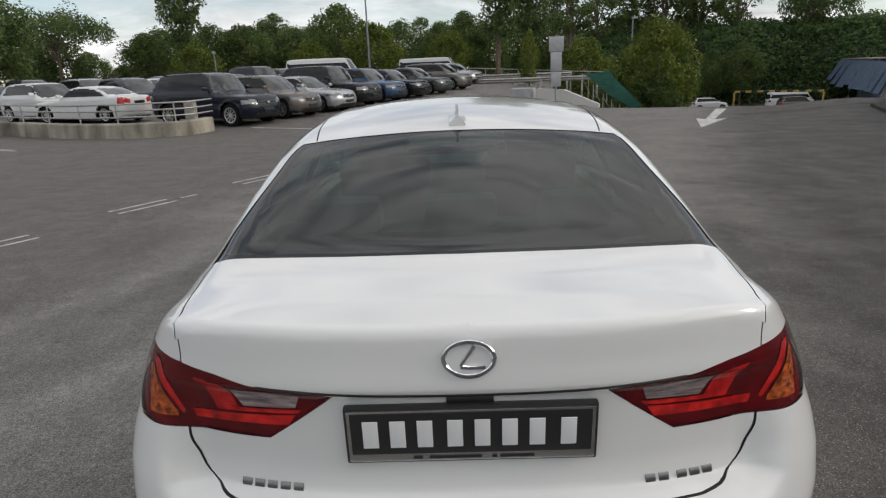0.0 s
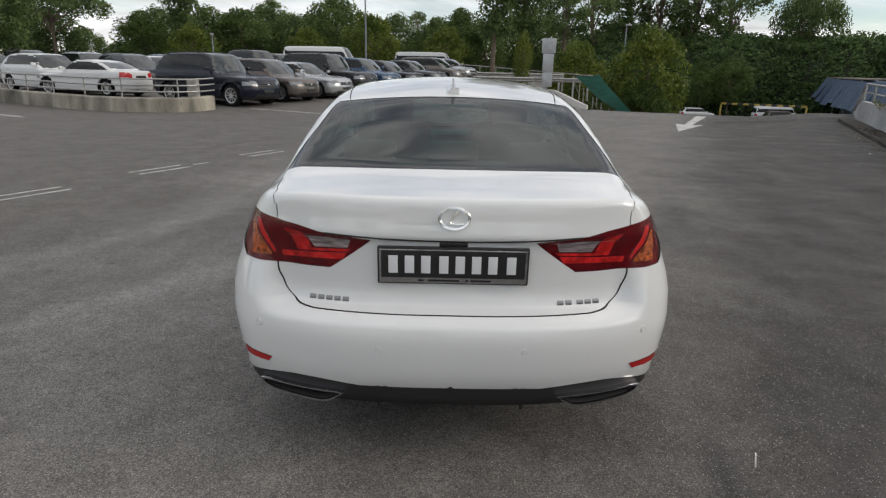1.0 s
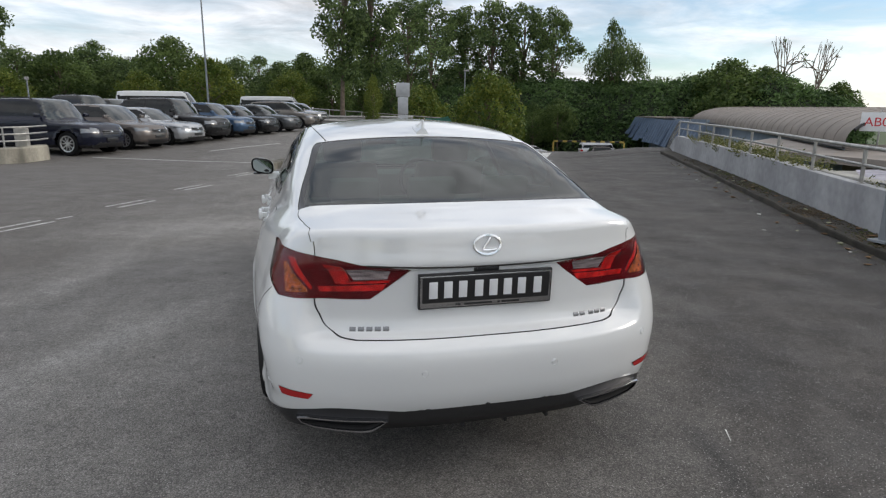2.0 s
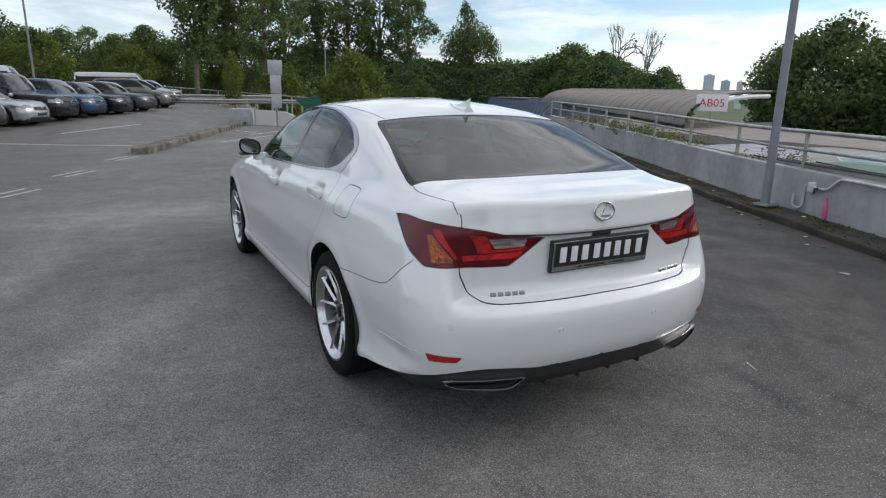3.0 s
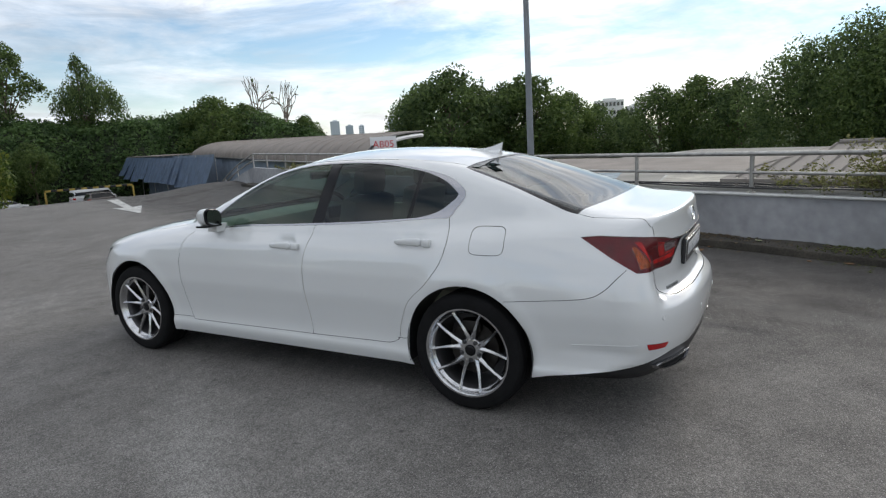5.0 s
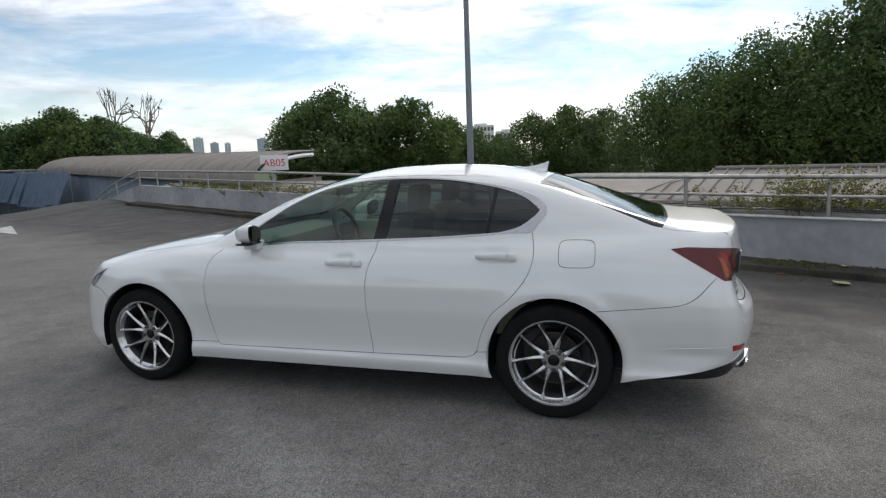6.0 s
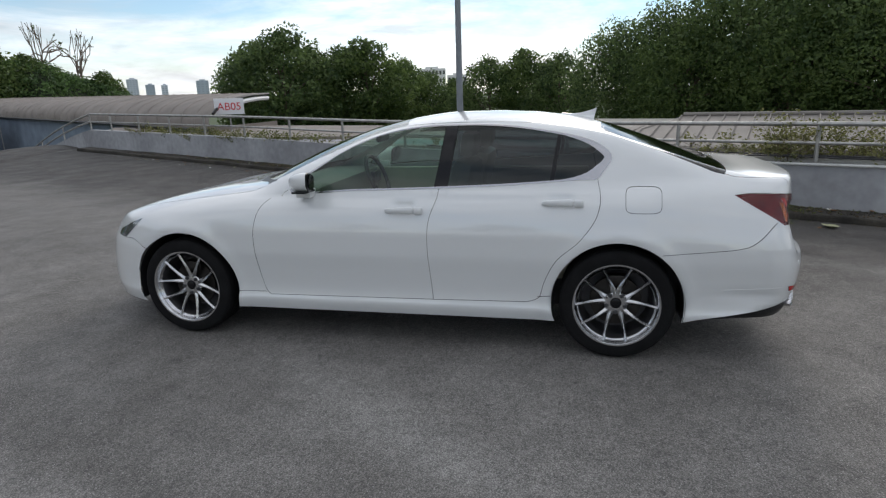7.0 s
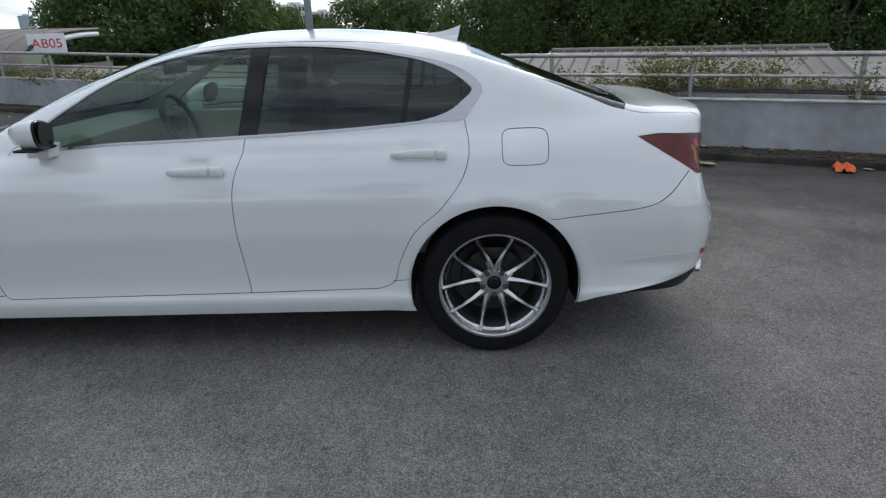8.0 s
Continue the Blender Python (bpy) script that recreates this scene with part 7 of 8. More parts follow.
# pipe, tap and bottle at the foot of the lamp post
def pipe_work():
    p = thing("water_pipe", "thin bent white-grey water pipe on the parapet wall", "pipe")
    wx = lambda y: wall_x(y) - 0.035
    white = material("white_pipe_plastic", (0.55, 0.55, 0.53), rough=0.5, var=0.2, scale=8.0)
    part("pipe", tube_bm([(wx(1.62), 1.62, 0.40), (wx(1.45), 1.45, 0.40), (wx(1.38), 1.38, 0.42), (wx(1.24), 1.24, 0.54), (wx(1.18), 1.18, 0.565), (wx(1.0), 1.0, 0.57), (wx(-6.0), -6.0, 0.59)], 0.017, 8), white, p)
    part("pipe", tube_bm([(wx(1.98), 1.98, 0.27), (wx(1.98), 1.98, 0.13), (wx(1.94), 1.94, 0.10), (wx(1.84), 1.84, 0.10), (wx(1.80), 1.80, 0.13), (wx(1.78), 1.78, 0.42)], 0.016, 8), white, p)
    part("valve", box_bm(-0.03, 0.03, -0.05, 0.05, -0.06, 0.06, 0.015, None, Matrix.Translation((wx(1.66), 1.66, 0.40))), white, p, "white valve box")
    part("tap", tube_bm([(wx(1.55), 1.55, 0.40), (wx(1.55) - 0.08, 1.55, 0.40), (wx(1.55) - 0.09, 1.55, 0.34)], 0.016, 8), BLACK, p, "black tap")
    b = part("bottle", lathe_bm([(0.0, 0.0), (0.026, 0.0), (0.030, 0.008), (0.030, 0.15), (0.013, 0.19), (0.013, 0.235), (0.018, 0.237), (0.018, 0.26), (0.0, 0.262)], 16, "z"), material("pink_plastic", (0.62, 0.10, 0.28), rough=0.35, coat=0.3))
    b.matrix_basis = pose(wall_x(1.28) - 0.16, 1.28, 0.085)
    tagged(b, "pink plastic bottle standing on the kerb", "bottle")


pipe_work()


# ---- roofs past the parapet ----
PALE = material("faded_roof_screed", (0.27, 0.262, 0.235), rough=0.85, var=0.22, scale=0.5, fine=0.1, fscale=20.0)
BROWNROOF = material("weathered_brown_roof", (0.235, 0.205, 0.18), rough=0.8, var=0.18, scale=0.8, fine=0.1, fscale=25.0)
SHEDROOF = material("grey_brown_sheet_roof", (0.215, 0.195, 0.175), rough=0.8, var=0.16, scale=0.7, fine=0.06, fscale=20.0)
BLUETARP = material("blue_grey_tarpaulin", (0.085, 0.125, 0.19), rough=0.5, var=0.25, scale=1.5, bump=0.4, bscale=6.0)
BLUEWALL = material("blue_grey_wall", (0.20, 0.25, 0.31), rough=0.7, var=0.2, scale=1.0)
TEAL = material("teal_mesh_tarpaulin", (0.05, 0.36, 0.29), rough=0.6, var=0.25, scale=2.0, bump=0.4, bscale=5.0)


def along_wall(s, out, z=0.0):
    """A place s metres along the parapet's line and out metres past it."""
    d = Vector((math.sin(WALL_ANG), math.cos(WALL_ANG), 0))
    nrm = Vector((d.y, -d.x, 0))
    return Vector((WALL_A, 0, z)) + d * s + nrm * out


def on_roof(s, out, z=0.0):
    """A place on the flat roof: s metres along its edge and out metres in from it."""
    return Vector((5.10 + 0.371 * s + 0.928 * out, 0.928 * s - 0.371 * out, z))


def flat_roof():
    vs = [along_wall(-30, 0.2, -0.02), along_wall(14, 0.2, -0.02), along_wall(14, 24, -0.02), along_wall(-30, 24, -0.02)]
    vs += [v + Vector((0, 0, -4.4)) for v in vs]
    r = link_mesh("flat_roof", vs, [(0, 1, 2, 3), (0, 4, 5, 1), (1, 5, 6, 2), (2, 6, 7, 3), (3, 7, 4, 0)], PALE)
    tagged(r, "faded pale flat roof below the parapet", "roof", kind="structure")
    sea = material("faded_green_coating", (0.075, 0.15, 0.115), rough=0.8, var=0.45, scale=1.7)
    sky_ = material("faded_blue_coating", (0.25, 0.31, 0.35), rough=0.8, var=0.4, scale=1.7)
    aqua = material("faded_turquoise_coating", (0.19, 0.29, 0.29), rough=0.8, var=0.45, scale=1.7, fine=0.12, fscale=12.0)
    lav = material("faded_lilac_coating", (0.30, 0.29, 0.33), rough=0.8, var=0.4, scale=1.7, fine=0.12, fscale=12.0)
    cream = material("faded_cream_coating", (0.36, 0.34, 0.29), rough=0.8, var=0.4, scale=1.7, fine=0.12, fscale=12.0)
    whi = material("chalky_white_coating", (0.38, 0.39, 0.37), rough=0.8, var=0.4, scale=1.7)
    # panels: along from, along to, out from, out to, coating
    for k, (pts, mt, nm) in enumerate((
            (((8.6, 3.6), (9.0, 6.2), (7.6, 6.9), (6.2, 5.0), (5.9, 3.0)), sea, "faded green"), (((11.4, 8.0), (10.6, 9.5), (7.6, 8.4), (7.4, 7.0), (9.1, 6.4)), aqua, "faded turquoise"),
            (((9.0, 8.9), (7.4, 9.6), (6.2, 7.6), (7.1, 7.2)), sky_, "faded blue"), (((14.2, 5.4), (15.2, 8.2), (12.4, 8.6), (10.2, 6.4), (8.9, 3.9), (11.0, 4.0)), lav, "faded lilac"),
            (((4.6, 1.1), (5.6, 3.0), (5.9, 4.8), (4.9, 5.9), (2.4, 3.6), (1.6, 1.1)), whi, "chalky white"), (((1.0, 1.2), (1.9, 3.6), (0.4, 4.4), (-3.0, 3.0), (-3.4, 1.2)), sea, "faded green"),
            (((4.0, 6.2), (5.4, 9.0), (2.0, 9.4), (0.6, 6.0)), cream, "cream"), (((-4.4, 1.4), (-3.6, 4.0), (-7.6, 4.4), (-8.4, 1.4)), aqua, "faded turquoise"))):
        z = -0.016 + 0.0015 * (k % 3)
        v = [on_roof(a, b, z) for a, b in pts]
        tagged(link_mesh("roof_coating", v, [tuple(range(len(v)))], mt), nm + " patch of coating on the flat roof", "roof coating", kind="structure")
        # a pale joint strip round the patch
        e = v + v[:1]
        for p, q in list(zip(e, e[1:]))[k % 2::3]:
            d_ = (q - p).normalized()
            u = Vector((-d_.y, d_.x, 0)) * 0.035
            o = Vector((0, 0, 0.006))
            tagged(link_mesh("roof_joint", [p - u + o, q - u + o, q + u + o, p + u + o], [(0, 1, 2, 3)], whi), "chalky white joint strip on the flat roof", "roof coating", kind="structure")
    # the low brown roof along the far side
    eave = [on_roof(2.2, 10.1, 0.03), on_roof(13.0, 9.9, 0.03), on_roof(17.5, 8.3, 0.03), on_roof(27.0, 5.4, 0.05)]
    ridge = [on_roof(2.0, 14.2, 0.17), on_roof(14.5, 14.0, 0.20), on_roof(22.0, 13.0, 0.24), on_roof(33.0, 10.0, 0.26)]
    far = [p + Vector((5, -2.0, -0.5)) for p in ridge]
    vs = eave + ridge + far + [e + Vector((-0.02, 0, -0.3)) for e in eave]
    r = link_mesh("long_roof", vs, [(k, k + 1, k + 5, k + 4) for k in range(3)] + [(k + 4, k + 5, k + 9, k + 8) for k in range(3)] + [(k, k + 12, k + 13, k + 1) for k in range(3)], BROWNROOF)
    tagged(r, "long low weathered brown roof", "roof", kind="structure")


flat_roof()


def ribbed_shed():
    """A low hipped shed with a ribbed sheet roof."""
    shed = thing("shed", "low shed with a ribbed grey-brown sheet roof", "shed", at=(12.1, -4.6, 0), turn=-107)
    bm = bmesh.new()
    L, D, n = 8.2, 3.6, 22
    rows = []
    steps = [(k + f, up) for k in range(n) for f, up in ((0.0, 0.0), (0.84, 0.0), (0.88, 0.05), (0.95, 0.05), (0.99, 0.0))]
    for f, up in steps:
        x = -L / 2 + L * f / n
        e = max(0.0, min(1.0, (x + L / 2) / 1.5))
        rows.append([bm.verts.new((x, -D / 2, 0.20 + up)), bm.verts.new((x, -D / 2 + D * 0.92 * e, 0.20 + 0.56 * e + up)), bm.verts.new((x, D / 2 + 0.6, 0.50 + up * e))])
    for a, b in zip(rows, rows[1:]):
        bm.faces.new((a[0], b[0], b[1], a[1]))
        bm.faces.new((a[1], b[1], b[2], a[2]))
    part("sheet_roof", bm, SHEDROOF, shed, smooth=False)
    part("ridge_cap", tube_bm([(-L / 2 + 1.5, -D / 2 + D * 0.92, 0.80), (L / 2, -D / 2 + D * 0.92, 0.80)], 0.06, 8), SHEDROOF, shed)
    part("gutter", box_bm(-L / 2, L / 2, -D / 2 - 0.10, -D / 2 + 0.0, 0.10, 0.19, 0.02), SHEDROOF, shed)
    part("back_wall", box_bm(-L / 2 + 0.3, L / 2 - 0.3, D / 2 - 0.2, D / 2 - 0.1, -0.02, 0.45), CONCRETE, shed, "shadowed back wall")
    for i in range(6):
        x = -L / 2 + 0.5 + i * (L - 1) / 5
        part("post", tube_bm([(x, -D / 2 + 0.1, -0.02), (x, -D / 2 + 0.1, 0.22)], 0.03, 6), STEEL, shed)


ribbed_shed()


def barrel_canopy():
    can = thing("canopy", "long brown barrel-shaped canopy roof with an open end", "canopy")
    y0, length, n = 17.4, 58.0, 40
    ax = Vector((0.5, 0.866, 0))
    sec = [(21.6 + 5.5 * (1 - math.cos(t)), 0.30 + 1.62 * math.sin(t) ** 0.75) for t in np.linspace(0.0, math.pi / 2, 14)] + [(27.5, 1.94)]
    vs, fs = [], []
    for j in range(n + 1):
        s = length * j / n
        q = 1.0 if j < n - 4 else 1.0 - 0.05 * (j - n + 4) ** 2
        for x, z in sec:
            vs.append((x + ax.x * s, y0 + ax.y * s, 0.3 + 0.013 * s + (z - 0.3) * q))
    m = len(sec)
    for j in range(n):
        for k in range(m - 1):
            a = j * m + k
            fs.append((a, a + 1, a + m + 1, a + m))
    link_mesh("barrel_roof", vs, fs, BROWNROOF, can, True, "weathered brown curved roof")
    for j in range(1, n):
        pts = [Vector(vs[j * m + k]) + Vector((-0.01, 0, 0.006)) for k in range(m)]
        part("roof_seam", tube_bm(pts, 0.014, 5), BROWNROOF, can)
    edge = [Vector((x, y0 - 0.05, z - 0.06)) for x, z in sec[3:]]
    part("end_fascia", tube_bm(edge, 0.07, 8), BLACK, can, "black curved end edge")
    edge = [Vector((x + 0.25, y0 - 0.06, z - 0.26)) for x, z in sec[5:-1]]
    part("end_trim", tube_bm(edge, 0.11, 8), PLATE_WHITE, can, "white curved end trim")
    part("eave_edge", tube_bm([Vector(vs[j * m]) + Vector((-0.03, 0, -0.03)) for j in range(n + 1)], 0.07, 6), BLACK, can, "dark eave edge")
    b0, b1 = Vector((22.1, y0 + 0.4, 0)), Vector((22.1, y0, 0)) + ax * (length - 1)
    up = lambda p, z: p + Vector((0, 0, z))
    vs = [up(b0, 0.35), up(b1, 1.0), up(b1, -4.4), up(b0, -4.4), up(b0 + Vector((7, 0, 0)), 0.35), up(b0 + Vector((7, 0, 0)), -4.4)]
    link_mesh("side_wall", vs, [(0, 1, 2, 3)], BLUEWALL, can, False, "blue-grey side wall")
    link_mesh("end_wall", [vs[0], vs[4], vs[5], vs[3]], [(0, 1, 2, 3)], BROWNROOF, can, False, "brown end wall")
    # bay sign
    s = thing("bay_sign", "white sign with red letters beside the canopy", "sign", at=(22.7, 16.9, 0.07), turn=-55)
    part("board", box_bm(-0.68, 0.68, -0.03, 0.0, 0.86, 1.62, 0.008), PLATE_WHITE, s, "white sign board")
    part("stand", tube_bm([(0, 0.03, -0.1), (0, 0.03, 1.7)], 0.035), STEEL, s)
    t = bpy.data.curves.new("letters", "FONT")
    t.body, t.size, t.extrude, t.align_x = "AB05", 0.50, 0.004, "CENTER"
    tob = new("letters_source", t)
    dg = bpy.context.evaluated_depsgraph_get()
    me = bpy.data.meshes.new_from_object(tob.evaluated_get(dg))
    bpy.data.objects.remove(tob)
    me.materials.clear()
    me.materials.append(material("sign_red", (0.55, 0.02, 0.03), rough=0.5))
    q = new("letters", me)
    q.parent = s
    q.matrix_basis = pose(0, -0.036, 1.07, 90)
    q["label"] = "red letters"


barrel_canopy()


def tarp_building():
    """The low building past the ramp with tarpaulins hung from its roof."""
    b = thing("tarp_shed", "low brown-roofed building hung with blue tarpaulins", "building")
    a, c = Vector((52.0, 82.0, 0)), Vector((39.0, 48.5, 0))
    d = (c - a).normalized()
    u = Vector((d.y, -d.x, 0))
    top = []
    for p, z in ((a + u * 0.6, 1.35), (a.lerp(c, 0.45) + u * 0.6, 1.30)):
        top.append(p + Vector((0, 0, z)))
    vs = [top[0], top[1], top[1] - u * 5.0, top[0] - u * 5.0]
    vs = vs + [v - Vector((0, 0, 0.12)) for v in vs]
    link_mesh("flat_roof", vs, [(0, 1, 2, 3), (7, 6, 5, 4), (0, 4, 5, 1), (1, 5, 6, 2), (2, 6, 7, 3), (3, 7, 4, 0)], BROWNROOF, b, False, "brown flat roof")
    vs, fs = [], []
    p0, p1 = a - u * 1.2, c - u * 1.2
    vs = [p0 + Vector((0, 0, 1.15)), p1 + Vector((0, 0, 1.1)), p1 + Vector((0, 0, -4.4)), p0 + Vector((0, 0, -4.4)), p0 - u * 6 + Vector((0, 0, 1.15)), p0 - u * 6 + Vector((0, 0, -4.4))]
    link_mesh("wall", vs, [(0, 1, 2, 3), (0, 3, 5, 4)], BLUEWALL, b, False, "blue-grey wall")
    rng = np.random.default_rng(9)
    L = (c - a).length
    s, k = 0.0, 0
    while s < L - 0.5:
        w = rng.uniform(2.4, 3.8)
        vs, fs, n, m = [], [], 9, 8
        drop = rng.uniform(2.2, 3.2)
        slant = rng.uniform(0.5, 0.9) if k < 4 else 0.35
        for i in range(n):
            for j in range(m):
                t = j / (m - 1)
                q = a + d * (s + w * i / (n - 1) - slant * 1.6 * t) + u * (0.65 + 0.18 * math.sin(i * 1.7 + k) * t + 1.1 * t)
                vs.append((q.x, q.y, 1.2 - drop * t - 0.01 * s))
        for i in range(n - 1):
            for j in range(m - 1):
                e = i * m + j
                fs.append((e, e + m, e + m + 1, e + 1))
        link_mesh("tarpaulin", vs, fs, BLUETARP, b, True, "creased blue-grey tarpaulin")
        s += w * 0.93
        k += 1
    for i in range(7):
        q = a + d * (i * L / 6) + u * 0.35
        part("post", tube_bm([q + Vector((0, 0, -4.4)), q + Vector((0, 0, 1.2))], 0.04, 6), STEEL, b)


tarp_building()


def green_tarp():
    t = thing("green_tarpaulin", "sagging teal tarpaulin slung on a low frame beside the ramp", "tarpaulin")
    a, b, across = Vector((7.6, 34.2, 1.20)), Vector((13.4, 45.5, -1.45)), Vector((1.4, -0.25, 0.12))
    vs, fs, n, m = [], [], 14, 7
    for i in range(n):
        f = i / (n - 1)
        for j in range(m):
            g_ = j / (m - 1)
            p = a.lerp(b, f) + across * (g_ * (1 - 0.25 * f))
            vs.append((p.x, p.y, p.z - 0.12 * math.sin(math.pi * f) - 0.12 * math.sin(math.pi * g_) + 0.04 * math.sin(9 * f + 3 * g_)))
    for i in range(n - 1):
        for j in range(m - 1):
            e = i * m + j
            fs.append((e, e + m, e + m + 1, e + 1))
    link_mesh("sheet", vs, fs, TEAL, t, True)
    for f in (0.0, 0.2, 0.4, 0.6, 0.8, 1.0):
        p = a.lerp(b, f) - Vector((0.05, 0, 0.30 * math.sin(math.pi * f)))
        part("stake", tube_bm([(p.x, p.y, -4.4), p], 0.03, 6), STEEL, t)
        q = a.lerp(b, min(1.0, f + 0.12))
        part("cross_wire", tube_bm([p - Vector((0, 0, 0.25)), (q.x, q.y, q.z - 0.9)], 0.02, 5), STEEL, t)


green_tarp()


def far_rails():
    """Steel crash rails and fence past the end of the car rows."""
    for y, x0, x1, z in ((41.0, -0.6, 5.9, 0.36), (43.5, 6.3, 10.2, 0.32), (44.8, -0.2, 8.6, 0.60)):
        r = thing("crash_rail", "long pale galvanised crash rail", "crash rail", at=(0, 0, 0))
        bm = bmesh.new()
        sec = [(0, 0.34), (-0.08, 0.42), (0.0, 0.50), (-0.08, 0.58), (0, 0.66)]
        a = [bm.verts.new((x0, y + dy, z + dz)) for dy, dz in sec]
        b = [bm.verts.new((x1, y - 1.6 + dy, z + dz)) for dy, dz in sec]
        for k in range(4):
            bm.faces.new((a[k], a[k + 1], b[k + 1], b[k]))
        part("beam", bm, STEEL, r, smooth=False)
        for i in range(5):
            f = i / 4
            x = x0 + (x1 - x0) * f
            yy = y - 1.6 * f
            part("post", box_bm(x - 0.06, x + 0.06, yy + 0.01, yy + 0.12, z - 0.9, z + 0.7, 0.01), STEEL, r)
    f = thing("fence", "grey steel fence in front of the bank", "fence")
    along = lambda f_: Vector((1.6 + 10.4 * f_, 51.0 - 4.6 * f_, 0.75 - 0.4 * f_))
    for h in (0.55, 1.05):
        part("rail", tube_bm([along(0) + Vector((0, 0, h)), along(1) + Vector((0, 0, h - 0.3))], 0.04, 6), STEEL, f)
    for k in range(9):
        p = along(k / 8)
        part("post", tube_bm([p + Vector((0, 0, -1.6)), p + Vector((0, 0, 1.07 - 0.3 * k / 8))], 0.04, 6), STEEL, f)


far_rails()


def height_bars():
    yel = material("yellow_barrier_paint", (0.40, 0.29, 0.06), rough=0.6, var=0.3, scale=4.0)
    w, n = 7.4, 15
    b = thing("height_barrier", "long yellow and black height barrier in the lower yard", "barrier", at=(30.6, 57.0, -4.36), turn=-30)
    for i in range(n):
        part("beam_piece", box_bm(-w / 2 + w * i / n, -w / 2 + w * (i + 1) / n - 0.004, -0.08, 0.08, 2.95, 3.13, 0.01), yel if i % 2 == 0 else BLACK, b)
    for x in (-w / 2, w / 2):
        part("post", box_bm(x - 0.08, x + 0.08, -0.06, 0.06, 0, 2.94, 0.01), yel, b)


height_bars()


# ---- distant buildings ----
def tower(az, el0, el1, w_deg, dist, mat, label, floors, bays):
    x, y = spot(az, dist)
    z1 = EYE0.z + dist * math.tan(radians(el1))
    w = dist * radians(w_deg)
    t = thing("tower_block", label, "building", at=(x, y, -4.4), turn=-az)
    h = z1 + 4.4
    part("wall", box_bm(-w / 2, w / 2, -w * 0.3, w * 0.3, 0, h, 0.2), mat, t, smooth=False)
    part("roof_plant", box_bm(-w * 0.2, w * 0.25, -w * 0.1, w * 0.2, h, h * 1.04, 0.1), mat, t, smooth=False)
    # far windows take a pale colour that stands for haze
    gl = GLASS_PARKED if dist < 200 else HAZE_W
    fh = (h - max(0.0, h * 0.2)) / floors
    for j in range(floors):
        for i in range(bays):
            part("window", box_bm(-w / 2 + w * (i + 0.2) / bays, -w / 2 + w * (i + 0.8) / bays, -w * 0.3 - 0.12, -w * 0.3 - 0.02, h - fh * (j + 0.75), h - fh * (j + 0.3)), gl, t, smooth=False)


# Distance haze is put into the colours of the far towers and windows.
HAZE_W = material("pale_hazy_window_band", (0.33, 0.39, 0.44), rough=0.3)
HAZE_A = material("hazed_pale_tower", (0.58, 0.62, 0.66), rough=0.6, var=0.08, scale=0.05)
HAZE_B = material("hazed_blue_tower", (0.42, 0.48, 0.53), rough=0.5, var=0.08, scale=0.05)
CREAM = material("cream_flats", (0.66, 0.66, 0.64), rough=0.7, var=0.06, scale=0.2)
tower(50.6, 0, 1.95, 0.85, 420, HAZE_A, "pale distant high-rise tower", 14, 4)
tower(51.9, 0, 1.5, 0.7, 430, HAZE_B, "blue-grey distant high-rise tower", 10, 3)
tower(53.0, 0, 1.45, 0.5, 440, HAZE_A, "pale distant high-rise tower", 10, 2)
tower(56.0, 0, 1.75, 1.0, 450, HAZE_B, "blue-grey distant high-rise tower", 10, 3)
tower(75.3, 0, 2.3, 2.6, 160, CREAM, "cream block of flats behind the trees", 5, 8)
tower(77.6, 0, 1.7, 1.8, 150, CREAM, "cream block of flats behind the trees", 4, 5)
tower(29.8, 0, 3.75, 1.5, 150, CREAM, "white house behind the bank", 3, 3)


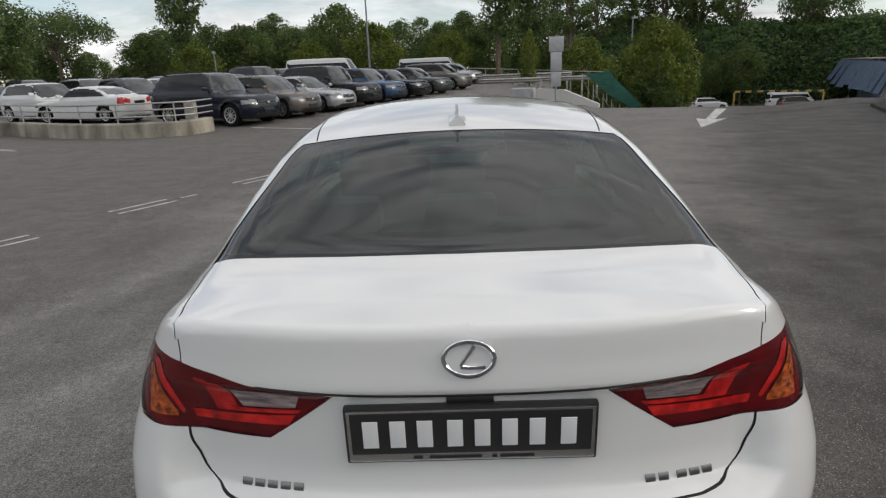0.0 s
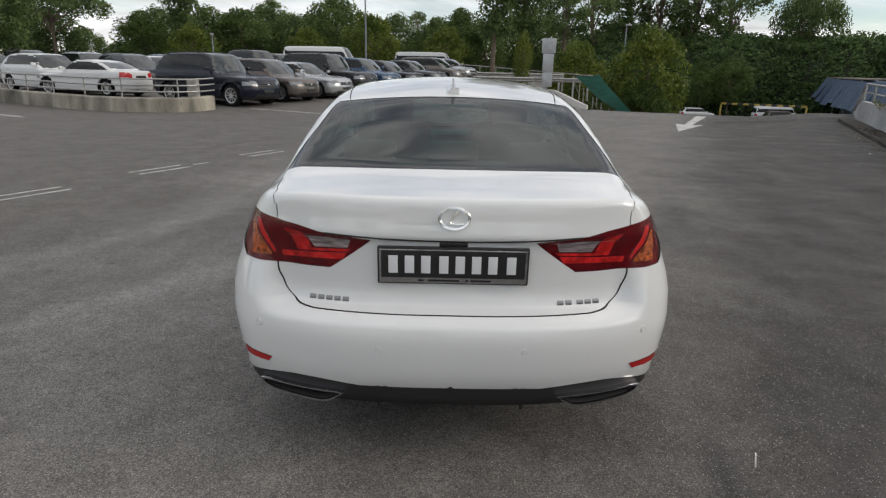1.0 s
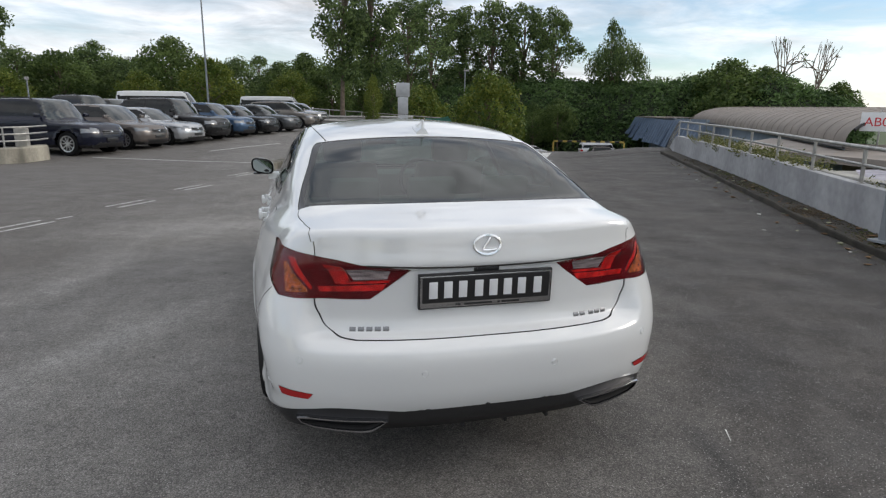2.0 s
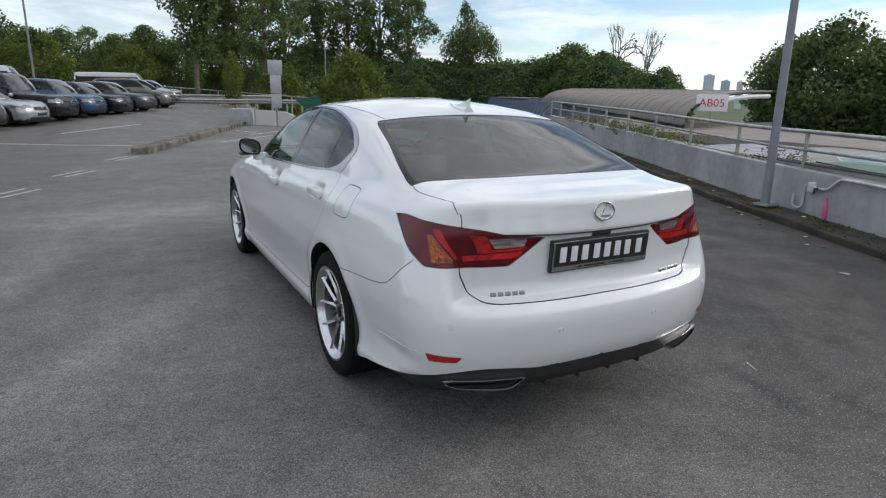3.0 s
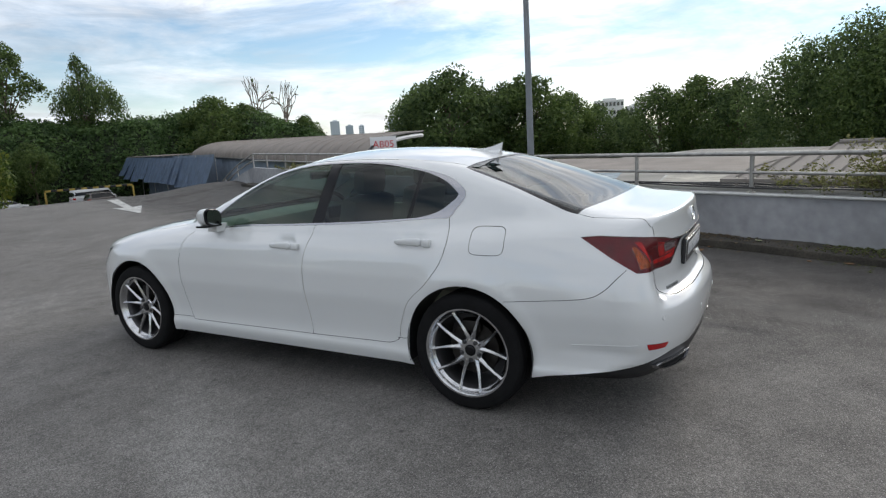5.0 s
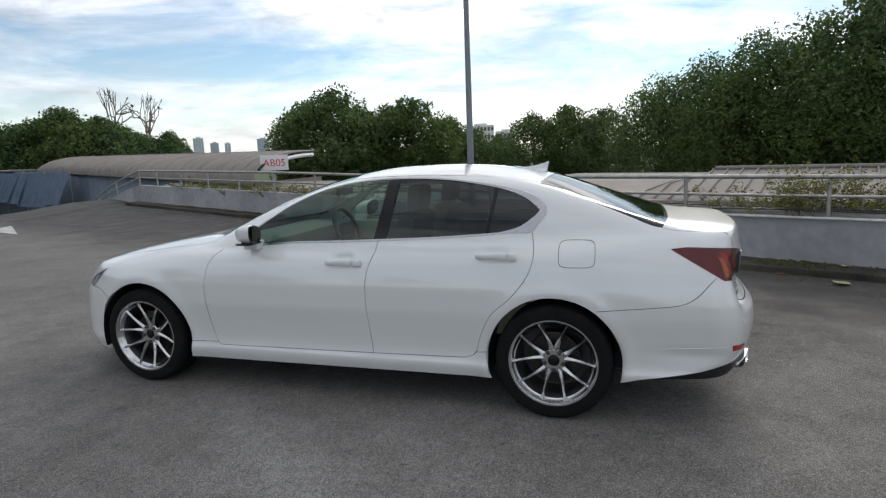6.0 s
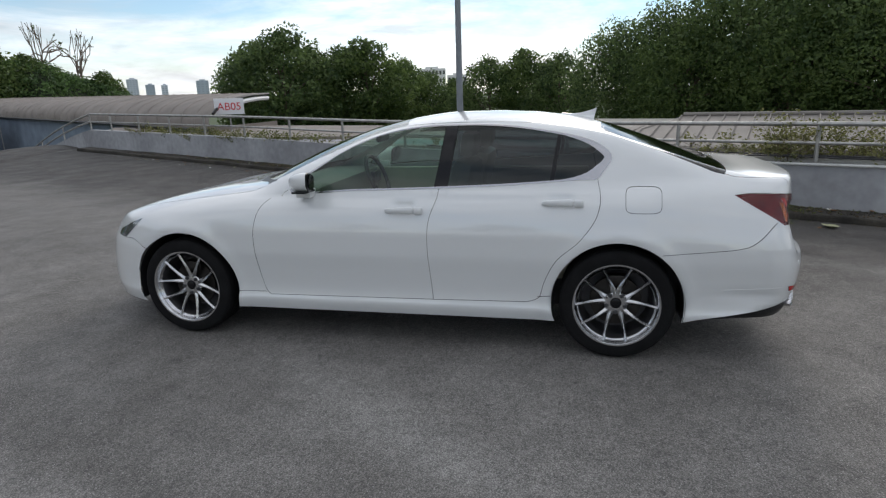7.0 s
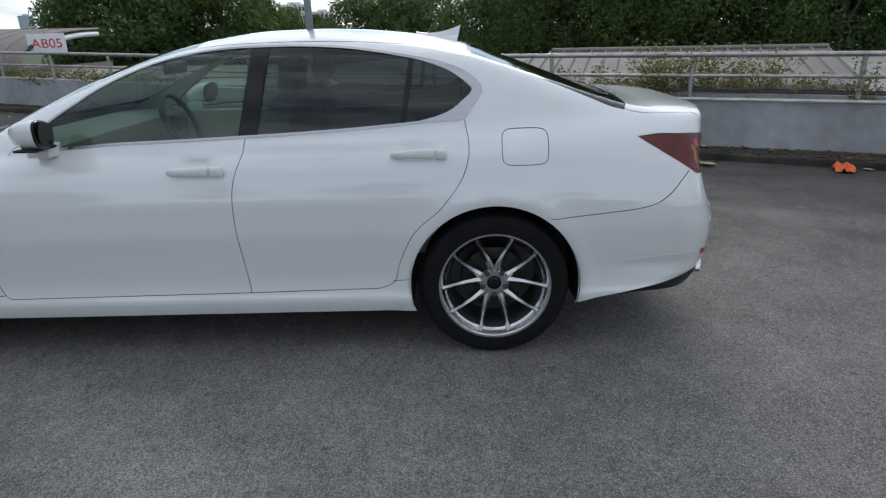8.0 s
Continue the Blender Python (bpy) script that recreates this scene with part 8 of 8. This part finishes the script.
# ---- weeds and litter along the parapet ----
def weeds():
    rng = np.random.default_rng(31)
    dry = foliage("dry_weed_leaves", (0.085, 0.10, 0.03), (0.25, 0.24, 0.09))
    for s0, out, h, n in ((-2.6, 0.40, 0.66, 34), (-1.8, 0.5, 0.46, 26), (-2.2, 0.55, 0.56, 30), (-3.7, 0.45, 0.58, 30), (-3.1, 0.6, 0.62, 30), (-4.7, 0.4, 0.5, 20), (-6.8, 0.5, 0.5, 20), (3.4, 0.35, 0.32, 14), (7.9, 0.3, 0.34, 18), (9.4, 0.25, 0.32, 18), (11.2, 0.35, 0.36, 18), (12.6, 0.3, 0.32, 18), (14.0, 0.3, 0.42, 14)):
        base = along_wall(s0, out, 0.0)
        z0 = 0.30 + wall_rise(base.y)
        w = thing("weed", "straggly dry green weeds growing behind the parapet", "plant", "weeds along the parapet", (base.x, base.y, z0))
        bm = bmesh.new()
        cs = []
        for i in range(n):
            a, r = rng.uniform(0, 2 * math.pi), rng.uniform(0.1, 0.55)
            tip = Vector((r * math.cos(a), r * math.sin(a) * 1.3, h * rng.uniform(0.6, 1.35)))
            tube_bm([(0.1 * math.cos(a), 0.2 * math.sin(a), 0), tip * 0.55 + Vector((0, 0, 0.12)), tip], [0.006, 0.004, 0.002], 4, bm)
            for t in np.linspace(0.45, 1.0, 5):
                cs.append(tuple(tip * float(t) + Vector((0, 0, 0.06))))
        part("stalk", bm, BARK, w, "thin woody stalks", smooth=False)
        v, f = leaf_cloud(cs, [0.085] * len(cs), 10, 0.022, rng)
        q = new("leaves", leaf_mesh("leaves", v, f, dry))
        q.parent = w
    # dry creeper trailing over the wall's top
    cs = []
    for s in np.arange(5.5, 14.0, 0.10):
        p = along_wall(s + rng.normal() * 0.05, 0.25 + rng.normal() * 0.12, 0.62 + wall_rise(s * 0.92) + abs(rng.normal()) * 0.07)
        cs.append(tuple(p))
    v, f = leaf_cloud(cs, [0.15] * len(cs), 26, 0.026, rng)
    q = new("dry_creeper", leaf_mesh("dry_creeper", v, f, dry))
    tagged(q, "dry creeping weeds along the top of the parapet", "plant", kind="stuff")


weeds()


def litter():
    rng = np.random.default_rng(41)
    dead = material("dead_leaf_brown", (0.20, 0.11, 0.05), rough=0.8, var=0.3, scale=20.0)
    green = material("fallen_leaf_green", (0.36, 0.36, 0.22), rough=0.7, var=0.2, scale=20.0)

    def leaf(x, y, z, size, mat, label):
        vs, fs, n = [], [], 6
        a = rng.uniform(0, 360)
        for i in range(n + 1):
            t = i / n
            w = size * 0.28 * math.sin(math.pi * min(0.97, t + 0.03)) + 0.002
            c = 0.25 * size * (t - 0.5) ** 2 * 2
            for k in (-1, 0, 1):
                vs.append((k * w, size * (t - 0.5), c + abs(k) * w * 0.5))
        for i in range(n):
            for k in range(2):
                e = 3 * i + k
                fs.append((e, e + 1, e + 4, e + 3))
        ob = link_mesh("fallen_leaf", vs, fs, mat, None, True)
        ob.matrix_basis = pose(x, y, z + 0.004, 0, 0, a)
        tagged(ob, label, "leaf", "fallen leaves by the kerb")

    for i in range(90):
        s = rng.uniform(-8.5, 13.0)
        o = -rng.uniform(0.05, 0.9)
        p = along_wall(s, o)
        z = 0.09 if o > -0.45 else 0.0
        leaf(p.x, p.y, z + wall_rise(p.y), rng.uniform(0.05, 0.12), dead if rng.uniform() < 0.75 else green, "curled brown dead leaf on the kerb")
    leaf(3.15, -2.55, deck_z(3.15, -2.55), 0.22, green, "pale green fallen leaf on the asphalt")
    leaf(3.45, -3.05, deck_z(3.45, -3.05), 0.20, dead, "curled brown dead leaf on the asphalt")
    scrap = material("white_litter", (0.62, 0.61, 0.58), rough=0.7, var=0.2, scale=30.0)
    for s in (-3.1, -0.6, 0.9, 1.6, 2.2, 3.4, 4.7, 6.1, 7.4, 9.0, 10.3, 12.1):
        o = -rng.uniform(0.12, 1.3)
        p = along_wall(s, o)
        leaf(p.x, p.y, (0.09 if o > -0.45 else 0.0) + wall_rise(p.y), rng.uniform(0.05, 0.10), scrap, "small pale scrap of litter by the kerb")
    # broken rubble and leaf crumbs gathered on the kerb
    bit = material("rubble_brown_grey", (0.060, 0.052, 0.043), rough=0.9, var=0.6, scale=6.0, fine=0.3, fscale=90.0)
    straw = material("leaf_crumbs", (0.105, 0.075, 0.042), rough=0.85, var=0.5, scale=9.0)
    moss = material("kerb_moss", (0.075, 0.085, 0.028), rough=0.95, var=0.5, scale=12.0)
    heaps = {"leaf_litter": rng.uniform(-6.0, 9.0, 9), "moss": rng.uniform(-3.0, 10.0, 9)}
    for name, label, count, lo, hi, flat_, mt in (("rubble", "crumbled concrete and soil on the kerb", 2600, 0.003, 0.011, 0.6, bit), ("leaf_litter", "brown leaf crumbs along the kerb", 2600, 0.007, 0.020, 0.16, straw), ("moss", "low green moss and weeds on the kerb", 1300, 0.006, 0.016, 0.5, moss)):
        vs, fs = [], []
        for _ in range(count):
            o = -abs(rng.normal()) * 0.30 - 0.02
            p = along_wall(rng.uniform(-10, 14.0) if name == "rubble" or rng.uniform() < 0.3 else heaps[name][rng.integers(9)] + rng.normal() * 0.28, o)
            z = (0.092 if o > -0.46 else 0.0) + wall_rise(p.y)
            r = rng.uniform(lo, hi) * (1.0 if rng.uniform() < 0.9 else 1.9)
            a = rng.uniform(0, 6.28)
            b = len(vs)
            for k in range(4):
                q = r * rng.uniform(0.6, 1.2)
                vs.append((p.x + q * math.cos(a + k * 1.57), p.y + q * math.sin(a + k * 1.57), z + r * flat_ * rng.uniform(0.1, 0.6)))
            vs += [(p.x, p.y, z + r * flat_ * 1.2), (p.x, p.y, z - 0.02)]
            fs += [(b, b + 1, b + 4), (b + 1, b + 2, b + 4), (b + 2, b + 3, b + 4), (b + 3, b, b + 4), (b + 1, b, b + 5), (b + 2, b + 1, b + 5), (b + 3, b + 2, b + 5), (b, b + 3, b + 5)]
        tagged(link_mesh(name, vs, fs, mt), label, name.replace("_", " "), kind="stuff")
    # orange cloth by the kerb
    bm = bmesh.new()
    bmesh.ops.create_grid(bm, x_segments=14, y_segments=10, size=1)
    for v in bm.verts:
        x, y = v.co.x * (0.14 + 0.03 * noise.noise(Vector((0, v.co.y * 3, 2)))), v.co.y * (0.09 + 0.03 * noise.noise(Vector((v.co.x * 3, 0, 9))))
        v.co = Vector((x, y, 0.012 + 0.060 * max(0.0, 1 - (x / 0.17) ** 2 - (y / 0.1) ** 2 * 0.6) * (1 + 1.2 * noise.noise(Vector((x * 22, y * 22, 1)))) + 0.020 * noise.noise(Vector((x * 40, y * 40, 5)))))
    c = part("cloth", bm, material("orange_cloth", (0.75, 0.16, 0.05), rough=0.9, var=0.15, scale=30.0))
    c.modifiers.new("thick", "SOLIDIFY").thickness = 0.006
    c.matrix_basis = pose(2.78, -3.80, deck_z(2.78, -3.80) + 0.004, 0, 0, -25)
    tagged(c, "crumpled orange cloth lying on the asphalt", "cloth")
    # dark cables lying along the roof edge
    for k in range(4):
        pts = [along_wall(s, 0.08 + 0.08 * k + 0.05 * math.sin(s * 1.3 + k), 0.652 + 0.008 * (k % 2) + 0.012 * max(0.0, math.sin(2 * s + k))) for s in np.arange(-7.5, 3.6 - k * 0.4, 0.35)]
        q = part("cable", tube_bm(pts, 0.012, 6), BLACK)
        tagged(q, "black cable lying along the edge of the roof", "cable")
    ledge = part("ledge", box_bm(0.174, 0.42, -16, 15, -0.2, 0.632, 0.02), CONCRETE, smooth=False)
    ledge.matrix_basis = pose(WALL_A, 0, 0, 0, 0, -math.degrees(WALL_ANG))
    tagged(ledge, "concrete ledge on the outer side of the parapet", "ledge", kind="structure")


litter()
